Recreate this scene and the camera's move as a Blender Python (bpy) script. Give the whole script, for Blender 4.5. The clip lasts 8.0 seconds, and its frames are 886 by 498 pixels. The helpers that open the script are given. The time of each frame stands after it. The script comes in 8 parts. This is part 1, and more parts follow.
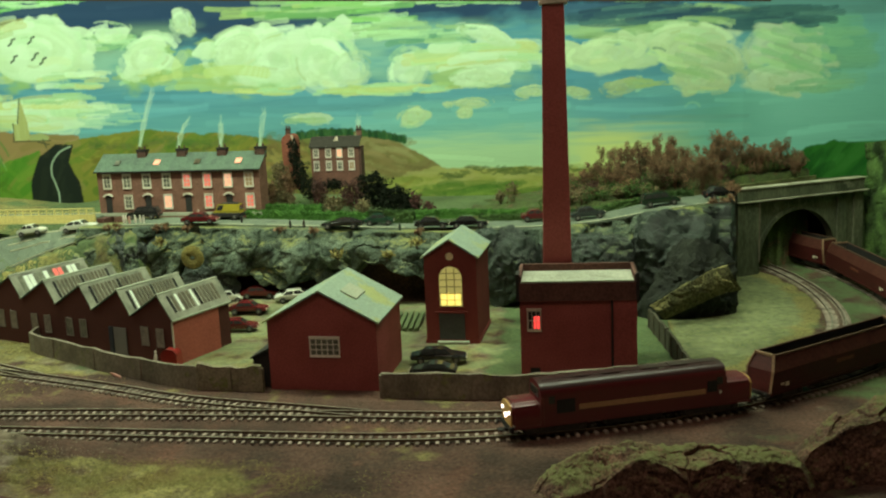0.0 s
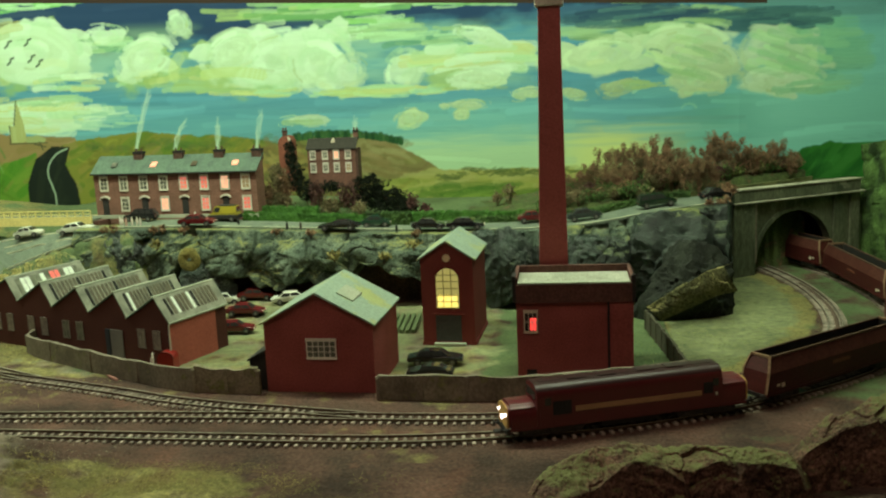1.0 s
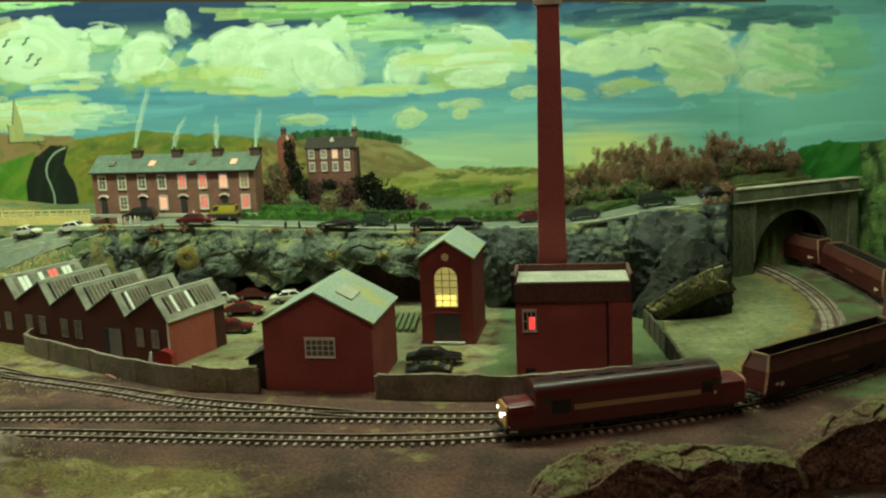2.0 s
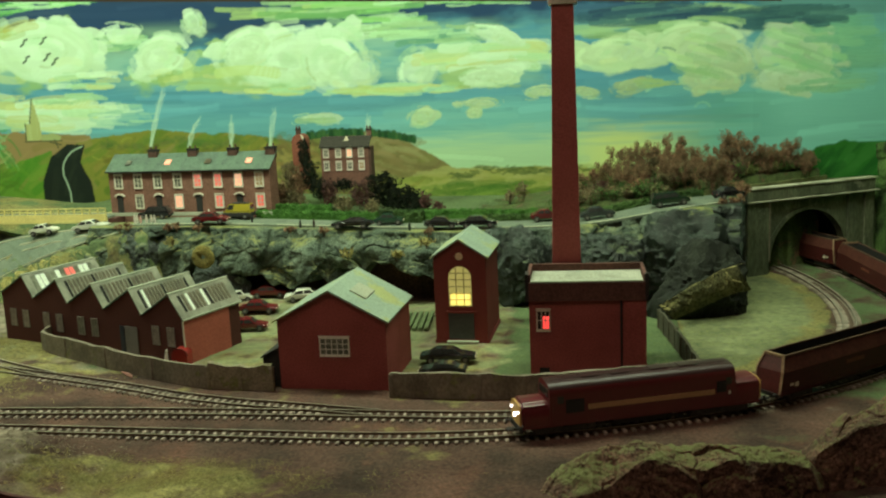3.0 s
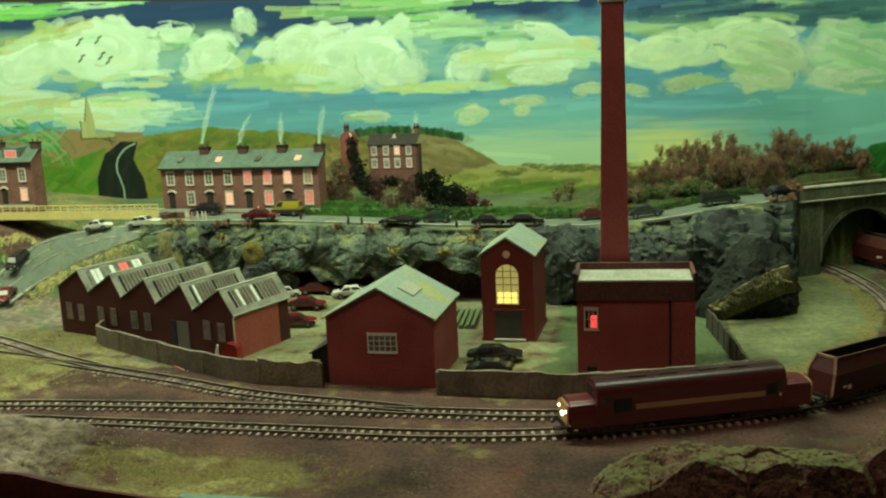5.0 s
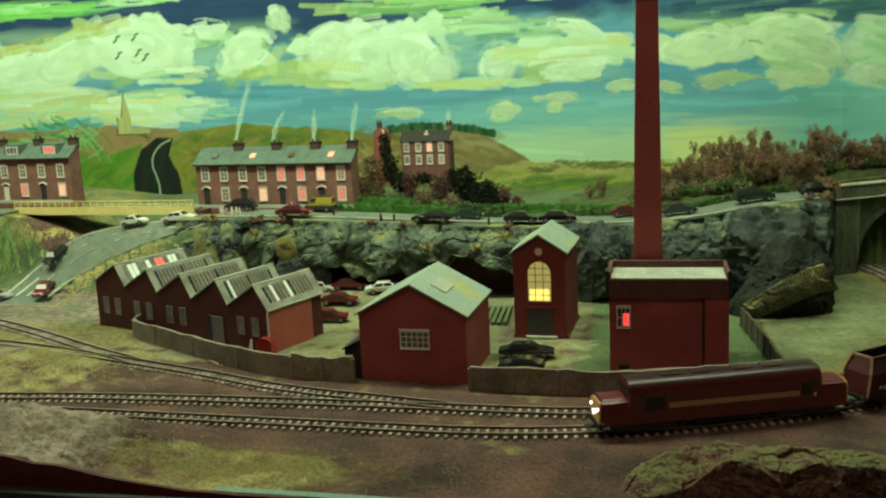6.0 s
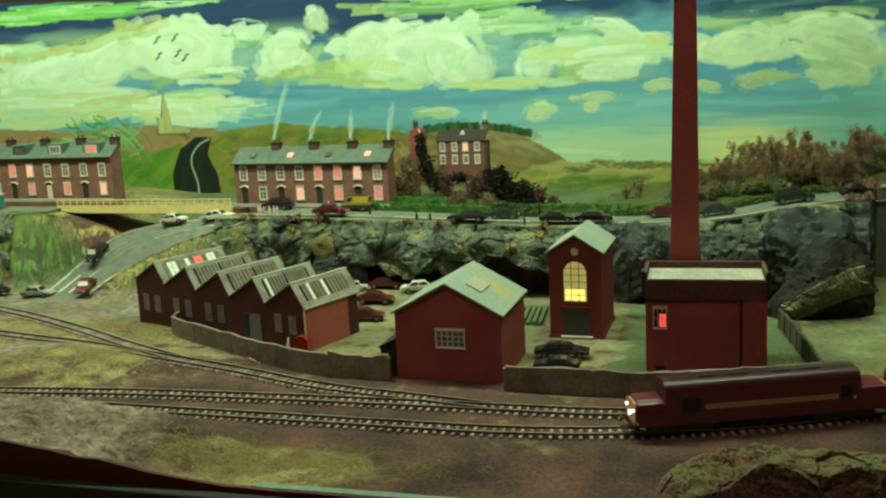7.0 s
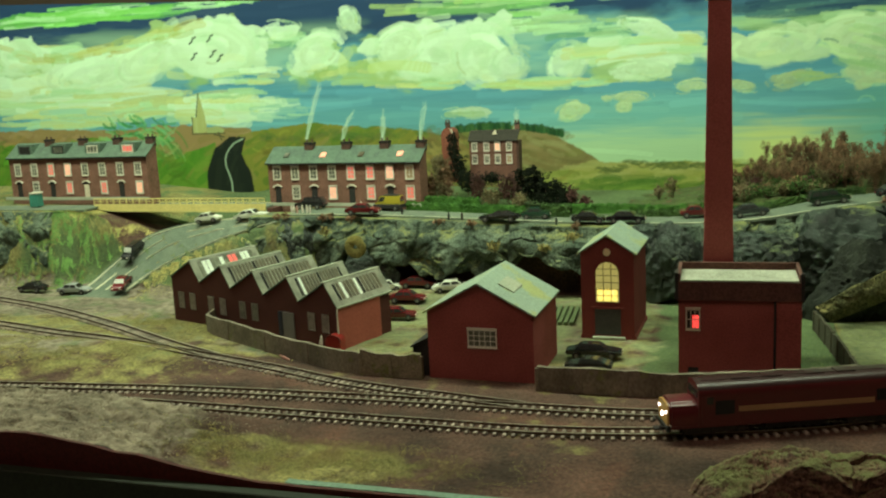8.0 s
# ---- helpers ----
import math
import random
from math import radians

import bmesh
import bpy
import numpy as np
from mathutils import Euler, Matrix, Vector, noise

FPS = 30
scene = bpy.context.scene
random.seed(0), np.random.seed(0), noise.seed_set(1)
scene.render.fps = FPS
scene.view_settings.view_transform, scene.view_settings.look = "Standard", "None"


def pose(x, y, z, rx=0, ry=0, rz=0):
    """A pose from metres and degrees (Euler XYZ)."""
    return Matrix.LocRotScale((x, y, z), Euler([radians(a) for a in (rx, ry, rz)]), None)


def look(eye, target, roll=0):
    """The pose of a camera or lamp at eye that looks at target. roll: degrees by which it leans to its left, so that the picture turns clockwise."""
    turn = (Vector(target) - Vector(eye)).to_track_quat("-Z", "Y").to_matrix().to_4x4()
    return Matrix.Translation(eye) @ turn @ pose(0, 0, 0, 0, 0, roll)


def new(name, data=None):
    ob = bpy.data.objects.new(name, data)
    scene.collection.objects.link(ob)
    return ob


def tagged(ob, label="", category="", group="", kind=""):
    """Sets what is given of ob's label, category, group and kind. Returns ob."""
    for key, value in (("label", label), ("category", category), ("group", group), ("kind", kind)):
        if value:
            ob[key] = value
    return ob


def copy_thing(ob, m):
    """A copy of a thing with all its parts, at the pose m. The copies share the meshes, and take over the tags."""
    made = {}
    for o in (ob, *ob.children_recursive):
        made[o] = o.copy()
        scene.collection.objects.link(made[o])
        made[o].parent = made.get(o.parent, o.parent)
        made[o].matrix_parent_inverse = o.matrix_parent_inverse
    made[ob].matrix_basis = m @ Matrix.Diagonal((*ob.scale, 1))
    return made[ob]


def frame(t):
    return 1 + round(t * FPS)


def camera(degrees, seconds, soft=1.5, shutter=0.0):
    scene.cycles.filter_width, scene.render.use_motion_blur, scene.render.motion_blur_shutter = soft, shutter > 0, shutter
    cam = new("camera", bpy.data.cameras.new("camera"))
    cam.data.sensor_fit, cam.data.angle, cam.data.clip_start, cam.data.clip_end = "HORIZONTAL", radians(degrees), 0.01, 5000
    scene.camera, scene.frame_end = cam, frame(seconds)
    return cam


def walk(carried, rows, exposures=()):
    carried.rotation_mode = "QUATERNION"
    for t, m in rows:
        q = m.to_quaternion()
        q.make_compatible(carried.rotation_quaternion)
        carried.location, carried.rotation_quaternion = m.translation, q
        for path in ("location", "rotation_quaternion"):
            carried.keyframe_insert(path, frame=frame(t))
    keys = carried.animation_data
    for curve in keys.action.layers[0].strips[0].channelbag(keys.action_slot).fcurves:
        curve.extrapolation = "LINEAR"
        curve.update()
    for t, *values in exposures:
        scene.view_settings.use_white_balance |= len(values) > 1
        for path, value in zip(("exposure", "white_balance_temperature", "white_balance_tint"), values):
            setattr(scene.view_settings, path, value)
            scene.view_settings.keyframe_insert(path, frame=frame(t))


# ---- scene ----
# A table-top railway in 1:76, built at its true size: rail level is z = 0, tracks run along x.
cam = camera(49.52, 8.0, soft=2.2)
ROWS = [
    (0.0, 0.0000, 0.0000, 0.3400, 9.00, -10.50, 2.50),
    (0.5, 0.0007, -0.0002, 0.3413, 8.93, -10.52, 2.51),
    (1.0, 0.0017, -0.0001, 0.3411, 8.87, -10.45, 2.58),
    (1.5, 0.0014, 0.0007, 0.3398, 8.59, -10.46, 2.53),
    (3.0, 0.0009, -0.0023, 0.3411, 9.60, -10.51, 2.56),
    (3.5, 0.0004, -0.0030, 0.3414, 9.97, -10.53, 2.58),
    (4.0, -0.0005, -0.0039, 0.3426, 10.70, -10.57, 2.64),
    (4.5, -0.0013, -0.0049, 0.3428, 11.49, -10.55, 2.67),
    (6.0, -0.0031, -0.0093, 0.3460, 14.19, -10.78, 2.78),
    (6.5, -0.0041, -0.0119, 0.3461, 15.24, -10.77, 2.81),
    (7.0, -0.0034, -0.0130, 0.3472, 16.30, -10.73, 2.89),
    (7.5, -0.0044, -0.0161, 0.3482, 17.08, -10.73, 2.95),
    (8.0, -0.0049, -0.0183, 0.3491, 18.11, -10.69, 2.96),
]
walk(cam, [(t, pose(x, y, z, 90 + p, 0, yaw) @ pose(0, 0, 0, 0, 0, -roll)) for t, x, y, z, yaw, p, roll in ROWS])

# ---- light: a strip light over the layout, an unseen warm lamp added as fill ----
scene.view_settings.exposure = 0.0
world = bpy.data.worlds.new("dark_room")
world.use_nodes = True
world.node_tree.nodes["Background"].inputs[0].default_value = (0.02, 0.018, 0.012, 1)
world.node_tree.nodes["Background"].inputs[1].default_value = 0.3
scene.world = world


def area_lamp(name, m, w, h, watts, colour):
    data = bpy.data.lights.new(name, "AREA")
    data.shape, data.size, data.size_y, data.energy, data.color = "RECTANGLE", w, h, watts, colour
    ob = new(name, data)
    ob.matrix_world = m
    return ob


area_lamp("strip_light", look((-0.74, 1.15, 0.96), (-0.74, 1.38, 0.20)), 2.30, 0.10, 26.4, (0.85, 1.0, 0.69))
area_lamp("warm_fill_lamp", look((-0.52, 0.25, 1.42), (-0.48, 0.95, 0.0)), 1.6, 0.8, 7.4, (1.0, 0.72, 0.57))


# ---- materials ----
def material(name, colour, rough=0.7, vary=0.25, grain=900, stain=35, bump=0.3, metal=0.0, colour2=None, island=0.0, stretch=(1, 1, 1), spec=0.3, per_object=0.0, patch=None, patch_size=30, patch_at=0.58):
    """Painted or natural surface: fine grain, broad stains and a small relief."""
    m = bpy.data.materials.new(name)
    m.use_nodes = True
    nt = m.node_tree
    n, l = nt.nodes, nt.links
    bsdf = n["Principled BSDF"]
    bsdf.inputs["Roughness"].default_value = rough
    bsdf.inputs["Metallic"].default_value = metal
    bsdf.inputs["Specular IOR Level"].default_value = spec
    tc = n.new("ShaderNodeTexCoord")
    mp = n.new("ShaderNodeMapping")
    mp.inputs["Scale"].default_value = stretch
    l.new(tc.outputs["Object"], mp.inputs[0])
    fine, broad = n.new("ShaderNodeTexNoise"), n.new("ShaderNodeTexNoise")
    for t, s, d in ((fine, grain, 3), (broad, stain, 4)):
        t.inputs["Scale"].default_value, t.inputs["Detail"].default_value = s, d
        l.new(mp.outputs[0], t.inputs["Vector"])
    c2 = colour2 or tuple(c * (1 - 0.6 * vary) for c in colour)
    ramp = n.new("ShaderNodeMix")
    ramp.data_type = "RGBA"
    ramp.inputs[6].default_value, ramp.inputs[7].default_value = (*colour, 1), (*c2, 1)
    sharp = n.new("ShaderNodeMapRange")
    sharp.inputs[1].default_value, sharp.inputs[2].default_value = 0.35, 0.65
    l.new(broad.outputs[0], sharp.inputs[0])
    l.new(sharp.outputs[0], ramp.inputs[0])
    hsv = n.new("ShaderNodeHueSaturation")
    val = n.new("ShaderNodeMapRange")
    val.inputs[1].default_value, val.inputs[2].default_value = 0.3, 0.7
    val.inputs[3].default_value, val.inputs[4].default_value = 1 - vary, 1 + vary
    l.new(fine.outputs[0], val.inputs[0])
    last = val.outputs[0]
    for amount, node, out in ((island, "ShaderNodeNewGeometry", "Random Per Island"), (per_object, "ShaderNodeObjectInfo", "Random")):
        if amount:
            g = n.new(node)
            r = n.new("ShaderNodeMapRange")
            r.inputs[3].default_value, r.inputs[4].default_value = 1 - amount, 1 + amount
            l.new(g.outputs[out], r.inputs[0])
            mul = n.new("ShaderNodeMath")
            mul.operation = "MULTIPLY"
            l.new(last, mul.inputs[0]), l.new(r.outputs[0], mul.inputs[1])
            last = mul.outputs[0]
    l.new(last, hsv.inputs["Value"])
    tone = ramp.outputs[2]
    if patch:
        pn, pr, pm = n.new("ShaderNodeTexNoise"), n.new("ShaderNodeMapRange"), n.new("ShaderNodeMix")
        pn.inputs["Scale"].default_value, pn.inputs["Detail"].default_value, pn.inputs["Roughness"].default_value = patch_size, 7, 0.65
        pr.inputs[1].default_value, pr.inputs[2].default_value = patch_at, patch_at + 0.07
        pm.data_type = "RGBA"
        pm.inputs[7].default_value = (*patch, 1)
        l.new(tc.outputs["Object"], pn.inputs["Vector"]), l.new(pn.outputs[0], pr.inputs[0])
        l.new(pr.outputs[0], pm.inputs[0]), l.new(tone, pm.inputs[6])
        tone = pm.outputs[2]
    l.new(tone, hsv.inputs["Color"])
    l.new(hsv.outputs[0], bsdf.inputs["Base Color"])
    if bump:
        b = n.new("ShaderNodeBump")
        b.inputs["Strength"].default_value, b.inputs["Distance"].default_value = bump, 0.001
        l.new(fine.outputs[0], b.inputs["Height"])
        l.new(b.outputs[0], bsdf.inputs["Normal"])
    return m


def glowing(name, colour, strength, colour2=None, scale=120):
    """A lit window pane, a lamp lens, or a glint on glass put in as glow."""
    m = bpy.data.materials.new(name)
    m.use_nodes = True
    n, l = m.node_tree.nodes, m.node_tree.links
    bsdf = n["Principled BSDF"]
    bsdf.inputs["Base Color"].default_value = (*[c * 0.6 for c in colour], 1)
    bsdf.inputs["Emission Strength"].default_value = strength
    if colour2:
        tc, no, mx = n.new("ShaderNodeTexCoord"), n.new("ShaderNodeTexNoise"), n.new("ShaderNodeMix")
        mx.data_type = "RGBA"
        no.inputs["Scale"].default_value = scale
        mx.inputs[6].default_value, mx.inputs[7].default_value = (*colour, 1), (*colour2, 1)
        l.new(tc.outputs["Object"], no.inputs["Vector"])
        l.new(no.outputs[0], mx.inputs[0])
        l.new(mx.outputs[2], bsdf.inputs["Emission Color"])
    else:
        bsdf.inputs["Emission Color"].default_value = (*colour, 1)
    return m


RED = material("red_card_wall", (0.315, 0.084, 0.074), 0.8, 0.22, 600, 18, 0.25, spec=0.15, colour2=(0.235, 0.060, 0.052))
RED_STACK = material("chimney_red_paint", (0.37, 0.100, 0.090), 0.75, 0.2, 600, 18, 0.25, spec=0.2, colour2=(0.31, 0.082, 0.073))
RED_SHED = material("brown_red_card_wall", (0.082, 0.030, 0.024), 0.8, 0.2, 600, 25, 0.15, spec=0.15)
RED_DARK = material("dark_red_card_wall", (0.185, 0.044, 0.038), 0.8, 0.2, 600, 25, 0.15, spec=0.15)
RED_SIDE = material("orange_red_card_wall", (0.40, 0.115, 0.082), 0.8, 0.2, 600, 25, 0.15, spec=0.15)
BRICK = material("terrace_brick", (0.220, 0.112, 0.083), 0.85, 0.35, 420, 60, 0.3, spec=0.15, colour2=(0.170, 0.090, 0.066))
BRICK_SOOT_SHADE = material("sooty_and_shaded_brick", (0.095, 0.055, 0.042), 0.85, 0.35, 420, 60, 0.3, spec=0.15)
SLATE = material("slate_roof", (0.095, 0.150, 0.105), 0.75, 0.3, 500, 60, 0.3, stretch=(1, 0.3, 1), colour2=(0.075, 0.11, 0.085))
SLATE_PALE = material("pale_sheet_roof", (0.27, 0.35, 0.27), 0.65, 0.15, 300, 22, 0.25, colour2=(0.235, 0.31, 0.25), patch=(0.32, 0.35, 0.15), patch_size=16, patch_at=0.51)
SHED_FRAME = material("dull_grey_roof_frame", (0.30, 0.31, 0.235), 0.6, 0.12, 400, 40, 0.2, colour2=(0.14, 0.145, 0.11))
COPING = material("pale_felt_roof", (0.37, 0.39, 0.295), 0.8, 0.15, 400, 30, 0.2, colour2=(0.30, 0.34, 0.25))
WHITE = material("white_paint", (0.62, 0.60, 0.50), 0.6, 0.15, 500, 60, 0.1, colour2=(0.50, 0.47, 0.37))
FRAME = material("window_frame_paint", (0.62, 0.55, 0.42), 0.6, 0.12, 500, 60, 0.1)
DARK_GLASS = material("dark_glass", (0.03, 0.03, 0.028), 0.15, 0.2, 300, 60, 0.0, spec=0.6)
GREY_GLASS = material("dull_acetate", (0.12, 0.100, 0.065), 0.3, 0.5, 120, 60, 0.0, spec=0.5)
NET = material("net_curtained_glass", (0.16, 0.165, 0.12), 0.35, 0.35, 260, 120, 0.0, colour2=(0.055, 0.06, 0.05), spec=0.5)
DUSTY = material("dusty_pane", (0.27, 0.235, 0.20), 0.5, 0.3, 200, 60, 0.0, colour2=(0.19, 0.165, 0.14))
ACETATE = material("clouded_acetate", (0.20, 0.215, 0.15), 0.28, 0.4, 160, 90, 0.0, colour2=(0.10, 0.105, 0.07), spec=0.6)
BLACK = material("sooty_black", (0.026, 0.025, 0.023), 0.75, 0.3, 500, 60, 0.2)
# tunnel bore: its darkness is put into a near-black colour
BORE_SHADE = material("tunnel_bore_shade", (0.007, 0.007, 0.006), 0.9, 0.3, 500, 60, 0.2, spec=0.1)
DOOR = material("grey_door", (0.055, 0.055, 0.055), 0.6, 0.2, 500, 60, 0.1)
CONCRETE = material("mossy_concrete", (0.225, 0.195, 0.145), 0.9, 0.25, 350, 40, 0.5, colour2=(0.135, 0.120, 0.085), patch=(0.17, 0.175, 0.075), patch_size=38, patch_at=0.58, stretch=(1, 1, 0.7))
CONCRETE_DARK = material("sooty_portal_concrete", (0.135, 0.150, 0.092), 0.9, 0.3, 350, 30, 0.5, colour2=(0.060, 0.074, 0.044), patch=(0.22, 0.225, 0.155), patch_size=26, patch_at=0.60, stretch=(1, 1, 0.3))
COPING_STONE = material("weathered_coping", (0.48, 0.48, 0.36), 0.85, 0.25, 350, 40, 0.4, colour2=(0.30, 0.30, 0.21))
OLD_WOOD = material("old_dark_fence_wood", (0.075, 0.07, 0.045), 0.9, 0.35, 500, 60, 0.5)
PARAPET = material("sooty_brown_parapet", (0.115, 0.052, 0.041), 0.85, 0.3, 400, 40, 0.2)
RAIL = material("rusty_rail", (0.10, 0.065, 0.04), 0.55, 0.3, 500, 60, 0.2, metal=0.4)
RAIL_TOP = material("polished_rail_head", (0.42, 0.39, 0.31), 0.38, 0.2, 500, 60, 0.0, metal=0.45)
SLEEPER = material("pale_sleeper", (0.34, 0.285, 0.225), 0.5, 0.35, 400, 50, 0.2, per_object=0.45, spec=0.5)
MOSS = material("yellow_moss", (0.21, 0.18, 0.05), 0.95, 0.5, 500, 40, 0.9, colour2=(0.12, 0.105, 0.03))
HEDGE = material("hedge_green", (0.085, 0.215, 0.038), 0.95, 0.35, 900, 60, 0.8, colour2=(0.045, 0.125, 0.022), island=0.15)
RUSTBUSH = material("rust_foliage", (0.265, 0.145, 0.086), 0.95, 0.4, 500, 60, 0.4, colour2=(0.135, 0.100, 0.050), island=0.45)
MAUVEBUSH = material("purple_brown_foliage", (0.10, 0.045, 0.038), 0.95, 0.4, 500, 60, 0.4, colour2=(0.065, 0.035, 0.03), island=0.4)
PALEBUSH = material("grey_brown_twigs", (0.20, 0.16, 0.085), 0.95, 0.4, 500, 60, 0.4, colour2=(0.12, 0.105, 0.05), island=0.4)
DARKBUSH = material("dark_foliage", (0.016, 0.021, 0.013), 0.95, 0.3, 500, 60, 0.4, colour2=(0.011, 0.014, 0.009), island=0.15, spec=0.08)
GREENBUSH = material("green_foliage", (0.085, 0.155, 0.04), 0.95, 0.5, 500, 60, 0.6, colour2=(0.035, 0.075, 0.02), island=0.4)
LIMEBUSH = material("yellow_green_foliage", (0.21, 0.245, 0.075), 0.95, 0.5, 500, 60, 0.6, colour2=(0.10, 0.14, 0.04), island=0.4)
TUFT = material("dry_grass_flock", (0.34, 0.29, 0.10), 0.95, 0.3, 500, 30, 0.0, colour2=(0.19, 0.19, 0.07), island=0.4)
TWIG = material("twig_brown", (0.09, 0.05, 0.03), 0.9, 0.3)
TARMAC = material("tarmac", (0.115, 0.150, 0.110), 0.9, 0.25, 700, 25, 0.3, colour2=(0.155, 0.19, 0.135), patch=(0.095, 0.115, 0.088), patch_size=40, patch_at=0.56)
LINE = material("road_line_paint", (0.55, 0.55, 0.38), 0.8, 0.3, 500, 120, 0.1)
YELLOW = material("cream_yellow_paint", (0.70, 0.60, 0.22), 0.6, 0.15, 400, 40, 0.1)
MAROON = material("maroon_loco_paint", (0.105, 0.010, 0.014), 0.34, 0.12, 500, 40, 0.0, spec=0.6)
MAROON_WAGON = material("maroon_wagon_paint", (0.056, 0.010, 0.009), 0.5, 0.2, 300, 40, 0.05, spec=0.25)
GOLD = material("gold_stripe", (0.40, 0.23, 0.12), 0.5, 0.15, 500, 40, 0.0)
ENDYELLOW = material("warning_yellow", (0.52, 0.31, 0.10), 0.5, 0.15, 500, 40, 0.0)
WAGON_END = material("dusty_wagon_rim", (0.23, 0.14, 0.08), 0.7, 0.25, 300, 40, 0.1)
METAL = material("dark_metal", (0.06, 0.055, 0.05), 0.45, 0.3, 500, 60, 0.1, metal=0.7)
GREYROOF = material("dark_loco_roof", (0.034, 0.012, 0.012), 0.38, 0.2, 500, 60, 0.05, spec=0.5)
FASCIA = material("black_green_board", (0.018, 0.026, 0.015), 0.5, 0.3, 300, 20, 0.1)
FASCIA_RED = material("dark_red_board", (0.07, 0.012, 0.009), 0.6, 0.3, 300, 20, 0.1)
TEAL = material("teal_paint_edge", (0.16, 0.26, 0.19), 0.6, 0.25, 300, 40, 0.1)
ROOM = material("dim_room_paint", (0.55, 0.50, 0.42), 0.9, 0.1, 20, 2, 0.0)
LIT_GLINT_RED = glowing("lit_and_glint_pane_red", (0.85, 0.10, 0.07), 0.55, (1.0, 0.42, 0.30), 190)
LIT_WARM = glowing("lit_pane_warm", (1.0, 0.30, 0.16), 0.85, (1.0, 0.80, 0.5), 190)
LIT_YELLOW = glowing("lit_pane_yellow", (1.0, 0.72, 0.05), 1.3, (1.0, 0.9, 0.30), 200)
LIT_DIM = glowing("lit_pane_dim_yellow", (0.55, 0.50, 0.12), 0.5, (0.7, 0.6, 0.2), 150)
NET_LIT = glowing("faintly_lit_net_pane", (0.40, 0.26, 0.13), 0.35, (0.12, 0.10, 0.06), 160)
GLINT_WHITE = glowing("glint_pane_white", (0.85, 0.95, 0.75), 0.50, (0.04, 0.05, 0.025), 330)
LAMP_WHITE = glowing("lamp_white", (1.0, 0.95, 0.9), 5.0)
LAMP_RED = glowing("lamp_red", (1.0, 0.08, 0.03), 3.0)


# ---- building blocks ----
def part(name, bm, mat, parent=None, label="", at=None):
    """Links a bmesh as one mesh object under a thing or a part."""
    me = bpy.data.meshes.new(name)
    bm.normal_update()
    bm.to_mesh(me)
    bm.free()
    for m in mat if isinstance(mat, (list, tuple)) else [mat]:
        me.materials.append(m)
    ob = new(name, me)
    if parent:
        ob.parent = parent
    if at is not None:
        ob.matrix_basis = at
    if label:
        ob["label"] = label
    return ob


def rounded(ob, angle=38):
    """Smooth shading that keeps the edges sharper than the angle."""
    ob.data.polygons.foreach_set("use_smooth", [True] * len(ob.data.polygons))
    ob.data.set_sharp_from_angle(angle=radians(angle))
    return ob


def thing(name, m, label, category, group="", kind=""):
    ob = new(name)
    ob.empty_display_size = 0.01
    ob.matrix_basis = m
    return tagged(ob, label, category, group, kind)


def box(bm, x0, x1, y0, y1, z0, z1, slot=0):
    v = [bm.verts.new(p) for p in ((x0, y0, z0), (x1, y0, z0), (x1, y1, z0), (x0, y1, z0), (x0, y0, z1), (x1, y0, z1), (x1, y1, z1), (x0, y1, z1))]
    for f in ((3, 2, 1, 0), (4, 5, 6, 7), (0, 1, 5, 4), (1, 2, 6, 5), (2, 3, 7, 6), (3, 0, 4, 7)):
        bm.faces.new([v[i] for i in f]).material_index = slot
    return bm


def boxed(x0, x1, y0, y1, z0, z1, bevel=0.0):
    bm = box(bmesh.new(), x0, x1, y0, y1, z0, z1)
    if bevel:
        bmesh.ops.bevel(bm, geom=list(bm.edges), offset=bevel, segments=1, affect="EDGES")
    return bm


def prism(profile, a, b, axis="y", bm=None):
    """A closed outline in (u, z), carried from a to b along x or y."""
    bm = bm or bmesh.new()
    put = (lambda u, z, s: (u, s, z)) if axis == "y" else (lambda u, z, s: (s, u, z))
    p = [bm.verts.new(put(u, z, a)) for u, z in profile]
    q = [bm.verts.new(put(u, z, b)) for u, z in profile]
    n = len(p)
    bm.faces.new(p)
    bm.faces.new(q[::-1])
    for i in range(n):
        bm.faces.new((p[(i + 1) % n], p[i], q[i], q[(i + 1) % n]))
    bmesh.ops.recalc_face_normals(bm, faces=bm.faces)
    return bm


def drum(r, z0, z1, n=16, r2=None, centre=(0, 0), axis="z", bm=None):
    """A cylinder or a cone's stump."""
    bm = bm or bmesh.new()
    r2 = r if r2 is None else r2
    def put(a, rr, s):
        u, v = centre[0] + rr * math.cos(a), centre[1] + rr * math.sin(a)
        return {"z": (u, v, s), "y": (u, s, v), "x": (s, u, v)}[axis]
    p = [bm.verts.new(put(2 * math.pi * i / n, r, z0)) for i in range(n)]
    q = [bm.verts.new(put(2 * math.pi * i / n, r2, z1)) for i in range(n)]
    bm.faces.new(p[::-1]), bm.faces.new(q)
    for i in range(n):
        bm.faces.new((p[i], p[(i + 1) % n], q[(i + 1) % n], q[i]))
    bmesh.ops.recalc_face_normals(bm, faces=bm.faces)
    return bm


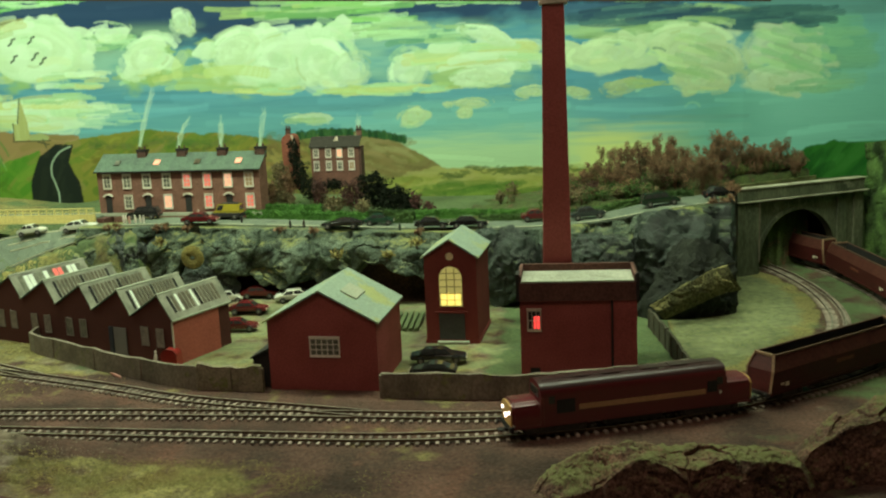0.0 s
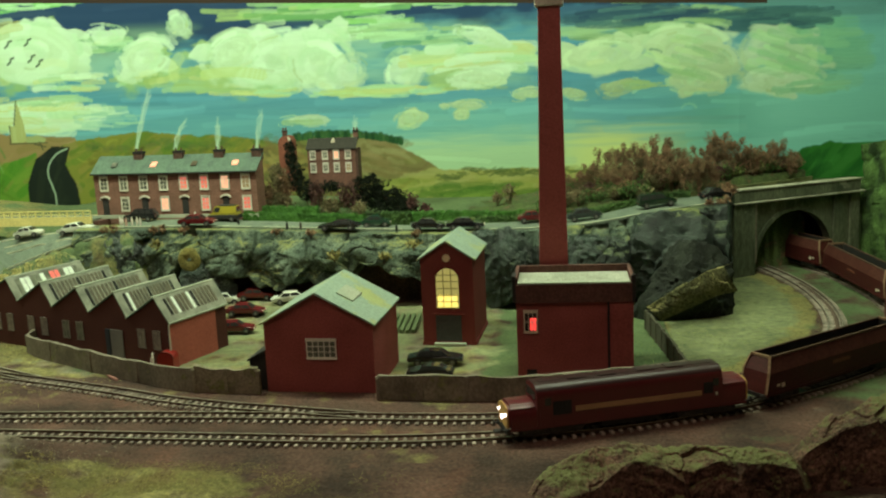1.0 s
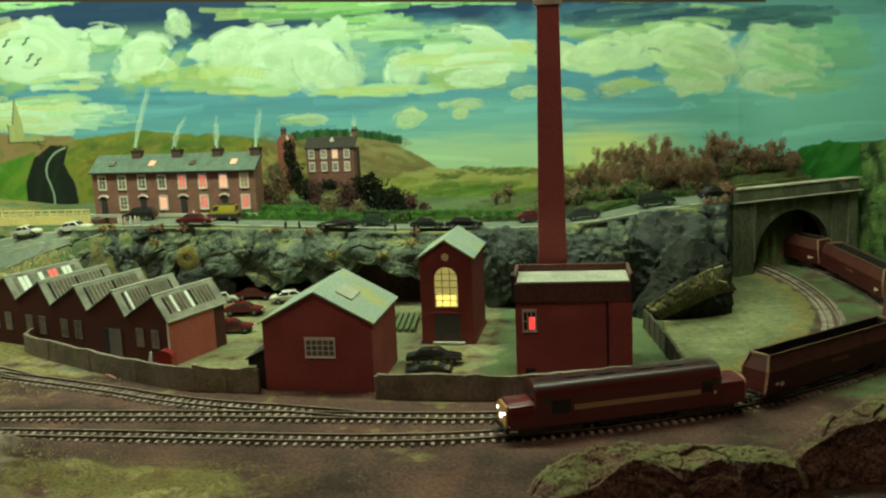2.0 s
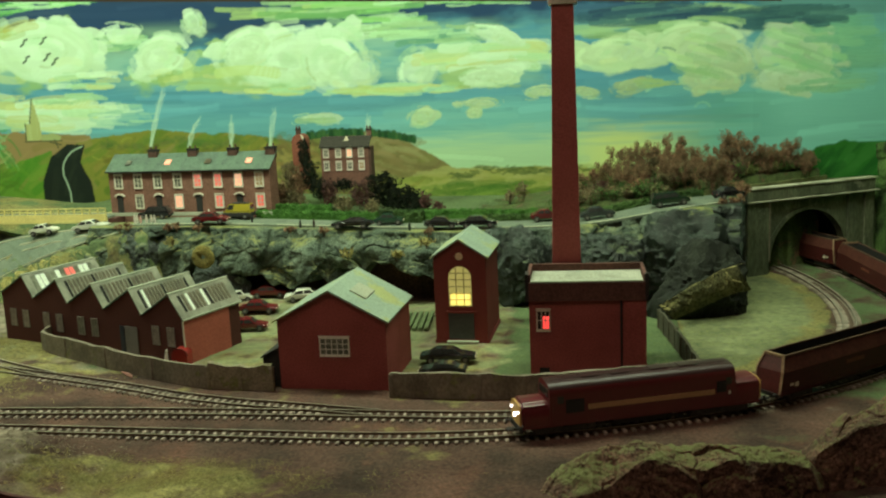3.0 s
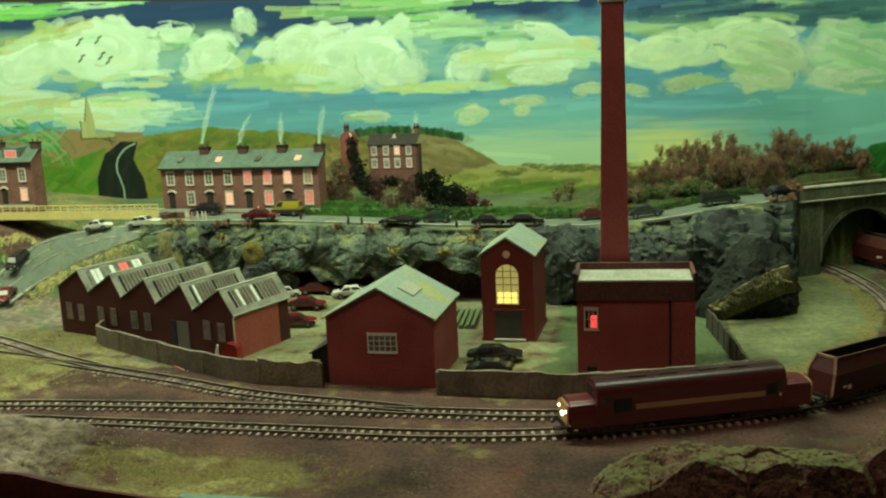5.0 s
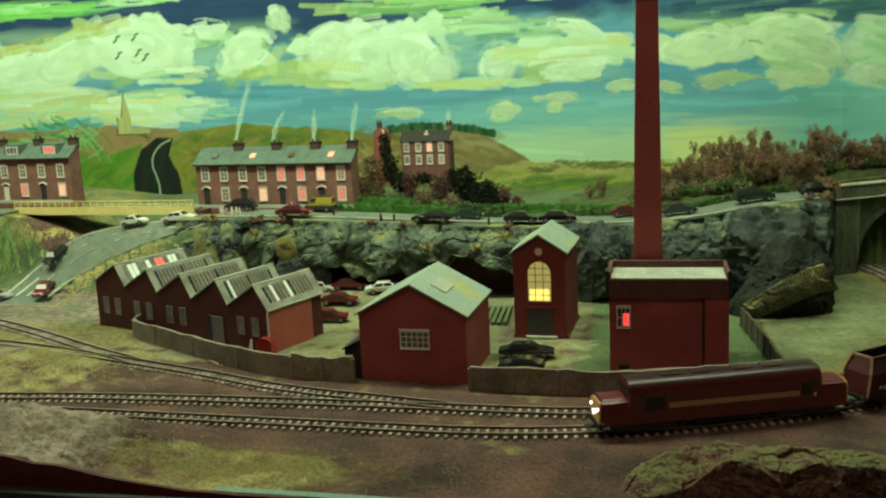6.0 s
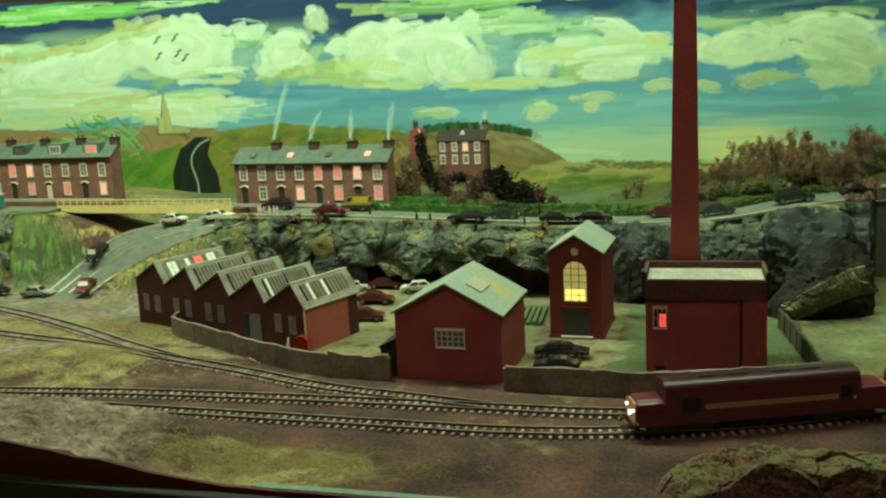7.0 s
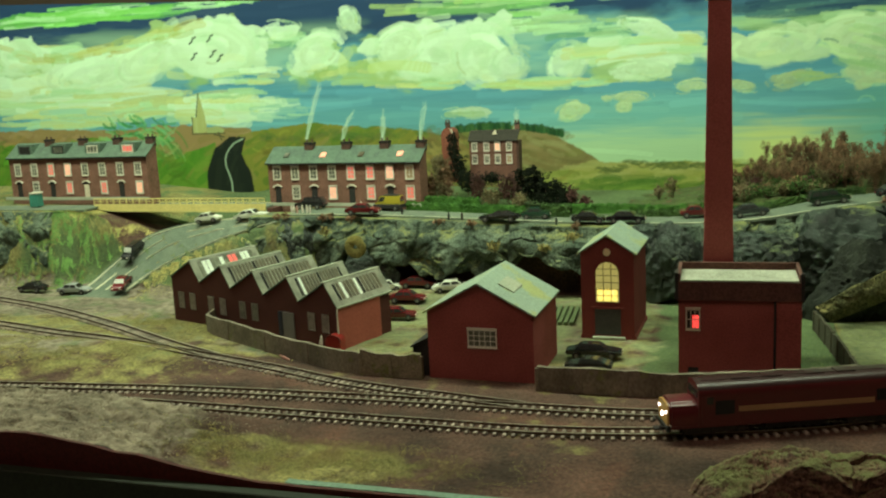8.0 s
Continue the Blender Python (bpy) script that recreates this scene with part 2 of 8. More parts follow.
def sweep(points, u0, u1, z0, z1, bm=None):
    """A bar of rectangular section that follows points (x, y, z); u is to the left of the way."""
    bm = bm or bmesh.new()
    rings = []
    for i, p in enumerate(points):
        a, b = points[max(i - 1, 0)], points[min(i + 1, len(points) - 1)]
        d = Vector((b[0] - a[0], b[1] - a[1], 0)).normalized()
        s = Vector((-d.y, d.x, 0))
        rings.append([bm.verts.new(Vector(p) + s * u + Vector((0, 0, z))) for u, z in ((u0, z0), (u1, z0), (u1, z1), (u0, z1))])
    for r, q in zip(rings, rings[1:]):
        for k in range(4):
            bm.faces.new((r[k], r[(k + 1) % 4], q[(k + 1) % 4], q[k]))
    bm.faces.new(rings[0]), bm.faces.new(rings[-1][::-1])
    bmesh.ops.recalc_face_normals(bm, faces=bm.faces)
    return bm


def smooth_way(knots, step=0.01):
    """Points every step or so on a smooth line through the knots."""
    k = [Vector(p) for p in knots]
    k = [2 * k[0] - k[1], *k, 2 * k[-1] - k[-2]]
    out = []
    for a, b, c, d in zip(k, k[1:], k[2:], k[3:]):
        n = max(2, int((c - b).length / step))
        for i in range(n):
            t = i / n
            out.append(0.5 * ((2 * b) + (c - a) * t + (2 * a - 5 * b + 4 * c - d) * t * t + (3 * b - a - 3 * c + d) * t ** 3))
    out.append(k[-2])
    return out


def lerp_table(x, table):
    for (a, u), (b, v) in zip(table, table[1:]):
        if x <= b:
            return u + (v - u) * max(0.0, min(1.0, (x - a) / (b - a)))
    return table[-1][1]


def ramp01(a, b, x):
    t = max(0.0, min(1.0, (x - a) / (b - a)))
    return t * t * (3 - 2 * t)


def fbm(x, y, z, octaves=4):
    return noise.fractal(Vector((x, y, z)), 1.0, 2.0, octaves)


def bush_mesh(bm, centre, rx, ry, rz, n, leaf, rng):
    """Many small leaf clumps, filling an uneven crown."""
    for _ in range(n):
        while True:
            p = Vector((rng.uniform(-1, 1), rng.uniform(-1, 1), rng.uniform(-1, 1)))
            if p.length < 1 and p.length > rng.random() * 0.9:
                break
        k = 0.75 + 0.5 * noise.noise(p * 2.3 + Vector(centre) * 40)
        c = Vector(centre) + Vector((p.x * rx, p.y * ry, p.z * rz)) * k
        s = leaf * rng.uniform(0.5, 1.3)
        v = [bm.verts.new(c + Vector((rng.gauss(0, 1), rng.gauss(0, 1), rng.gauss(0, 1))).normalized() * s) for _ in range(4)]
        for f in ((0, 1, 2), (0, 2, 3), (0, 3, 1), (1, 3, 2)):
            bm.faces.new([v[i] for i in f])
    return bm


# ---- ground ----
UPPER = [(-1.7, 0.128), (-1.15, 0.126), (-0.8, 0.120), (-0.62, 0.119), (-0.45, 0.112), (-0.3, 0.105), (-0.12, 0.104), (0.0, 0.112), (0.1, 0.128), (0.2, 0.134), (0.32, 0.130), (0.7, 0.130)]
RAMP_LEFT = smooth_way([(-1.118, 1.30, -0.006), (-1.110, 1.36, 0.009), (-1.082, 1.402, 0.042), (-1.030, 1.436, 0.082), (-0.94, 1.446, 0.103), (-0.82, 1.444, 0.1135), (-0.72, 1.444, 0.118)], 0.02)
RAMP_RIGHT = smooth_way([(-1.014, 1.295, -0.006), (-1.010, 1.345, 0.008), (-0.974, 1.376, 0.034), (-0.892, 1.390, 0.070), (-0.815, 1.394, 0.096), (-0.757, 1.394, 0.111), (-0.71, 1.396, 0.118)], 0.02)
RAMP_ROWS = [[along_knots.lerp(other, k / 8) for k in range(9)] for along_knots, other in ((RAMP_LEFT[round(i * (len(RAMP_LEFT) - 1) / 40)], RAMP_RIGHT[round(i * (len(RAMP_RIGHT) - 1) / 40)]) for i in range(41))]
RAMP = [p for row in RAMP_ROWS for p in row]
MOUND = [(-1.75, 0.026), (-0.66, 0.0265), (-0.60, 0.021), (-0.55, 0.0145), (-0.50, 0.009), (-0.46, 0.004), (-0.43, 0.0)]


def ramp_at(x, y):
    best = min(RAMP, key=lambda p: (p.x - x) ** 2 + (p.y - y) ** 2)
    return math.hypot(best.x - x, best.y - y), best.z


def ground_height(x, y):
    rough = 0.0016 * fbm(x * 22, y * 22, 0.3)
    low = -0.003 + rough * 0.5
    # front slope down to the board's edge, a mound at the near left
    low -= 0.006 * ramp01(0.82, 0.72, y)
    m = lerp_table(x, MOUND)
    low += 0.0034 * fbm(x * 48, y * 48, 9, 6) * ramp01(-0.42, -0.55, x) * ramp01(0.838, 0.80, y)
    crease = abs(fbm(x * 21, y * 34, 3.3, 5))
    low -= 0.0065 * max(0.0, 1 - crease / 0.22) * ramp01(-0.44, -0.58, x) * ramp01(0.832, 0.80, y) * ramp01(0.700, 0.715, y)
    low += (m + 0.006 * ramp01(0.82, 0.72, y) * ramp01(0.0, 0.02, m)) * ramp01(0.838, 0.806, y) * (1 + 0.10 * fbm(x * 14, y * 14, 5)) - 0.2 * m * ramp01(0.77, 0.70, y)
    # grass swell between the siding and the main line
    low += 0.012 * ramp01(-0.62, -0.95, x) * ramp01(0.91, 0.955, y) * ramp01(1.09, 1.03, y)
    # the yard rises a little to the rocks
    low += 0.010 * ramp01(1.25, 1.37, y) * ramp01(-0.60, -0.52, x) * ramp01(-0.34, -0.40, x)
    # rough bank at the near right
    low += 0.04 * ramp01(0.16, 0.36, x) * ramp01(0.845 + 0.5 * max(0, x - 0.02), 0.76 + 0.35 * max(0, x), y) * (0.8 + 0.5 * fbm(x * 18, y * 18, 2))
    if y < 1.24:
        return low
    up = lerp_table(x, UPPER) + 0.06 * max(0, y - 1.48) + rough * 0.5
    up -= 0.012 * ramp01(0.135, 0.17, x) * ramp01(1.498, 1.520, y)
    edge = 1.436
    if x > 0.188:
        edge += 0.132 * (x - 0.188) / 0.036 if x < 0.224 else 0.132 + 0.577 * (x - 0.224)
    step = ramp01(edge - 0.016, edge + 0.006, y)
    if x < -0.76:
        yy = y + 0.012 * fbm(x * 16, y * 16, 1)
        bank = 0.45 * ramp01(1.30, 1.41, yy) + 0.55 * ramp01(1.35, 1.455, yy)
        bank += (ramp01(1.368, 1.424, y + 0.012 * fbm(x * 16, y * 16, 1)) - bank) * ramp01(-1.07, -1.15, x)
        step = bank + (step - bank) * ramp01(-0.85, -0.76, x)
        # the valley under the bridge
        v = max(0.0, min(1.0, (x + 1.17) / 0.22)) * ramp01(-0.76, -0.82, x)
        up -= v * (0.075 - 0.045 * ramp01(-1.0, -0.90, x) * ramp01(1.47, 1.52, y)) * ramp01(1.40, 1.45, y) * (1 - 0.75 * ramp01(1.51, 1.60, y))
    du, dv = (x - 0.222) * 0.866 + (y - 1.552) * 0.5, -(x - 0.222) * 0.5 + (y - 1.552) * 0.866
    if 0.035 < du < 0.22 and dv < 0.24:
        step = 0.0
    h = low + (up - low) * step
    if -1.2 < x < -0.62:
        d, z = ramp_at(x, y)
        h += (max(z - 0.0032, -0.0035) - h) * ramp01(0.045, 0.018, d)
    return h


def grid_sheet(x0, x1, y0, y1, step, height, fine=0.0):
    """A sheet of squares over a rectangle, closer rows below y = fine."""
    nx = int((x1 - x0) / step)
    ys = [y0]
    while ys[-1] < y1 - 1e-6:
        ys.append(min(y1, ys[-1] + (step * 0.45 if ys[-1] < fine else step)))
    ny = len(ys) - 1
    verts = [(x0 + (x1 - x0) * i / nx, y) for y in ys for i in range(nx + 1)]
    verts = [(x, y, height(x, y)) for x, y in verts]
    faces = [(j * (nx + 1) + i, j * (nx + 1) + i + 1, (j + 1) * (nx + 1) + i + 1, (j + 1) * (nx + 1) + i) for j in range(ny) for i in range(nx)]
    return verts, faces


def ground_material():
    """Brown earth with flock of two greens, dry yellow and grey grit, laid by zones and broken up by noise."""
    m = material("scenic_ground", (0.118, 0.065, 0.047), 0.95, 0.38, 300, 17, 1.0, colour2=(0.060, 0.039, 0.028), patch=(0.118, 0.060, 0.042), patch_size=13, patch_at=0.56)
    n, l = m.node_tree.nodes, m.node_tree.links
    bsdf = n["Principled BSDF"]
    earth = bsdf.inputs["Base Color"].links[0].from_socket
    zone = n.new("ShaderNodeVertexColor")
    zone.layer_name = "flock"
    sep = n.new("ShaderNodeSeparateColor")
    l.new(zone.outputs[0], sep.inputs[0])
    tc = n.new("ShaderNodeTexCoord")
    for k, (colour, colour2, scale) in enumerate((((0.35, 0.315, 0.110), (0.125, 0.118, 0.050), 30), ((0.315, 0.272, 0.197), (0.115, 0.096, 0.066), 22), ((0.125, 0.175, 0.070), (0.058, 0.092, 0.042), 22), ((0.262, 0.290, 0.132), (0.125, 0.150, 0.080), 30))):
        no = n.new("ShaderNodeTexNoise")
        no.inputs["Scale"].default_value, no.inputs["Detail"].default_value = scale, 8
        fi = n.new("ShaderNodeTexNoise")
        fi.inputs["Scale"].default_value, fi.inputs["Detail"].default_value, fi.inputs["Roughness"].default_value = (260, 85, 260, 110)[k], 6, 0.62
        l.new(tc.outputs["Object"], no.inputs["Vector"])
        l.new(tc.outputs["Object"], fi.inputs["Vector"])
        tone = n.new("ShaderNodeMix")
        tone.data_type = "RGBA"
        tone.inputs[6].default_value, tone.inputs[7].default_value = (*colour, 1), (*colour2, 1)
        tr = n.new("ShaderNodeMapRange")
        tr.inputs[1].default_value, tr.inputs[2].default_value = ((0.36, 0.66), (0.34, 0.66), (0.30, 0.70), (0.30, 0.70))[k]
        l.new(fi.outputs[0], tr.inputs[0])
        l.new(tr.outputs[0], tone.inputs[0])
        add = n.new("ShaderNodeMath")
        add.operation = "ADD"
        l.new(sep.outputs[k] if k < 3 else zone.outputs["Alpha"], add.inputs[0]), l.new(no.outputs[0], add.inputs[1])
        edge = n.new("ShaderNodeMapRange")
        edge.inputs[1].default_value, edge.inputs[2].default_value = 0.86, 1.06
        l.new(add.outputs[0], edge.inputs[0])
        mx = n.new("ShaderNodeMix")
        mx.data_type = "RGBA"
        l.new(edge.outputs[0], mx.inputs[0])
        l.new(earth, mx.inputs[6]), l.new(tone.outputs[2], mx.inputs[7])
        earth = mx.outputs[2]
    wide, tone_, shift = n.new("ShaderNodeTexNoise"), n.new("ShaderNodeMapRange"), n.new("ShaderNodeHueSaturation")
    wide.inputs["Scale"].default_value, wide.inputs["Detail"].default_value = 11, 6
    tone_.inputs[1].default_value, tone_.inputs[2].default_value, tone_.inputs[3].default_value, tone_.inputs[4].default_value = 0.35, 0.65, 0.70, 1.25
    l.new(tc.outputs["Object"], wide.inputs["Vector"]), l.new(wide.outputs[0], tone_.inputs[0])
    l.new(tone_.outputs[0], shift.inputs["Value"]), l.new(earth, shift.inputs["Color"])
    l.new(shift.outputs[0], bsdf.inputs["Base Color"])
    lumps, relief = n.new("ShaderNodeTexNoise"), n.new("ShaderNodeBump")
    lumps.inputs["Scale"].default_value, lumps.inputs["Detail"].default_value, lumps.inputs["Roughness"].default_value = 62, 8, 0.65
    relief.inputs["Strength"].default_value, relief.inputs["Distance"].default_value = 0.9, 0.007
    l.new(tc.outputs["Object"], lumps.inputs["Vector"]), l.new(lumps.outputs[0], relief.inputs["Height"])
    l.new(bsdf.inputs["Normal"].links[0].from_socket, relief.inputs["Normal"])
    l.new(relief.outputs[0], bsdf.inputs["Normal"])
    return m


def flock_zones(x, y, z):
    """Weights of dry yellow turf, grey grit, green grass and the pale green gravel of the yard."""
    dry = grit = green = pale = 0.0
    if -0.80 < x < 0.19 and 1.40 < y < 1.45:
        return 0.0, 0.0, 0.0, 0.0
    if y < 0.80:
        dry = 0.52 * ramp01(-0.62, -0.48, x) * ramp01(-0.20, -0.36, x) * ramp01(0.798, 0.772, y)
        grit = 0.72 * ramp01(-0.42, -0.60, x)
        green = 0.34 * ramp01(-0.04, 0.06, x)
    elif y < 0.93:
        grit = 0.72 * ramp01(-0.42, -0.60, x) * ramp01(0.845, 0.80, y)
        dry, green = 0.12 + 0.34 * ramp01(-0.55, -0.72, x) * ramp01(0.885, 0.905, y), 0.40 * ramp01(0.0, 0.12, x) * ramp01(0.90 + 0.30 * max(0, x), 0.80 + 0.30 * max(0, x), y)
        dry += 0.22 * ramp01(0.10, 0.02, abs(x + 0.19)) * ramp01(0.89, 0.875, y)
    elif (y < 1.42 or x > 0.10 and y < 1.66) and z < (0.05 if x > -0.7 else 0.012):
        if x < -0.70:
            dry, green, grit = 0.55 * ramp01(1.26, 1.20, y), 0.36, 0.36 + 0.40 * ramp01(1.17, 1.22, y)
            if y < 1.08:
                grit, dry, green = 0.50 * ramp01(-0.76, -0.88, x) * ramp01(0.93, 0.97, y), 0.46 + 0.04 * ramp01(0.93, 0.975, y), 0.30
        elif x < 0.10:
            east = ramp01(-0.14, -0.09, x)
            grit, dry, green = (0.45 - 0.30 * east) * ramp01(0.99, 1.06, y), (0.55 - 0.45 * east) * ramp01(1.0, 1.06, y), (0.34 + 0.42 * east) * ramp01(0.98, 1.05, y)
            pale = (0.47 - 0.20 * east) * ramp01(1.03, 1.08, y) * ramp01(-0.60, -0.50, x)
            if y < 1.02:
                dry = 0.30
        else:
            c = math.hypot(x + 0.155, y - 1.397)
            dry, green = 0.70 * ramp01(0.475, 0.455, c) * ramp01(1.0, 1.03, y), 0.34
            pale = 0.72 * ramp01(0.465, 0.42, c) * ramp01(0.09, 0.11, x)
            grit, green = 0.34 * ramp01(0.48, 0.50, c), (green + 0.18 * ramp01(0.48, 0.50, c)) * ramp01(0.925, 1.0, y)
    else:
        dry = 0.60
        green = 0.85 if x > -0.5 or y > 1.5 else 0.5
        if x < -1.0:
            dry, green, grit = 0.80, 0.42 + 0.26 * ramp01(-1.30, -1.22, x) * ramp01(0.095, 0.075, z), 0.0
            if 1.43 < y < 1.53 and -1.14 < x < -1.01:
                dry = green = 0.12
    return dry, grit, green, pale


verts, faces = grid_sheet(-1.75, 0.75, 0.70, 1.86, 0.0060, ground_height, 0.845)
me = bpy.data.meshes.new("ground")
me.from_pydata(verts, [], faces)
att = me.color_attributes.new("flock", "FLOAT_COLOR", "POINT")
att.data.foreach_set("color", np.array([flock_zones(*v) for v in verts], dtype=np.float32).ravel())
me.polygons.foreach_set("use_smooth", [True] * len(me.polygons))
me.materials.append(ground_material())
ground = tagged(new("ground", me), "model railway baseboard scenery of brown earth and dry flock", "ground", kind="structure")


def structure(name, bm, mat, label, category=""):
    return tagged(part(name, bm, mat), label, category or name.replace("_", " "), kind="structure")


# board edge, fascia and the room round it
structure("fascia", boxed(-1.75, 0.75, 0.682, 0.6950, -0.30, -0.0125, 0.001), FASCIA, "black green painted board edge of the layout", "fascia")
bm = bmesh.new()
top = [(-1.75 + 0.025 * i, 0) for i in range(101)]
top = [(x, ground_height(x, 0.70) + 0.001) for x, _ in top]
prism([(-1.75, -0.30), *top, (0.75, -0.30)][::-1], 0.6955, 0.6995, "y", bm)
structure("profile_board", bm, FASCIA_RED, "dark red profile board cut along the scenery edge", "profile board")
edge_way = [Vector((-0.40 + 0.01 * i, 0.7065, ground_height(-0.40 + 0.01 * i, 0.7065))) for i in range(42)]
structure("painted_edge", sweep(edge_way, -0.0060, 0.0030, -0.003, 0.0012), TEAL, "chipped teal paint along the board edge", "board edge")
structure("table_top", boxed(-1.75, 0.75, 0.71, 1.86, -0.06, -0.04), FASCIA, "dark board under the railway layout", "table")
structure("floor", boxed(-3.4, 2.4, -2.4, 1.95, -1.02, -0.98), ROOM, "dim floor of the room")
structure("ceiling", boxed(-3.4, 2.4, -2.4, 1.95, 1.50, 1.54), ROOM, "dim ceiling of the room")
structure("wall_north", boxed(-3.4, 2.4, 1.90, 1.95, -0.98, 1.50), material("dark_brown_wall", (0.045, 0.030, 0.020), 0.9, 0.1, 20, 2, 0.0), "dark brown wall behind the layout", "wall")
structure("wall_south", boxed(-3.4, 2.4, -2.45, -2.40, -0.98, 1.50), ROOM, "dim wall of the room", "wall")
structure("wall_west", boxed(-3.45, -3.4, -2.4, 1.95, -0.98, 1.50), ROOM, "dim wall of the room", "wall")
structure("wall_east", boxed(2.4, 2.45, -2.4, 1.95, -0.98, 1.50), ROOM, "dim wall of the room", "wall")

# ---- painted backdrop: pigment laid on by brush strokes ----
BY = 1.70
X0, X1, Z0, Z1, CELL = -1.75, 0.52, 0.06, 0.54, 0.0017
NX, NZ = int((X1 - X0) / CELL), int((Z1 - Z0) / CELL)
GX, GZ = np.meshgrid(np.linspace(X0, X1, NX + 1), np.linspace(Z0, Z1, NZ + 1))
paint_rng = np.random.RandomState(11)


def soft_noise(sx, sz, seed, octaves=3):
    """Smooth noise on the canvas, features about sx by sz metres."""
    out, amp, total = np.zeros_like(GX), 1.0, 0.0
    r = np.random.RandomState(seed)
    for _ in range(octaves):
        nx, nz = int((X1 - X0) / sx) + 3, int((Z1 - Z0) / sz) + 3
        g = r.rand(nz, nx)
        u, v = (GX - X0) / sx, (GZ - Z0) / sz
        i, j = np.floor(u).astype(int), np.floor(v).astype(int)
        fu, fv = u - i, v - j
        fu, fv = fu * fu * (3 - 2 * fu), fv * fv * (3 - 2 * fv)
        out += amp * ((g[j, i] * (1 - fu) + g[j, i + 1] * fu) * (1 - fv) + (g[j + 1, i] * (1 - fu) + g[j + 1, i + 1] * fu) * fv)
        total += amp
        amp, sx, sz = amp * 0.5, sx / 2, sz / 2
    return out / total


STREAK = soft_noise(0.09, 0.006, 1, 3)
BLOT = soft_noise(0.05, 0.03, 2, 4)
canvas = np.zeros((*GX.shape, 3))


def wash(colour, amount):
    canvas[:] = canvas * (1 - amount[..., None]) + np.array(colour) * amount[..., None]


def smooth(a, b, x):
    t = np.clip((x - a) / (b - a), 0, 1)
    return t * t * (3 - 2 * t)


def brush(points, width, colour, load=0.9, dry=0.5):
    """One stroke along points (x, z): bristle streaks, a soft ragged edge, the load thinning out to its end."""
    p = np.array(points, float)
    m = width * 1.3
    i0, i1 = int((p[:, 0].min() - m - X0) / CELL), int((p[:, 0].max() + m - X0) / CELL) + 2
    j0, j1 = int((p[:, 1].min() - m - Z0) / CELL), int((p[:, 1].max() + m - Z0) / CELL) + 2
    i0, j0, i1, j1 = max(i0, 0), max(j0, 0), min(i1, NX + 1), min(j1, NZ + 1)
    if i1 <= i0 or j1 <= j0:
        return
    x, z = GX[j0:j1, i0:i1], GZ[j0:j1, i0:i1]
    best, side, way = np.full(x.shape, 9.0), np.zeros(x.shape), np.zeros(x.shape)
    seg = np.hypot(*(p[1:] - p[:-1]).T)
    run, total = 0.0, seg.sum() + 1e-9
    for a, b, s in zip(p, p[1:], seg):
        d = (b - a) / (s + 1e-9)
        t = np.clip((x - a[0]) * d[0] + (z - a[1]) * d[1], 0, s)
        ex, ez = x - a[0] - d[0] * t, z - a[1] - d[1] * t
        e = np.hypot(ex, ez)
        near = e < best
        best = np.where(near, e, best)
        side = np.where(near, d[0] * ez - d[1] * ex, side)
        way = np.where(near, (run + t) / total, way)
        run += s
    k = paint_rng.rand() * 50
    bristle = 0.5 + 0.5 * np.sin(side / width * 13 + k + 2.5 * BLOT[j0:j1, i0:i1]) * np.sin(side / width * 29 + k * 3)
    ragged = width * (0.80 + 0.35 * BLOT[j0:j1, i0:i1])
    a = (1 - smooth(0.62, 1.0, best / ragged)) * load * (1 - dry * (0.35 + 0.65 * way) * bristle)
    a = np.clip(a, 0, 1)[..., None]
    c = np.array(colour) * (1 + paint_rng.uniform(-0.06, 0.06)) * (0.94 + 0.12 * bristle[..., None])
    canvas[j0:j1, i0:i1] = canvas[j0:j1, i0:i1] * (1 - a) + c * a


def bow(x, z, length_, tilt, bend, n=7):
    """A bowed stroke's line round (x, z)."""
    c, s = math.cos(tilt), math.sin(tilt)
    out = []
    for i in range(n):
        t = i / (n - 1) - 0.5
        u, v = length_ * t, bend * (0.25 - t * t) * 4 * length_
        out.append((x + u * c - v * s, z + u * s + v * c))
    return out


U = paint_rng.uniform
# sky: deep blue above, paler below, yellow green low down over the meadow, turquoise at the right
wash((0.10, 0.25, 0.38), np.ones_like(GX))
wash((0.17, 0.36, 0.42), smooth(0.34, 0.24, GZ + 0.05 * (STREAK - 0.5)) * 0.8)
wash((0.02, 0.045, 0.12), smooth(0.395, 0.435, GZ + 0.05 * (GX + 0.5) * -0.5 + 0.05 * (BLOT - 0.5)))
wash((0.68, 0.62, 0.27), smooth(0.255, 0.195, GZ + 0.05 * (STREAK - 0.5)) * smooth(-0.50, -0.30, GX + 0.1 * (BLOT - 0.5)))
wash((0.27, 0.50, 0.48), smooth(0.31, 0.26, GZ + 0.03 * (STREAK - 0.5)) * smooth(-0.46, -0.32, GX) * smooth(0.02, -0.10, GX) * 0.5)
wash((0.155, 0.345, 0.33), smooth(0.05, 0.24, GX + 0.05 * (BLOT - 0.5)) * smooth(0.33, 0.26, GZ + 0.04 * (STREAK - 0.5)))
wash((0.30, 0.58, 0.56), smooth(0.20, 0.34, GX) * 0.75 * smooth(0.43, 0.36, GZ + 0.03 * (BLOT - 0.5)))
wash((0.17, 0.31, 0.32), smooth(0.22, 0.30, GX) * smooth(0.375, 0.41, GZ + 0.03 * (BLOT - 0.5)) * 0.7)
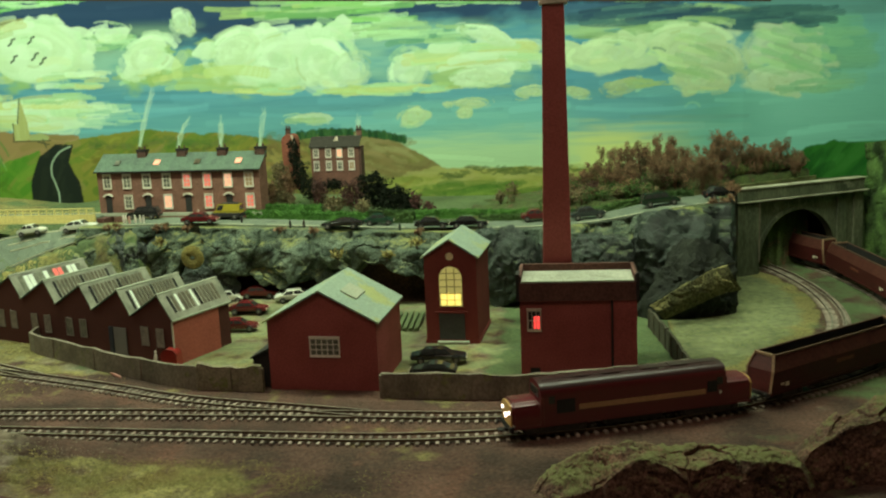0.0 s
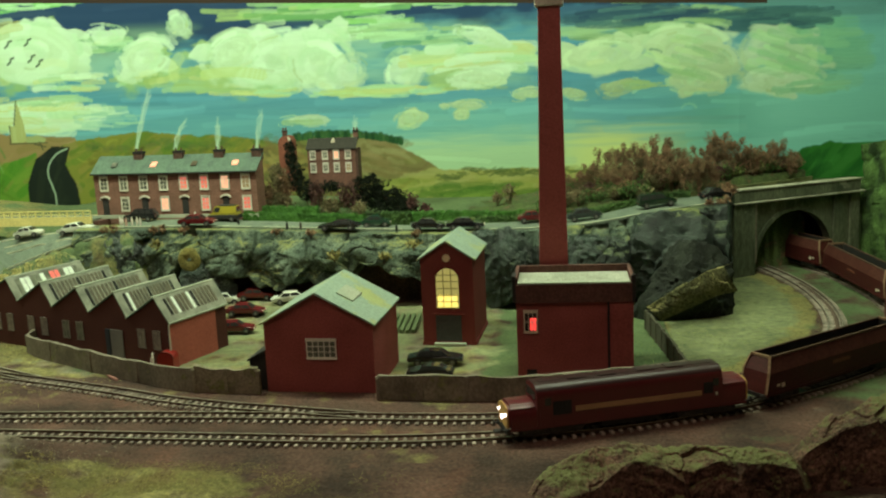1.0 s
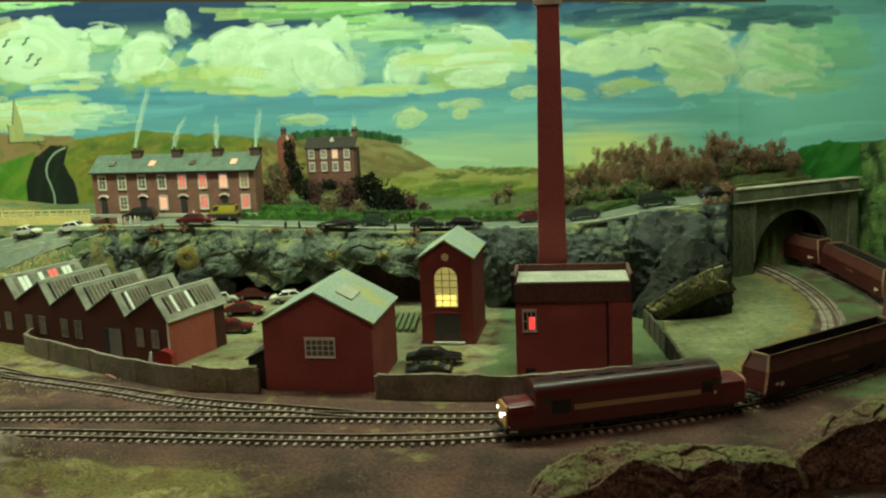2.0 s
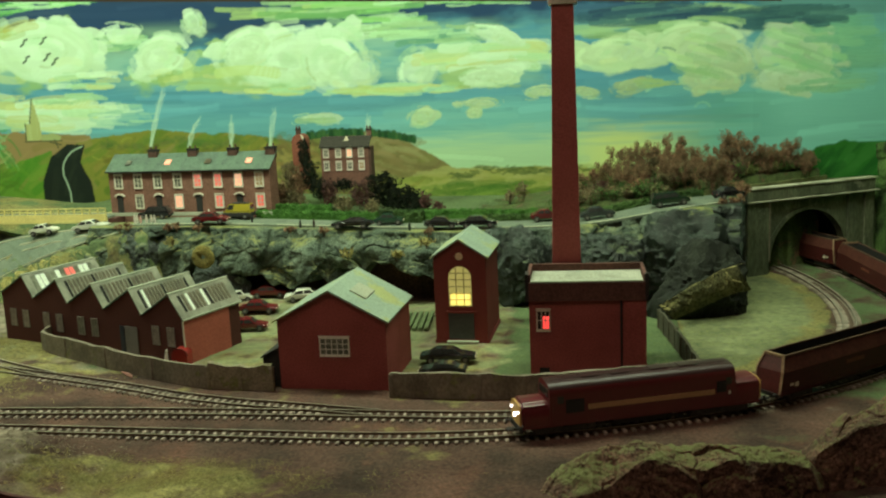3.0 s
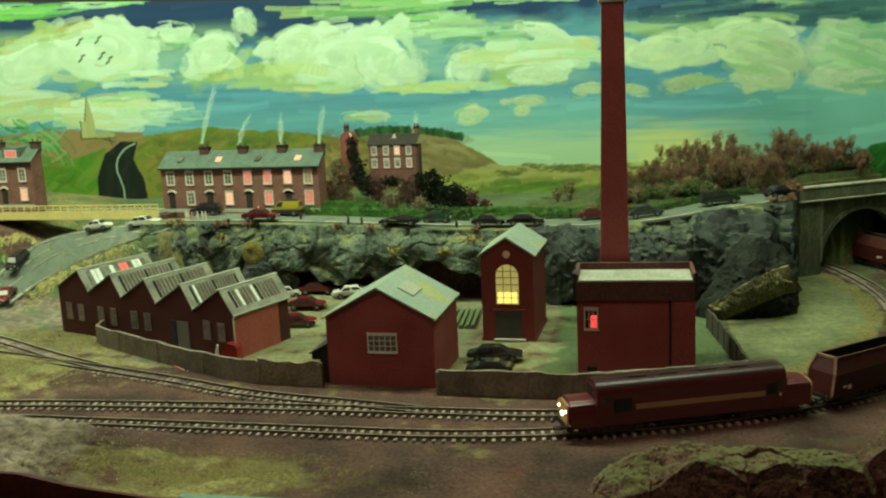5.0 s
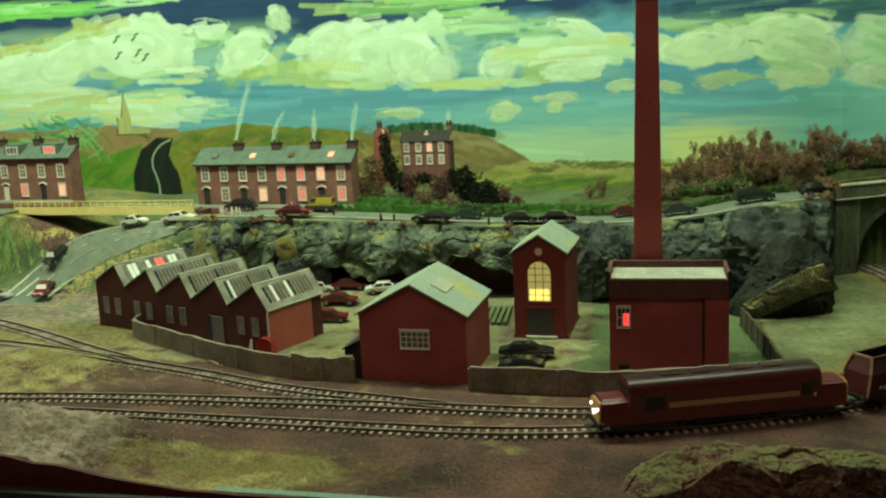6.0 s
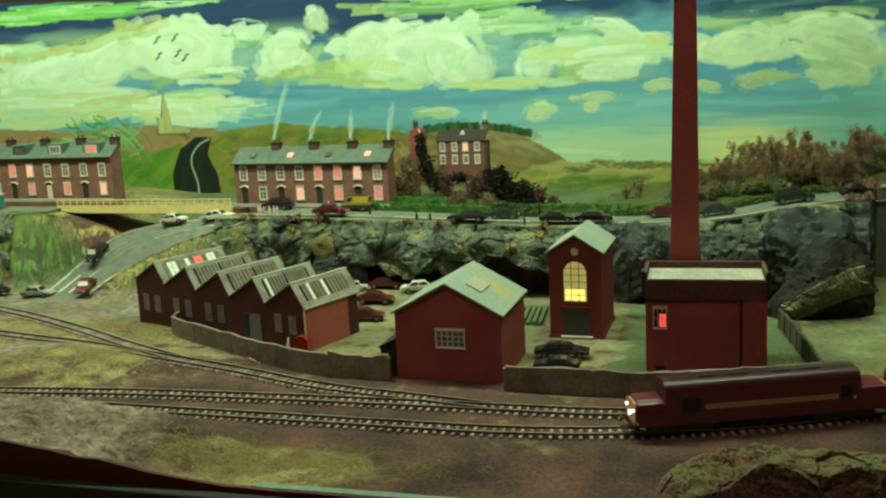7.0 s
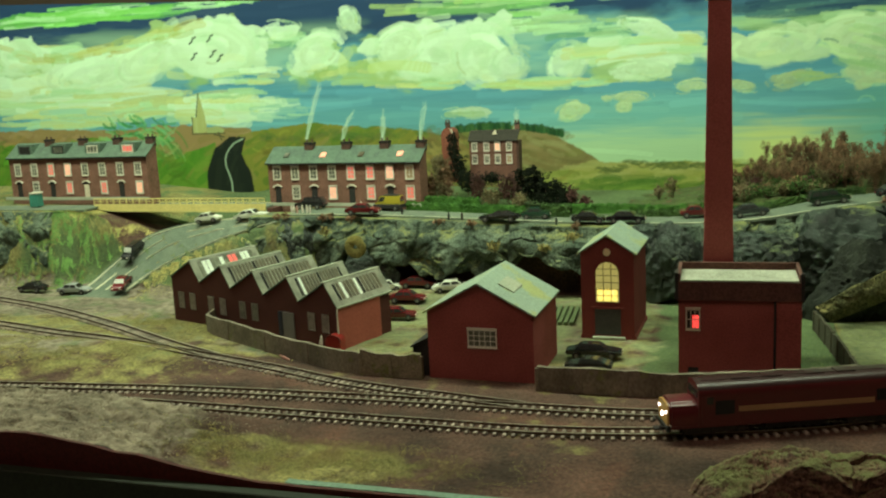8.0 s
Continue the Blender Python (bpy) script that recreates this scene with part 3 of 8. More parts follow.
for _ in range(420):
    z, x = U(0.15, 0.5), U(X0, X1)
    i, j = int((x - X0) / CELL), int((z - Z0) / CELL)
    brush(bow(x, z, U(0.06, 0.22), U(-0.06, 0.06), U(-0.03, 0.03)), U(0.004, 0.009), canvas[j, i] * U(0.75, 1.35) + U(0, 0.02), 0.55, 0.7)
PALE, MINT, CREAM, SHADE, GREEN = (0.70, 0.73, 0.59), (0.50, 0.63, 0.40), (0.64, 0.58, 0.27), (0.38, 0.47, 0.27), (0.28, 0.50, 0.17)


def loop(x, z, w, h, tilt, r, a0, a1, n=9):
    """Part of an oval's contour, as a brush would follow it."""
    c, s = math.cos(tilt), math.sin(tilt)
    return [(x + r * (w * math.cos(a) * c - h * math.sin(a) * s), z + r * (w * math.cos(a) * s + h * math.sin(a) * c)) for a in [a0 + (a1 - a0) * i / (n - 1) for i in range(n)]]


def pick(tones):
    return np.array(tones[paint_rng.randint(len(tones))])


WARPS = [soft_noise(0.075, 0.055, 20 + k, 3) for k in range(4)] + [soft_noise(0.03, 0.022, 30 + k, 3) for k in range(2)]


def oval(x, z, w, h, tilt, top, low, load=0.95, ragged=0.34, blunt=2.0):
    """A dab of thick paint: an uneven lump, its lower side dimmer, streaked along its length, ragged to the lower left."""
    c, s = math.cos(tilt), math.sin(tilt)
    du, dv = ((GX - x) * c + (GZ - z) * s) / w, (-(GX - x) * s + (GZ - z) * c) / h
    k = paint_rng.randint(4)
    du, dv = du + 1.5 * (WARPS[k] - 0.5) + 0.7 * (WARPS[4] - 0.5), dv + 1.7 * (WARPS[(k + 1) % 4] - 0.5) + 0.8 * (WARPS[5] - 0.5)
    d = (np.abs(du) ** blunt + np.abs(dv) ** blunt) ** (1 / blunt) + ragged * (BLOT - 0.5) + 0.5 * ragged * (STREAK - 0.5)
    light = smooth(-0.9, 0.35, dv - 0.25 * du + 1.3 * (BLOT - 0.5))
    col = np.array(low) * (1 - light[..., None]) + np.array(top) * light[..., None]
    soft = 0.10 + 0.26 * smooth(0.3, -0.6, dv + 0.5 * du)
    a = ((1 - smooth(0.0, 1.0, (d - 1.0 + soft) / (soft + 0.05))) * load)[..., None]
    canvas[:] = canvas * (1 - a) + col * (0.93 + 0.14 * STREAK[..., None]) * a


def cloud(x, z, w, h, tone=1.0, tilt=0.0, warm=0.0, halo=0.0):
    """A painted cloud: an under-layer of olive and cream, one broad pale dab, then sweeping strokes round its contour."""
    body = np.array(PALE) * tone * (1 - warm) + np.array((0.62, 0.62, 0.26)) * tone * warm
    low = body * 0.45 + (np.array(MINT) * 0.6 + np.array(CREAM) * 0.4) * 0.55 * tone
    k = min(1.0, h / 0.05)
    if halo:
        oval(x + 0.02 * U(-1, 1), z - halo * h, w * 1.05, h * 0.95, tilt, (0.40, 0.46, 0.20), (0.32, 0.42, 0.17), 0.85, 0.5)
        for _ in range(int(8 + 60 * w)):
            brush(bow(x + U(-0.9, 0.9) * w, z - (0.7 + halo) * h * U(0.6, 1.2), w * U(0.2, 0.6), tilt + U(-0.1, 0.1), U(-0.1, 0.1)), 0.009 * k * U(0.5, 1.1), pick([SHADE, (0.40, 0.43, 0.16), MINT, CREAM]), 0.6, 0.7)
    if w > 0.05:
        for _ in range(int(5 + 26 * w)):
            a, r = U(0, 6.283), U(0.35, 0.80)
            (lx, lz), = loop(x, z, w, h, tilt, r, a, a, 2)[:1]
            oval(lx, lz, w * U(0.28, 0.50), h * U(0.30, 0.60), tilt + U(-0.5, 0.5), body * U(0.93, 1.04), low, 0.9)
    oval(x, z, w * 0.92, h * 0.90, tilt, body, low, 0.85)
    for _ in range(int(6 + 70 * w)):
        a0 = U(0, 6.283)
        brush(loop(x, z, w, h, tilt + U(-0.2, 0.2), U(0.85, 1.08), a0, a0 + U(0.3, 0.9)), 0.011 * k * U(0.4, 1.1), pick([body, low, body * 0.97, np.array(MINT)]), 0.55, 0.8)
    for _ in range(int(14 + 150 * w)):
        a0 = U(0, 6.283)
        brush(loop(x, z, w, h, tilt + U(-0.12, 0.12), U(0.15, 0.86), a0, a0 + U(0.5, 1.5)), 0.0115 * k * U(0.45, 1.2), pick([body * 1.10, body * 1.03, body * 0.93, low, low * 0.92, np.array(MINT) * 0.7 + body * 0.3]), 0.50, 0.55)
    for _ in range(int(2 + 14 * w)):
        a0 = U(0.0, 2.6)
        brush(loop(x, z, w, h, tilt, U(0.60, 0.90), a0, a0 + U(0.5, 1.1)), 0.0085 * k * U(0.6, 1.1), body * 1.14, 0.68, 0.5)
    for _ in range(int(1 + 8 * w)):
        brush(bow(x + U(-0.6, 0.6) * w, z - U(0.35, 0.75) * h, w * U(0.2, 0.5), tilt + U(-0.2, 0.2), U(-0.1, 0.15)), 0.008 * k * U(0.6, 1.1), np.array(CREAM) * 0.55 + body * 0.5, 0.6, 0.5)
    for _ in range(int(2 + 12 * w)):
        a0 = U(0, 6.283)
        brush(loop(x, z, w, h, tilt, U(0.35, 0.92), a0, a0 + U(0.25, 0.7)), 0.0030 * U(0.6, 1.3), pick([SHADE, MINT, (0.40, 0.42, 0.18)]), 0.42, 0.6)


def drift(x, z, w, h, tones, n, tilt=0.0, load=0.75, fat=1.0):
    """A loose bank of level strokes with feathered ends."""
    for _ in range(n):
        v = U(-1, 1)
        brush(bow(x + U(-0.8, 0.8) * w * math.sqrt(1.05 - v * v), z + v * h, w * U(0.3, 0.8) + 0.01, tilt + U(-0.08, 0.08), U(-0.05, 0.05)), (0.3 * h + 0.002) * fat * U(0.5, 1.1), pick(tones) * U(0.94, 1.06), load, 0.6)


VEIL = soft_noise(0.16, 0.035, 8, 4)
wash((0.36, 0.50, 0.30), smooth(0.40, 0.62, VEIL) * smooth(0.290, 0.330, GZ + 0.03 * GX) * smooth(0.435, 0.405, GZ + 0.03 * GX) * smooth(0.42, 0.20, GX) * 0.34)
wash((0.62, 0.70, 0.52), smooth(0.50, 0.70, VEIL) * smooth(0.300, 0.340, GZ + 0.03 * GX) * smooth(0.425, 0.395, GZ + 0.03 * GX) * smooth(0.30, 0.10, GX) * 0.22)
def ochre_streaks():
    way = [(-1.54, 0.432), (-1.47, 0.418), (-1.385, 0.407), (-1.30, 0.416), (-1.22, 0.430), (-1.14, 0.444), (-1.07, 0.452)]
    for _ in range(46):
        i = paint_rng.randint(len(way) - 1)
        t = U(0, 1)
        x, z = (way[i][0] * (1 - t) + way[i + 1][0] * t, way[i][1] * (1 - t) + way[i + 1][1] * t)
        brush(bow(x, z + U(-0.010, 0.008), U(0.03, 0.08), math.atan2(way[i + 1][1] - way[i][1], way[i + 1][0] - way[i][0]) + U(-0.1, 0.1), U(-0.1, 0.1)), U(0.003, 0.008), [(0.50, 0.38, 0.10), (0.42, 0.42, 0.14), (0.58, 0.52, 0.22), MINT][paint_rng.randint(4)], 0.6, 0.6)


OLIVE, DULL = (0.42, 0.47, 0.19), (0.36, 0.45, 0.25)
# veils of green above and between the clouds
drift(-0.48, 0.462, 0.20, 0.016, [GREEN, (0.16, 0.30, 0.12), SHADE, OLIVE], 40)
drift(-0.37, 0.424, 0.10, 0.016, [MINT, SHADE, GREEN], 26)
drift(-0.43, 0.413, 0.10, 0.010, [MINT, PALE, SHADE], 18)
drift(-0.27, 0.405, 0.11, 0.013, [MINT, SHADE, (0.15, 0.30, 0.22)], 26)
drift(-0.90, 0.418, 0.10, 0.014, [SHADE, (0.16, 0.32, 0.20), MINT], 22)
drift(0.08, 0.395, 0.13, 0.018, [DULL, (0.24, 0.33, 0.17), SHADE], 34)
drift(0.20, 0.412, 0.10, 0.014, [DULL, (0.30, 0.40, 0.20)], 22, -0.15)
drift(0.41, 0.345, 0.06, 0.050, [(0.25, 0.48, 0.36), (0.30, 0.52, 0.38), (0.20, 0.40, 0.34)], 26)
# the long pale bank at the far left, with its ochre shoulder
drift(-1.44, 0.365, 0.26, 0.062, [PALE, PALE, MINT, CREAM], 120, 0.0, 0.8, 0.7)
cloud(-1.50, 0.420, 0.075, 0.040, 0.98, -0.1, 0.0, 0.3)
cloud(-1.30, 0.372, 0.15, 0.040, 0.97, 0.12, 0.06)
cloud(-1.17, 0.400, 0.10, 0.040, 0.96, 0.35, 0.10)
drift(-1.33, 0.318, 0.22, 0.022, [PALE, MINT, CREAM, PALE], 60)
drift(-1.38, 0.282, 0.18, 0.016, [(0.42, 0.58, 0.48), MINT, CREAM], 40)
drift(-1.18, 0.300, 0.12, 0.016, [CREAM, MINT, (0.55, 0.50, 0.24)], 40, 0.1)
cloud(-1.030, 0.410, 0.106, 0.056, 0.97, -0.1, 0.02, 0.12)
drift(-0.960, 0.352, 0.09, 0.014, [MINT, CREAM, PALE], 18)
# low streaky bank behind the steeple
drift(-1.02, 0.288, 0.125, 0.028, [PALE, PALE, MINT, CREAM], 70)
drift(-0.885, 0.286, 0.060, 0.024, [PALE, MINT, (0.36, 0.52, 0.44)], 24, 0.0, 0.6, 0.5)
drift(-0.99, 0.318, 0.075, 0.010, [MINT, (0.44, 0.56, 0.34)], 14)
# streaks of green along the top of the board
drift(-1.32, 0.490, 0.26, 0.012, [(0.22, 0.50, 0.10), (0.30, 0.62, 0.18), (0.14, 0.36, 0.08), MINT], 60)
drift(-1.02, 0.498, 0.11, 0.007, [(0.22, 0.50, 0.10), MINT], 16)
drift(-0.36, 0.468, 0.06, 0.006, [GREEN, MINT], 10)
drift(-0.19, 0.457, 0.11, 0.006, [GREEN, (0.16, 0.34, 0.10), MINT], 16)
drift(0.10, 0.447, 0.10, 0.005, [OLIVE, (0.20, 0.30, 0.14)], 10)
# the middle clouds
cloud(-0.877, 0.434, 0.046, 0.020, 0.95, 0.05)
cloud(-0.731, 0.448, 0.022, 0.026, 0.80, 0.5)
drift(-0.66, 0.345, 0.14, 0.020, [OLIVE, SHADE, DULL, CREAM], 44)
drift(-0.60, 0.326, 0.10, 0.009, [OLIVE, CREAM, DULL], 24)
cloud(-0.540, 0.384, 0.118, 0.056, 0.98, 0.10, 0.0, 0.12)
cloud(-0.635, 0.392, 0.058, 0.034, 0.95, 0.45, 0.06)
cloud(-0.47, 0.362, 0.065, 0.052, 0.98, -0.45)
cloud(-0.800, 0.388, 0.066, 0.038, 0.97, 0.22, 0.05, 0.35)
brush(bow(-0.635, 0.352, 0.11, -0.05, 0.05), 0.012, (0.62, 0.62, 0.26), 0.75, 0.5)
brush(bow(-0.742, 0.370, 0.035, 1.2, 0.1), 0.014, (0.62, 0.62, 0.28), 0.6, 0.5)
drift(-0.56, 0.318, 0.06, 0.006, [CREAM, (0.55, 0.56, 0.24), MINT], 12)
cloud(-0.415, 0.350, 0.045, 0.032, 0.88, 0.2)
cloud(-0.318, 0.345, 0.042, 0.034, 0.95, 0.85)
drift(-0.39, 0.312, 0.11, 0.007, [CREAM, (0.55, 0.56, 0.24), MINT], 30)
drift(-0.26, 0.312, 0.05, 0.008, [CREAM, MINT], 14)
# clouds about the chimney
drift(-0.19, 0.363, 0.115, 0.024, [MINT, CREAM, (0.56, 0.64, 0.38), PALE], 70)
cloud(-0.180, 0.398, 0.052, 0.015, 0.93, -0.30)
cloud(-0.192, 0.328, 0.060, 0.017, 0.97, 0.03, 0.10, 0.35)
cloud(-0.314, 0.262, 0.031, 0.018, 0.86, 0.25, 0.45)
cloud(-0.205, 0.283, 0.036, 0.010, 0.80, 0.0, 0.35)
cloud(-0.222, 0.264, 0.017, 0.011, 0.82, 0.1, 0.45)
cloud(-0.250, 0.280, 0.010, 0.005, 0.80, 0.0, 0.30)
cloud(-0.100, 0.297, 0.036, 0.012, 0.80, 0.05, 0.40)
cloud(-0.022, 0.292, 0.026, 0.010, 0.74, -0.1, 0.45)
drift(0.10, 0.420, 0.14, 0.013, [(0.025, 0.055, 0.12), (0.04, 0.085, 0.14), (0.09, 0.17, 0.19)], 46)
drift(0.29, 0.404, 0.13, 0.015, [(0.05, 0.11, 0.15), (0.08, 0.16, 0.18), (0.13, 0.24, 0.24)], 46)
drift(0.17, 0.398, 0.07, 0.010, [DULL, (0.30, 0.40, 0.20), SHADE], 22, -0.12)
cloud(0.020, 0.356, 0.085, 0.030, 0.92, 0.08, 0.35)
cloud(0.058, 0.300, 0.040, 0.015, 0.62, 0.2, 0.55)
drift(0.095, 0.302, 0.045, 0.007, [(0.40, 0.45, 0.20), (0.34, 0.44, 0.26)], 10)
cloud(0.165, 0.372, 0.080, 0.032, 0.95, -0.05, 0.34)
cloud(0.195, 0.342, 0.070, 0.034, 0.80, -0.1, 0.30)
cloud(0.185, 0.306, 0.055, 0.022, 0.78, -0.05, 0.40)
brush(bow(0.117, 0.360, 0.020, -0.25, 0.1), 0.0028, (0.12, 0.22, 0.18), 0.7, 0.6)
cloud(0.325, 0.345, 0.074, 0.042, 0.90, -0.25, 0.12)
cloud(0.325, 0.302, 0.074, 0.024, 0.92, -0.03, 0.10)
drift(0.335, 0.342, 0.065, 0.040, [(0.34, 0.58, 0.30), (0.60, 0.76, 0.46), (0.28, 0.50, 0.28), (0.52, 0.70, 0.36)], 22, -0.35, 0.5, 0.6)
drift(0.395, 0.372, 0.055, 0.016, [(0.26, 0.48, 0.34), (0.32, 0.54, 0.36)], 16, 0.0, 0.6)
drift(0.175, 0.345, 0.060, 0.032, [(0.40, 0.52, 0.24), (0.62, 0.70, 0.36), (0.30, 0.44, 0.24)], 16, -0.3, 0.5, 0.6)
drift(0.375, 0.288, 0.06, 0.010, [(0.30, 0.50, 0.34), (0.36, 0.55, 0.36)], 14)
brush(loop(0.172, 0.260, 0.012, 0.009, 0.0, 1.0, 0.2, 2.9), 0.0028, (0.34, 0.54, 0.42), 0.55, 0.6)
cloud(-0.512, 0.264, 0.046, 0.010, 0.82, 0.0, 0.10)
brush(bow(-0.512, 0.262, 0.07, 0.0, 0.0), 0.006, (0.36, 0.46, 0.22), 0.6, 0.5)


ochre_streaks()


def land(outline, colours, tilt=0.15, n=90, size=0.010, edge=0.006):
    """A painted stretch of country: a body colour inside the outline, then strokes of its other colours."""
    o = np.array(outline, float)
    inside = np.zeros(GX.shape, bool)
    ex = GX + edge * (BLOT - 0.5)
    ez = GZ + edge * 1.5 * (soft_noise(0.02, 0.02, 5) - 0.5)
    for (a, b), (c, d) in zip(o, np.roll(o, -1, 0)):
        cross = ((b > ez) != (d > ez)) & (ex < (c - a) * (ez - b) / (d - b + 1e-12) + a)
        inside ^= cross
    before = canvas.copy()
    wash(colours[0], inside.astype(float))
    lo, hi = o.min(0), o.max(0)
    for _ in range(n):
        brush(bow(U(lo[0], hi[0]), U(lo[1], hi[1]), U(0.02, 0.09), tilt + U(-0.3, 0.3), U(-0.1, 0.1)), size * U(0.4, 1.1), colours[paint_rng.randint(len(colours))], 0.7, 0.6)
    keep = inside.astype(float)
    keep[1:-1, 1:-1] = (keep[1:-1, 1:-1] * 2 + keep[2:, 1:-1] + keep[:-2, 1:-1] + keep[1:-1, 2:] + keep[1:-1, :-2]) / 6
    canvas[:] = before * (1 - keep[..., None]) + canvas * keep[..., None]


wash((0.20, 0.22, 0.05), smooth(0.115, 0.100, GZ))
land([(-1.74, 0.07), (-1.74, 0.258), (-1.42, 0.262), (-1.28, 0.255), (-1.145, 0.262), (-1.05, 0.256), (-0.955, 0.250), (-0.90, 0.07)], [(0.34, 0.19, 0.09), (0.26, 0.16, 0.06), (0.36, 0.27, 0.14), (0.42, 0.24, 0.13)], -0.2)
land([(-1.06, 0.07), (-1.03, 0.215), (-0.985, 0.238), (-0.886, 0.250), (-0.818, 0.258), (-0.741, 0.247), (-0.664, 0.244), (-0.589, 0.234), (-0.52, 0.21), (-0.46, 0.07)], [(0.24, 0.20, 0.04), (0.14, 0.19, 0.03), (0.30, 0.20, 0.055), (0.08, 0.14, 0.02), (0.34, 0.22, 0.09)], 0.5, 200)
land([(-1.74, 0.07), (-1.74, 0.235), (-1.45, 0.230), (-1.33, 0.240), (-1.22, 0.225), (-1.15, 0.20), (-1.09, 0.210), (-1.04, 0.225), (-1.02, 0.07)], [(0.13, 0.22, 0.03), (0.08, 0.20, 0.02), (0.20, 0.25, 0.04), (0.24, 0.20, 0.05)], 0.6, 160)
land([(-0.62, 0.07), (-0.60, 0.215), (-0.579, 0.225), (-0.493, 0.236), (-0.408, 0.240), (-0.357, 0.230), (-0.307, 0.198), (-0.262, 0.168), (-0.25, 0.07)], [(0.24, 0.165, 0.07), (0.18, 0.12, 0.05), (0.32, 0.23, 0.11), (0.27, 0.22, 0.07)], -0.12, 120)
land([(-0.40, 0.07), (-0.37, 0.150), (-0.277, 0.172), (-0.196, 0.164), (-0.115, 0.168), (-0.026, 0.162), (0.24, 0.15), (0.24, 0.07)], [(0.37, 0.31, 0.09), (0.30, 0.27, 0.06), (0.44, 0.36, 0.14), (0.24, 0.23, 0.05), (0.40, 0.30, 0.12)], 0.08, 150)
land([(0.34, 0.07), (0.345, 0.165), (0.362, 0.186), (0.407, 0.196), (0.448, 0.190), (0.52, 0.195), (0.52, 0.07)], [(0.035, 0.15, 0.025), (0.02, 0.10, 0.02), (0.06, 0.20, 0.04)], 0.8, 70)
for _ in range(70):
    brush(bow(U(-1.29, -1.14), U(0.225, 0.276), U(0.01, 0.03), U(-0.9, 0.2), U(-0.2, 0.2)), U(0.002, 0.005), [(0.10, 0.32, 0.12), (0.20, 0.45, 0.22), (0.05, 0.20, 0.06)][paint_rng.randint(3)], 0.8, 0.5)
for _ in range(30):
    brush(bow(U(-1.20, -1.12), U(0.19, 0.24), U(0.02, 0.06), -0.9, 0.1), U(0.002, 0.004), [(0.30, 0.40, 0.16), (0.08, 0.22, 0.05)][paint_rng.randint(2)], 0.7, 0.5)
land([(-1.07, 0.07), (-1.064, 0.165), (-1.042, 0.212), (-1.005, 0.236), (-0.969, 0.233), (-0.982, 0.200), (-0.963, 0.160), (-0.955, 0.07)], [(0.014, 0.017, 0.014), (0.025, 0.028, 0.02)], 1.3, 20, edge=0.003)
brush([(p.x, p.y) for p in smooth_way([(-1.012, 0.08, 0), (-1.010, 0.144, 0), (-1.020, 0.176, 0), (-1.016, 0.200, 0), (-0.998, 0.220, 0), (-0.976, 0.229, 0)], 0.012)], 0.0021, (0.40, 0.42, 0.34), 0.95, 0.1)
land([(-1.088, 0.243), (-1.087, 0.275), (-1.078, 0.276), (-1.068, 0.322), (-1.057, 0.275), (-1.055, 0.244)], [(0.46, 0.39, 0.17), (0.52, 0.46, 0.22)], 1.5, 4, 0.004, 0.001)
land([(-1.058, 0.242), (-1.056, 0.254), (-1.031, 0.257), (-1.015, 0.249), (-1.021, 0.241)], [(0.40, 0.36, 0.17)], 0.0, 2, 0.003, 0.001)
for a, b in (((-1.091, 0.242), (-1.014, 0.242)), ((-1.089, 0.245), (-1.088, 0.275)), ((-1.078, 0.277), (-1.069, 0.322)), ((-1.040, 0.240), (-1.018, 0.234)), ((-1.030, 0.244), (-1.024, 0.228))):
    brush([a, b], 0.0020, (0.05, 0.055, 0.03), 0.85, 0.3)
for _ in range(900):
    x, z = U(-1.70, 0.20), U(0.105, 0.262)
    i, j = int((x - X0) / CELL), int((z - Z0) / CELL)
    up_j = min(NZ, j + 7)
    here, above = canvas[j, i], canvas[up_j, i]
    if here.max() < 0.05 or above[2] > 0.16 or (-1.10 < x < -0.94):
        continue
    brush(bow(x, z, U(0.012, 0.045), U(-0.5, 0.7), U(-0.2, 0.2)), U(0.002, 0.0055), here * U(0.60, 1.38) * np.array((U(0.9, 1.2), U(0.92, 1.06), U(0.8, 1.2))), 0.62, 0.65)
for _ in range(60):
    x = U(-0.95, -0.56)
    brush(bow(x, 0.231 + 0.010 * noise.noise(Vector((x * 12, 5, 0))) + U(-0.006, 0.004), U(0.006, 0.022), U(-0.6, 0.6), U(-0.2, 0.2)), U(0.003, 0.007), [(0.07, 0.12, 0.03), (0.12, 0.16, 0.04), (0.18, 0.15, 0.05)][paint_rng.randint(3)], 0.5, 0.6)
# autumn slope beside the gabled house
for _ in range(150):
    brush(bow(U(-0.615, -0.485), U(0.125, 0.222), U(0.012, 0.035), U(-0.9, 0.3), U(-0.2, 0.2)), U(0.003, 0.007), [(0.32, 0.17, 0.06), (0.24, 0.14, 0.05), (0.16, 0.15, 0.04), (0.38, 0.25, 0.09), (0.13, 0.09, 0.035)][paint_rng.randint(5)], 0.6, 0.6)
for _ in range(70):
    brush(bow(U(-0.46, -0.33), U(0.165, 0.226), U(0.02, 0.06), U(-0.5, 0.05), U(-0.1, 0.1)), U(0.003, 0.006), [(0.26, 0.16, 0.07), (0.33, 0.21, 0.11), (0.20, 0.13, 0.05), (0.36, 0.27, 0.13)][paint_rng.randint(4)], 0.55, 0.6)
for _ in range(80):
    brush(bow(U(-0.31, 0.06), U(0.140, 0.166), U(0.02, 0.07), U(-0.12, 0.12), U(-0.1, 0.1)), U(0.003, 0.006), [(0.42, 0.31, 0.10), (0.36, 0.30, 0.08), (0.46, 0.36, 0.15)][paint_rng.randint(3)], 0.5, 0.6)
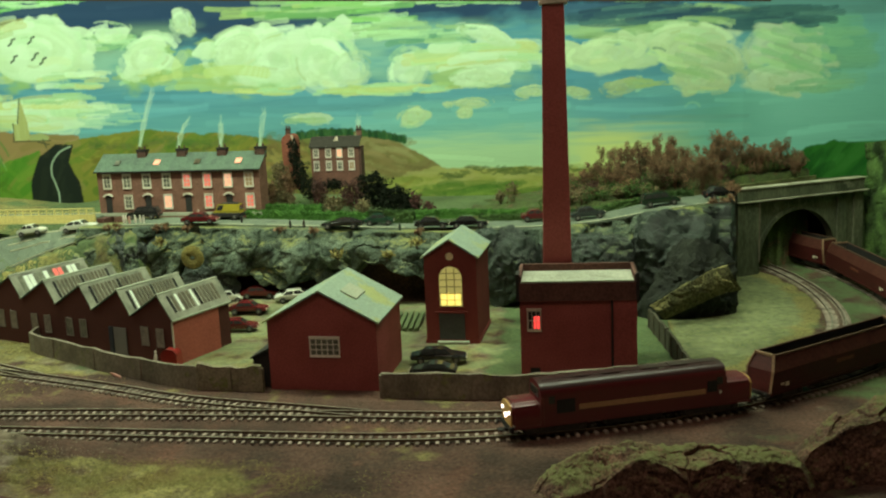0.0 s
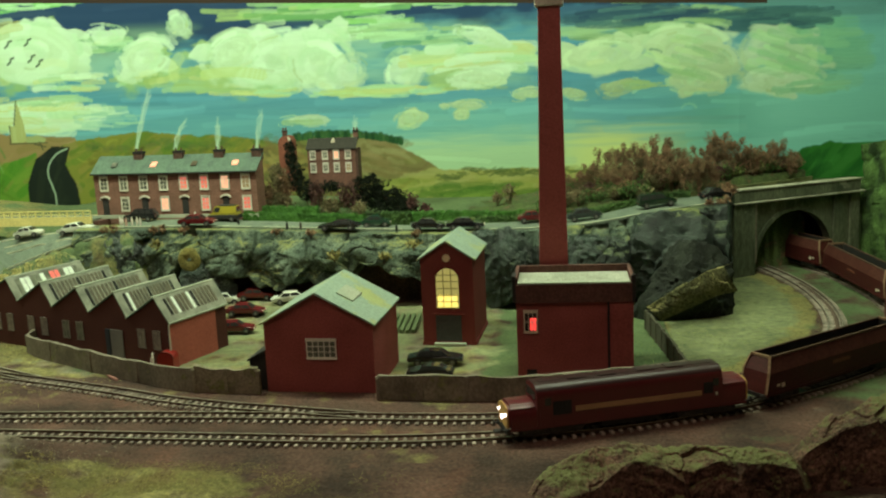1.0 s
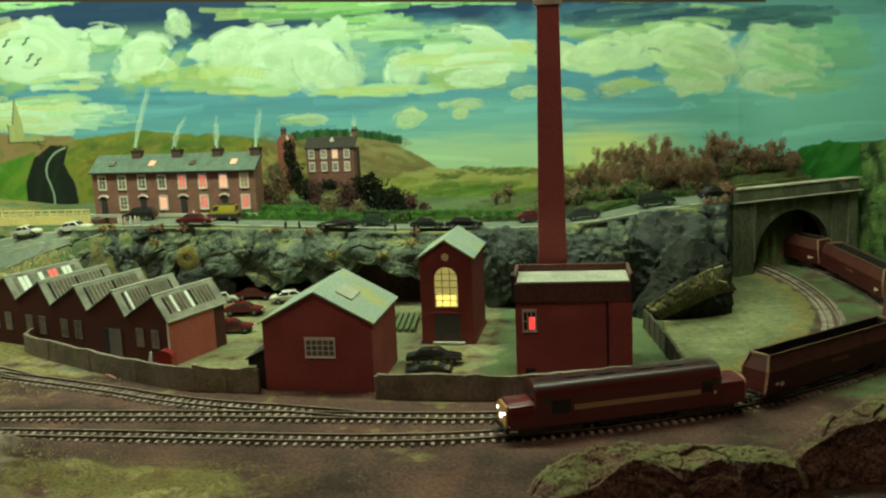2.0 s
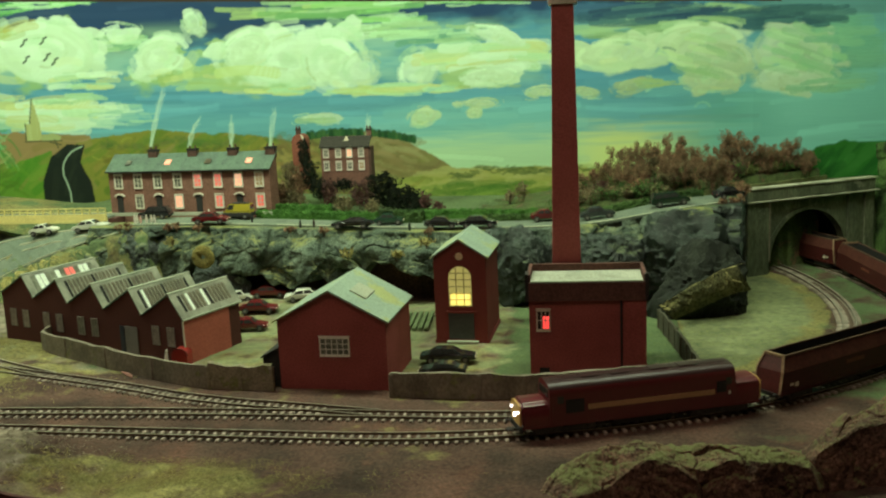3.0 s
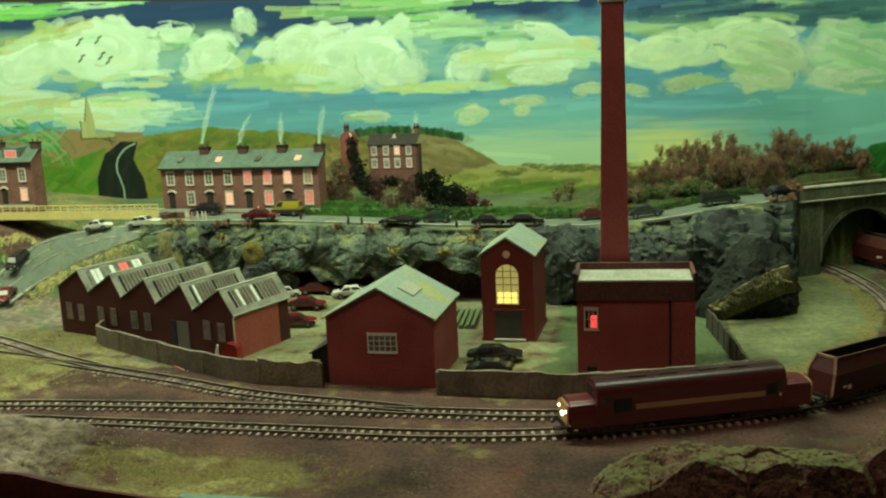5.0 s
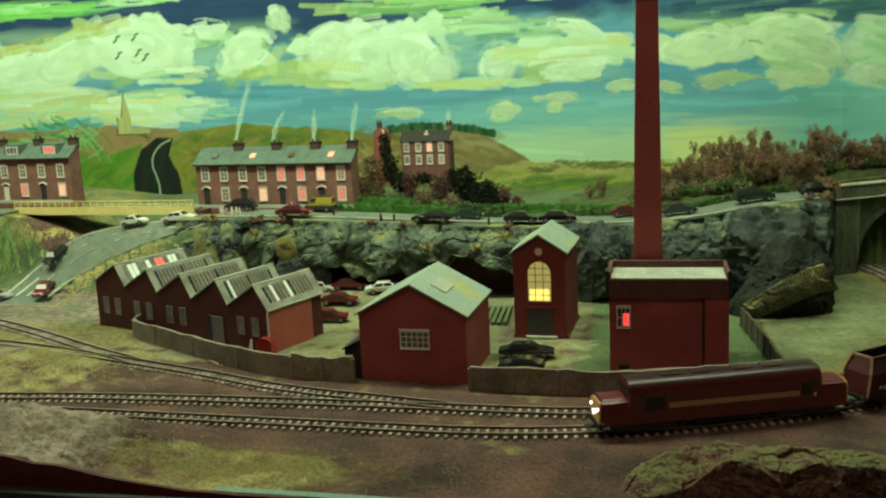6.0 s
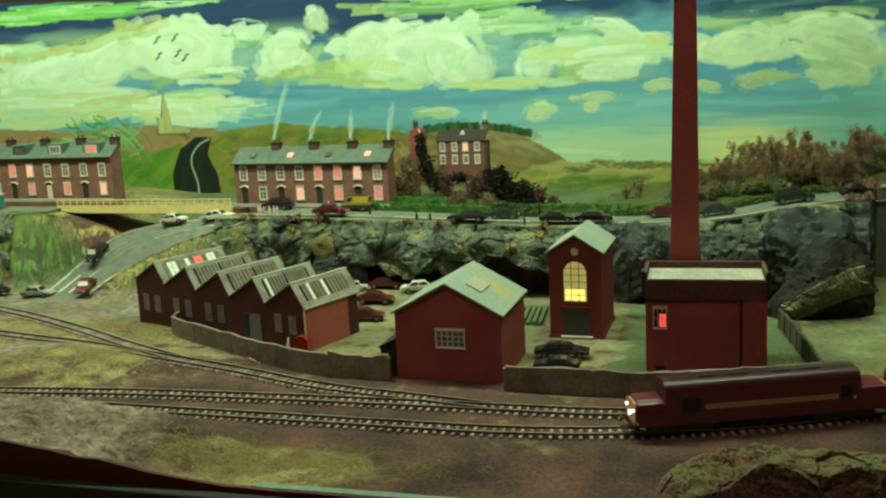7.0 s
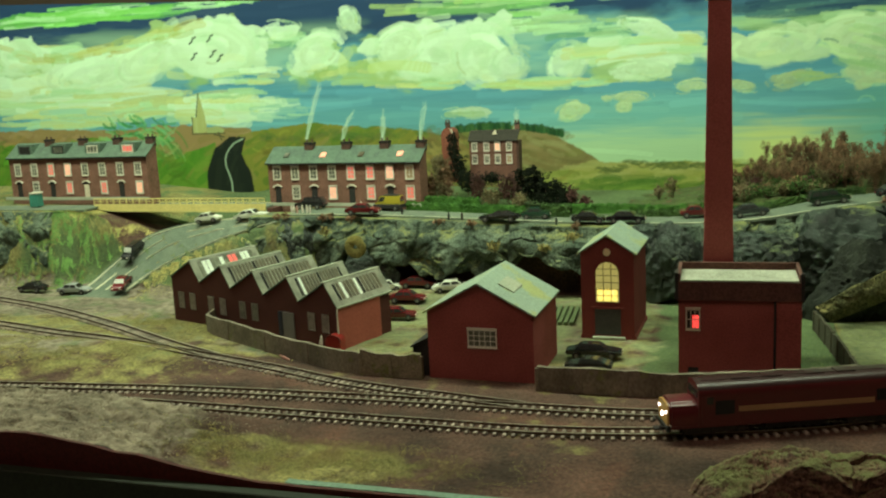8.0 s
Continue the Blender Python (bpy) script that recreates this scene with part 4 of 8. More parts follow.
for i in range(170):
    t = U(0, 1)
    x, z = -0.535 + 0.205 * t, 0.236 + 0.008 * math.sin(t * 3.1) - 0.012 * t * t
    h = 0.004 + 0.006 * abs(noise.noise(Vector((t * 19, 0, 0))))
    brush([(x, z - 0.006), (x + U(-0.003, 0.003), z - 0.002 + U(0.2, 1.0) * h)], U(0.0028, 0.0052), [(0.03, 0.085, 0.03), (0.015, 0.05, 0.02), (0.06, 0.12, 0.04)][paint_rng.randint(3)], 0.85, 0.4)
for i in range(60):
    x = U(-0.26, -0.02)
    brush(bow(x, 0.158 + 0.014 * noise.noise(Vector((x * 9, 2, 0))) + U(-0.004, 0.006), U(0.01, 0.03), U(-0.3, 0.4), U(-0.2, 0.2)), U(0.0014, 0.0034), [(0.10, 0.11, 0.03), (0.16, 0.15, 0.05), (0.06, 0.09, 0.025)][paint_rng.randint(3)], 0.6, 0.5)
for i in range(50):
    brush(bow(U(-0.33, 0.02), U(0.112, 0.140), U(0.03, 0.09), U(-0.05, 0.18), U(-0.1, 0.1)), U(0.003, 0.007), [(0.12, 0.17, 0.03), (0.20, 0.25, 0.05), (0.08, 0.14, 0.025)][paint_rng.randint(3)], 0.65, 0.6)
for x, z in ((-1.070, 0.427), (-1.030, 0.429), (-1.069, 0.396), (-1.026, 0.399), (-1.011, 0.390)):
    brush([(x - 0.007, z - 0.006), (x - 0.001, z - 0.002), (x + 0.001, z + 0.004), (x + 0.007, z + 0.006)], 0.0026, (0.03, 0.05, 0.03), 0.9, 0.2)
for x, z, x2, z2 in ((-0.835, 0.225, -0.801, 0.338), (-0.76, 0.222, -0.736, 0.278), (-0.677, 0.220, -0.67, 0.278), (-0.601, 0.218, -0.587, 0.296), (-0.416, 0.232, -0.412, 0.270)):
    for _ in range(9):
        brush([(x + U(-0.003, 0.003), z), (x + 0.3 * (x2 - x) + U(-0.006, 0.006), z + 0.35 * (z2 - z)), (x + 0.7 * (x2 - x) + U(-0.006, 0.006), z + 0.7 * (z2 - z)), (x2 + U(-0.004, 0.004), z2 - U(0, 0.02))], U(0.0012, 0.0032), (0.66, 0.70, 0.58), 0.24, 0.8)

canvas *= np.array((0.70, 0.955, 0.83))  # the light's green cast, multiplied into the pigment
backdrop = thing("backdrop", pose(0, 0, 0), "hand painted sky backdrop board with clouds and hills", "backdrop", kind="structure")


def pigment_material():
    m = bpy.data.materials.new("brushed_emulsion")
    m.use_nodes = True
    n, l = m.node_tree.nodes, m.node_tree.links
    bsdf = n["Principled BSDF"]
    bsdf.inputs["Roughness"].default_value = 0.6
    bsdf.inputs["Specular IOR Level"].default_value = 0.15
    vc = n.new("ShaderNodeVertexColor")
    vc.layer_name = "pigment"
    l.new(vc.outputs[0], bsdf.inputs["Base Color"])
    tc, mp, no, b = n.new("ShaderNodeTexCoord"), n.new("ShaderNodeMapping"), n.new("ShaderNodeTexNoise"), n.new("ShaderNodeBump")
    mp.inputs["Scale"].default_value = (40, 1, 260)
    no.inputs["Scale"].default_value, no.inputs["Detail"].default_value = 1.0, 4
    b.inputs["Strength"].default_value, b.inputs["Distance"].default_value = 0.3, 0.001
    l.new(tc.outputs["Object"], mp.inputs[0]), l.new(mp.outputs[0], no.inputs["Vector"])
    l.new(no.outputs[0], b.inputs["Height"]), l.new(b.outputs[0], bsdf.inputs["Normal"])
    return m


PIGMENT = pigment_material()


def painted_panel(name, c0, c1):
    """The board between two columns of the canvas; past the seam it bends away from the wall."""
    nx = c1 - c0
    x = GX[:, c0:c1 + 1]
    z = GZ[:, c0:c1 + 1]
    y = BY + np.maximum(0, x - 0.2555) * 0.13
    top = 0.4455 - 0.053 * (x + 0.0)
    zz = np.minimum(z, np.where(x < 0.30, top, 0.56))
    v = np.stack([x, y, zz], -1).reshape(-1, 3)
    j, i = np.meshgrid(np.arange(NZ), np.arange(nx), indexing="ij")
    k = (j * (nx + 1) + i).ravel()
    f = np.stack([k, k + 1, k + nx + 2, k + nx + 1], 1)
    me = bpy.data.meshes.new(name)
    me.from_pydata(v.tolist(), [], f.tolist())
    rgba = np.ones((len(v), 4), np.float32)
    rgba[:, :3] = canvas[:, c0:c1 + 1].reshape(-1, 3)
    me.color_attributes.new("pigment", "FLOAT_COLOR", "POINT").data.foreach_set("color", rgba.ravel())
    me.materials.append(PIGMENT)
    ob = new(name, me)
    ob.parent = backdrop
    return ob


SEAM = int((0.2555 - X0) / CELL)
painted_panel("panel", 0, SEAM)
painted_panel("side_panel", SEAM, NX)
part("backing", boxed(-1.75, 0.255, BY + 0.001, BY + 0.012, 0.0, 0.43), FASCIA, backdrop)
bm = boxed(0, 0.50, 0.0, 0.012, 0.0, 0.56)
part("end_panel", bm, [material("end_panel_green", (0.05, 0.13, 0.06), 0.7, 0.3, 60, 9, 0.2, colour2=(0.12, 0.26, 0.20))], backdrop, "dark green painted end board", at=pose(0.525, BY + 0.035, 0, 0, 0, -72))


# ---- tracks ----
def arc(cx, cy, r, a0, a1, step=0.01):
    n = max(2, int(abs(radians(a1 - a0)) * r / step))
    return [Vector((cx + r * math.cos(radians(a0 + (a1 - a0) * i / n)), cy + r * math.sin(radians(a0 + (a1 - a0) * i / n)), 0)) for i in range(n + 1)]


def straight(a, b, step=0.02):
    a, b = Vector(a), Vector(b)
    n = max(1, int((b - a).length / step))
    return [a + (b - a) * i / n for i in range(n)]


FRONT = straight((-1.70, 0.852, 0), (-0.80, 0.848, 0)) + straight((-0.80, 0.848, 0), (-0.246, 0.842, 0)) + arc(-0.246, 1.620, 0.778, -90, -46) + smooth_way([(0.2945, 1.0604, 0), (0.350, 1.130, 0), (0.3865, 1.225, 0), (0.4035, 1.32, 0), (0.4035, 1.41, 0), (0.394, 1.49, 0), (0.376, 1.565, 0), (0.350, 1.64, 0), (0.322, 1.70, 0), (0.287, 1.765, 0), (0.250, 1.825, 0)], 0.01)[1:]
CURVE = arc(-0.155, 1.397, 0.4935, -90, -35)[:-1] + smooth_way([(0.2493, 1.1139, 0), (0.286, 1.178, 0), (0.309, 1.245, 0), (0.321, 1.32, 0), (0.3235, 1.40, 0), (0.317, 1.48, 0), (0.302, 1.56, 0), (0.284, 1.62, 0), (0.262, 1.675, 0)], 0.01)
SECOND = smooth_way([(-1.70, 0.78, 0), (-1.2, 0.828, 0), (-0.8665, 0.8715, 0), (-0.7536, 0.8833, 0), (-0.6225, 0.895, 0), (-0.40, 0.9025, 0), (-0.155, 0.9035, 0)], 0.02)[:-1] + CURVE
SIDING = smooth_way([(-0.23, 0.9065, 0), (-0.325, 0.9235, 0), (-0.39, 0.934, 0), (-0.463, 0.952, 0), (-0.544, 0.981, 0), (-0.66, 1.017, 0), (-0.76, 1.046, 0), (-0.8537, 1.0715, 0), (-0.9656, 1.0936, 0), (-1.095, 1.1244, 0), (-1.40, 1.19, 0)], 0.015)
BRANCH = smooth_way([(-0.66, 1.019, 0), (-0.7564, 1.064, 0), (-0.9037, 1.1413, 0), (-1.0637, 1.2137, 0), (-1.2218, 1.265, 0), (-1.45, 1.32, 0)], 0.015)


def along(way, s):
    """Place and heading at s metres along a way."""
    for a, b in zip(way, way[1:]):
        d = (b - a).length
        if s <= d:
            return a + (b - a) * (s / d), math.atan2(b.y - a.y, b.x - a.x)
        s -= d
    return way[-1], math.atan2(way[-1].y - way[-2].y, way[-1].x - way[-2].x)


def length(way):
    return sum((b - a).length for a, b in zip(way, way[1:]))


bm = box(bmesh.new(), -0.0016, 0.0016, -0.0150, 0.0150, -0.0030, -0.0004)
bmesh.ops.bevel(bm, geom=[e for e in bm.edges if abs(e.verts[0].co.z - e.verts[1].co.z) < 1e-6 and e.verts[0].co.z > -0.001], offset=0.0004, segments=1, affect="EDGES")
sleeper_mesh = bpy.data.meshes.new("sleeper")
bm.to_mesh(sleeper_mesh)
bm.free()
sleeper_mesh.materials.append(SLEEPER)


def track(name, way, label, s0=0.0, pitch=0.0093):
    t = thing(name, pose(0, 0, 0), label, "railway track", "tracks")
    for u in (-0.00825, 0.00825):
        rail = part("rail", sweep(way, u - 0.0009, u + 0.0009, -0.0006, 0.0016), RAIL, t)
        part("rail_head", sweep(way, u - 0.0006, u + 0.0006, 0.0016, 0.0021), RAIL_TOP, rail, "worn bright rail head")
    n = int((length(way) - s0) / pitch)
    for i in range(n):
        p, a = along(way, s0 + i * pitch)
        if not -1.45 < p.x < 0.55 or p.y > 1.62:
            continue
        o = new("sleeper", sleeper_mesh)
        o.parent = t
        o.matrix_basis = pose(p.x, p.y, 0, 0, 0, math.degrees(a) + random.uniform(-1.5, 1.5))
    return t


track("railway_track", FRONT, "single railway track with rusty rails and pale sleepers, outer line")
track("railway_track", SECOND, "single railway track with rusty rails and pale sleepers, inner line")
track("railway_track", SIDING, "siding track in dry grass leaving the inner line", 0.06)
track("railway_track", BRANCH, "overgrown branch track with rails leaving the siding", 0.05)
EARTH = material("track_earth", (0.105, 0.072, 0.050), 0.95, 0.6, 460, 17, 1.0, colour2=(0.058, 0.045, 0.030))


def fill_between(way, a, b, label):
    """Earth packed between the rails, with a ragged edge over the sleepers."""
    bm = bmesh.new()
    rows = []
    total = length(way)
    s = 0.0
    while s < total:
        p, ang = along(way, s)
        if -1.45 < p.x < 0.50 and p.y < 1.5:
            side = Vector((-math.sin(ang), math.cos(ang), 0))
            lo, hi = a + 0.0008 * noise.noise(Vector((s * 300, 0, 1))), b + 0.0022 * noise.noise(Vector((s * 150, 0, 2)))
            rows.append([bm.verts.new(p + side * (lo + (hi - lo) * k / 3) + Vector((0, 0, -0.0022 if k in (0, 3) else 0.0001))) for k in range(4)])
        s += 0.003
    for r, q in zip(rows, rows[1:]):
        for k in range(3):
            bm.faces.new((r[k], q[k], q[k + 1], r[k + 1]))
    bmesh.ops.recalc_face_normals(bm, faces=bm.faces)
    structure("ballast", bm, EARTH, label, "ballast")


fill_between(FRONT, -0.0070, 0.0022, "brown earth packed between the outer rails")
fill_between(SECOND, -0.0070, 0.0022, "brown earth packed between the inner rails")
structure("ballast", sweep([p for p in CURVE if p.y > 1.06 or p.x > 0.30], -0.0125, 0.0125, -0.0034, -0.0016), material("pale_ballast", (0.30, 0.29, 0.22), 0.95, 0.4, 700, 60, 0.8), "pale ballast under the curved inner track", "ballast")
plate = part("inspection_plate", boxed(-0.016, 0.016, -0.0068, 0.0068, -0.001, 0.0006, 0.0003), TEAL, None)
plate.matrix_basis = pose(0.205, 0.988, 0, 0, 0, 37)
tagged(plate, "flat teal painted plate between the rails", "track plate")


# ---- windows, doors ----
def window(parent, x, z, w, h, pane=None, frame_mat=None, cols=2, rows=2, at=None, sill=True, surround=0.0010):
    """A window on a wall that faces -y at y = 0 of its own space: frame, glazing bars, pane, sill and lintel."""
    pane, frame_mat = pane or DARK_GLASS, frame_mat or FRAME
    win = part("window", boxed(x - w / 2, x + w / 2, -0.0004, 0.0010, z, z + h), pane, parent, at=at)
    bm = bmesh.new()
    t = surround
    box(bm, x - w / 2 - t, x - w / 2 + t * 0.4, -0.0010, 0.0006, z - t, z + h + t)
    box(bm, x + w / 2 - t * 0.4, x + w / 2 + t, -0.0010, 0.0006, z - t, z + h + t)
    box(bm, x - w / 2, x + w / 2, -0.00095, 0.0006, z + h - t * 0.4, z + h + t)
    box(bm, x - w / 2, x + w / 2, -0.00095, 0.0006, z - t, z + t * 0.4)
    b = min(0.0008, w * 0.07)
    for i in range(1, cols):
        u = x - w / 2 + w * i / cols
        box(bm, u - b / 2, u + b / 2, -0.0009, 0.0002, z, z + h)
    for j in range(1, rows):
        v = z + h * j / rows
        box(bm, x - w / 2, x + w / 2, -0.00085, 0.0002, v - b / 2, v + b / 2)
    part("window_frame", bm, frame_mat, win)
    if sill:
        part("window_sill", boxed(x - w / 2 - 0.0012, x + w / 2 + 0.0012, -0.0018, 0.0006, z - 0.0022, z - t), frame_mat, win)
        part("lintel", boxed(x - w / 2 - 0.0014, x + w / 2 + 0.0014, -0.0014, 0.0006, z + h + t, z + h + 0.0030), frame_mat, win)
    return win


# ---- the yard's buildings ----
# gabled hut
hut = thing("workshop_hut", pose(-0.2960, 0.988, -0.003, 0, 0, -1.5), "small red brick gabled workshop with a pale sheet roof", "workshop")
W, D, E_, A_ = 0.0622, 0.117, 0.079, 0.112
part("wall", prism([(-W, 0), (W, 0), (W, E_), (0, A_), (-W, E_)], 0, D, "y"), RED, hut)
for s in (-1, 1):
    bm = bmesh.new()
    dx, dz = W + 0.004, (A_ - E_) * (W + 0.004) / W
    prof = [(0, A_ + 0.0003), (s * dx, A_ - dz), (s * dx, A_ - dz + 0.0020), (0, A_ + 0.0025)]
    roof = part("roof", prism(prof, -0.004, D + 0.003, "y", bm), SLATE_PALE, hut)
k = (A_ - E_) / W
part("skylight", prism([(0.0160, A_ - 0.0160 * k + 0.0026), (0.0340, A_ - 0.0340 * k + 0.0026), (0.0340, A_ - 0.0340 * k + 0.0040), (0.0160, A_ - 0.0160 * k + 0.0040)], 0.028, 0.068, "y"), COPING, hut, "flat pale skylight panel")
window(hut, 0.003, 0.0405, 0.0325, 0.0185, NET, material("clean_white_frame", (0.74, 0.72, 0.62), 0.6, 0.1), 5, 3, sill=True)
part("lean_to", prism([(-W - 0.022, 0), (-W - 0.0005, 0), (-W - 0.0005, 0.045), (-W - 0.022, 0.034)], 0.006, 0.075, "y"), BLACK, hut, "soot black lean-to shed")
part("lean_to_roof", prism([(-W - 0.024, 0.0335), (-W - 0.0005, 0.0455), (-W - 0.0005, 0.0475), (-W - 0.024, 0.0355)], 0.003, 0.078, "y"), BLACK, hut)

# tall engine house
tower = thing("engine_house", pose(-0.178, 1.172, -0.003, 0, 0, -2), "tall red brick engine house with an arched yellow lit window", "engine house")
W, D, E_, A_ = 0.0335, 0.105, 0.113, 0.134
part("wall", prism([(-W, 0), (W, 0), (W, E_), (0, A_), (-W, E_)], 0, D, "y"), RED_DARK, tower)
for s in (-1, 1):
    dx, dz = W + 0.004, (A_ - E_) * (W + 0.004) / W
    part("roof", prism([(0, A_ + 0.0003), (s * dx, A_ - dz), (s * dx, A_ - dz + 0.0020), (0, A_ + 0.0025)], -0.004, D + 0.003, "y"), SLATE_PALE, tower)
bm = bmesh.new()
pts = [(-0.0145, 0.049), (0.0145, 0.049), (0.0145, 0.086)] + [(0.0145 * math.cos(a), 0.086 + 0.0145 * math.sin(a)) for a in [math.pi * i / 12 for i in range(1, 12)]] + [(-0.0145, 0.086)]
arch_win = part("arched_window", prism(pts, -0.0006, 0.0008, "y"), LIT_DIM, tower, "arched window glowing dull yellow")
part("lit_pane", boxed(-0.0125, 0.0125, -0.0010, -0.0007, 0.0505, 0.066), LIT_YELLOW, arch_win, "brightly lit yellow lower panes")
bm = bmesh.new()
for u in (-0.0050, 0.0050):
    box(bm, u - 0.00045, u + 0.00045, -0.0016, -0.0006, 0.049, 0.0985)
for z in (0.0575, 0.0655, 0.0745, 0.0835, 0.092):
    box(bm, -0.0144, 0.0144, -0.0015, -0.0006, z - 0.0004, z + 0.0004)
part("glazing_bars", bm, material("yellowed_bars", (0.30, 0.25, 0.09), 0.6), arch_win)
bm = bmesh.new()
outer = [(0.0175 * math.cos(a), 0.086 + 0.0175 * math.sin(a)) for a in [math.pi * i / 14 for i in range(15)]]
inner = [(0.0147 * math.cos(a), 0.086 + 0.0147 * math.sin(a)) for a in [math.pi * i / 14 for i in range(15)]]
prism(outer + inner[::-1], -0.0012, 0.0004, "y", bm)
part("brick_arch", bm, RED_DARK, arch_win)
part("round_vent", drum(0.0048, -0.0014, 0.0006, 20, centre=(0.0, 0.1135), axis="y"), material("cream_vent", (0.78, 0.62, 0.40), 0.6), tower, "small round cream vent")
part("door", boxed(-0.0165, 0.0165, -0.0010, 0.0008, 0.006, 0.040), DOOR, tower)
part("door_lintel", boxed(-0.021, 0.021, -0.0016, 0.0008, 0.040, 0.0425), RED_DARK, tower)
part("door_step", boxed(-0.019, 0.022, -0.006, -0.0002, 0.0, 0.0040, 0.0004), COPING, tower, "pale stone door step")
part("plinth", boxed(-W - 0.0015, W + 0.0015, -0.0006, D + 0.0015, 0.0, 0.0045), RED_DARK, tower)

# boiler house and chimney
boiler = thing("boiler_house", pose(-0.0170, 1.030, -0.003, 0, 0, 1.5), "square red boiler house with a dark parapet and pale flat roof", "boiler house")
W, D = 0.0632, 0.064
part("wall", boxed(-W, W, 0, D, 0, 0.090), RED, boiler)
part("pilaster", boxed(W - 0.0245, W + 0.0006, -0.0022, 0.004, 0, 0.0905), RED, boiler)
part("downpipe", drum(0.0012, 0.002, 0.091, 8, centre=(W - 0.0262, -0.0014)), BLACK, boiler)
bm = bmesh.new()
for q in ((-W - 0.0015, W + 0.0015, -0.0035, 0.0, 0.0905, 0.111), (-W - 0.0015, W + 0.0015, D - 0.003, D + 0.0015, 0.0905, 0.119), (-W - 0.0015, -W + 0.002, 0.0, D - 0.003, 0.0905, 0.119), (W - 0.002, W + 0.0015, 0.0, D - 0.003, 0.0905, 0.119)):
    box(bm, *q)
part("parapet", bm, PARAPET, boiler, "dark stained parapet band")
part("flat_roof", boxed(-W + 0.002, W - 0.002, 0.0, D - 0.003, 0.1085, 0.1112), material("dusty_roof_felt", (0.40, 0.42, 0.33), 0.9, 0.3, 400, 30, 0.3, colour2=(0.28, 0.30, 0.23)), boiler, "pale felted flat roof")
part("coping", boxed(-W + 0.0025, W - 0.0025, -0.0042, 0.0, 0.1112, 0.1135, 0.0004), COPING, boiler)
for i in range(3):
    part("roof_bracket", boxed(-W - 0.0035 + (2 * W + 0.003) * (i > 1), -W + (2 * W + 0.003) * (i > 1), -0.004 + 0.02 * (i == 1), 0.0, 0.091, 0.121), BLACK, boiler)
boiler_window = window(boiler, -W + 0.0155, 0.058, 0.0135, 0.021, DARK_GLASS, FRAME, 3, 2)
part("lit_pane", boxed(-W + 0.0150, -W + 0.0215, -0.0007, -0.0004, 0.0590, 0.0730), glowing("lit_pane_deep_red", (1.0, 0.09, 0.07), 1.7, (0.5, 0.02, 0.02), 160), boiler_window, "glowing red pane")
part("stain", boxed(-W + 0.010, -W + 0.021, -0.0007, 0.0004, 0.003, 0.014), BLACK, boiler, "sooty stain low on the wall")
chimney = thing("factory_chimney", pose(-0.0415, 1.118, -0.003, 0, 0, 1.5), "very tall tapering square red brick factory chimney", "chimney")
bm = bmesh.new()
lo = [bm.verts.new((sx * 0.0183, sy * 0.0183, 0.0)) for sx, sy in ((-1, -1), (1, -1), (1, 1), (-1, 1))]
hi = [bm.verts.new((sx * 0.0123 + 0.0015, sy * 0.0123, 0.411)) for sx, sy in ((-1, -1), (1, -1), (1, 1), (-1, 1))]
bm.faces.new(lo[::-1]), bm.faces.new(hi)
for i in range(4):
    bm.faces.new((lo[i], lo[(i + 1) % 4], hi[(i + 1) % 4], hi[i]))
bmesh.ops.bevel(bm, geom=[e for e in bm.edges if abs(e.verts[0].co.z - e.verts[1].co.z) > 0.1], offset=0.0006, segments=1, affect="EDGES")
part("shaft", bm, RED_STACK, chimney)
part("cap", boxed(-0.0145, 0.0175, -0.016, 0.016, 0.411, 0.424, 0.001), WHITE, chimney, "whitish cap")

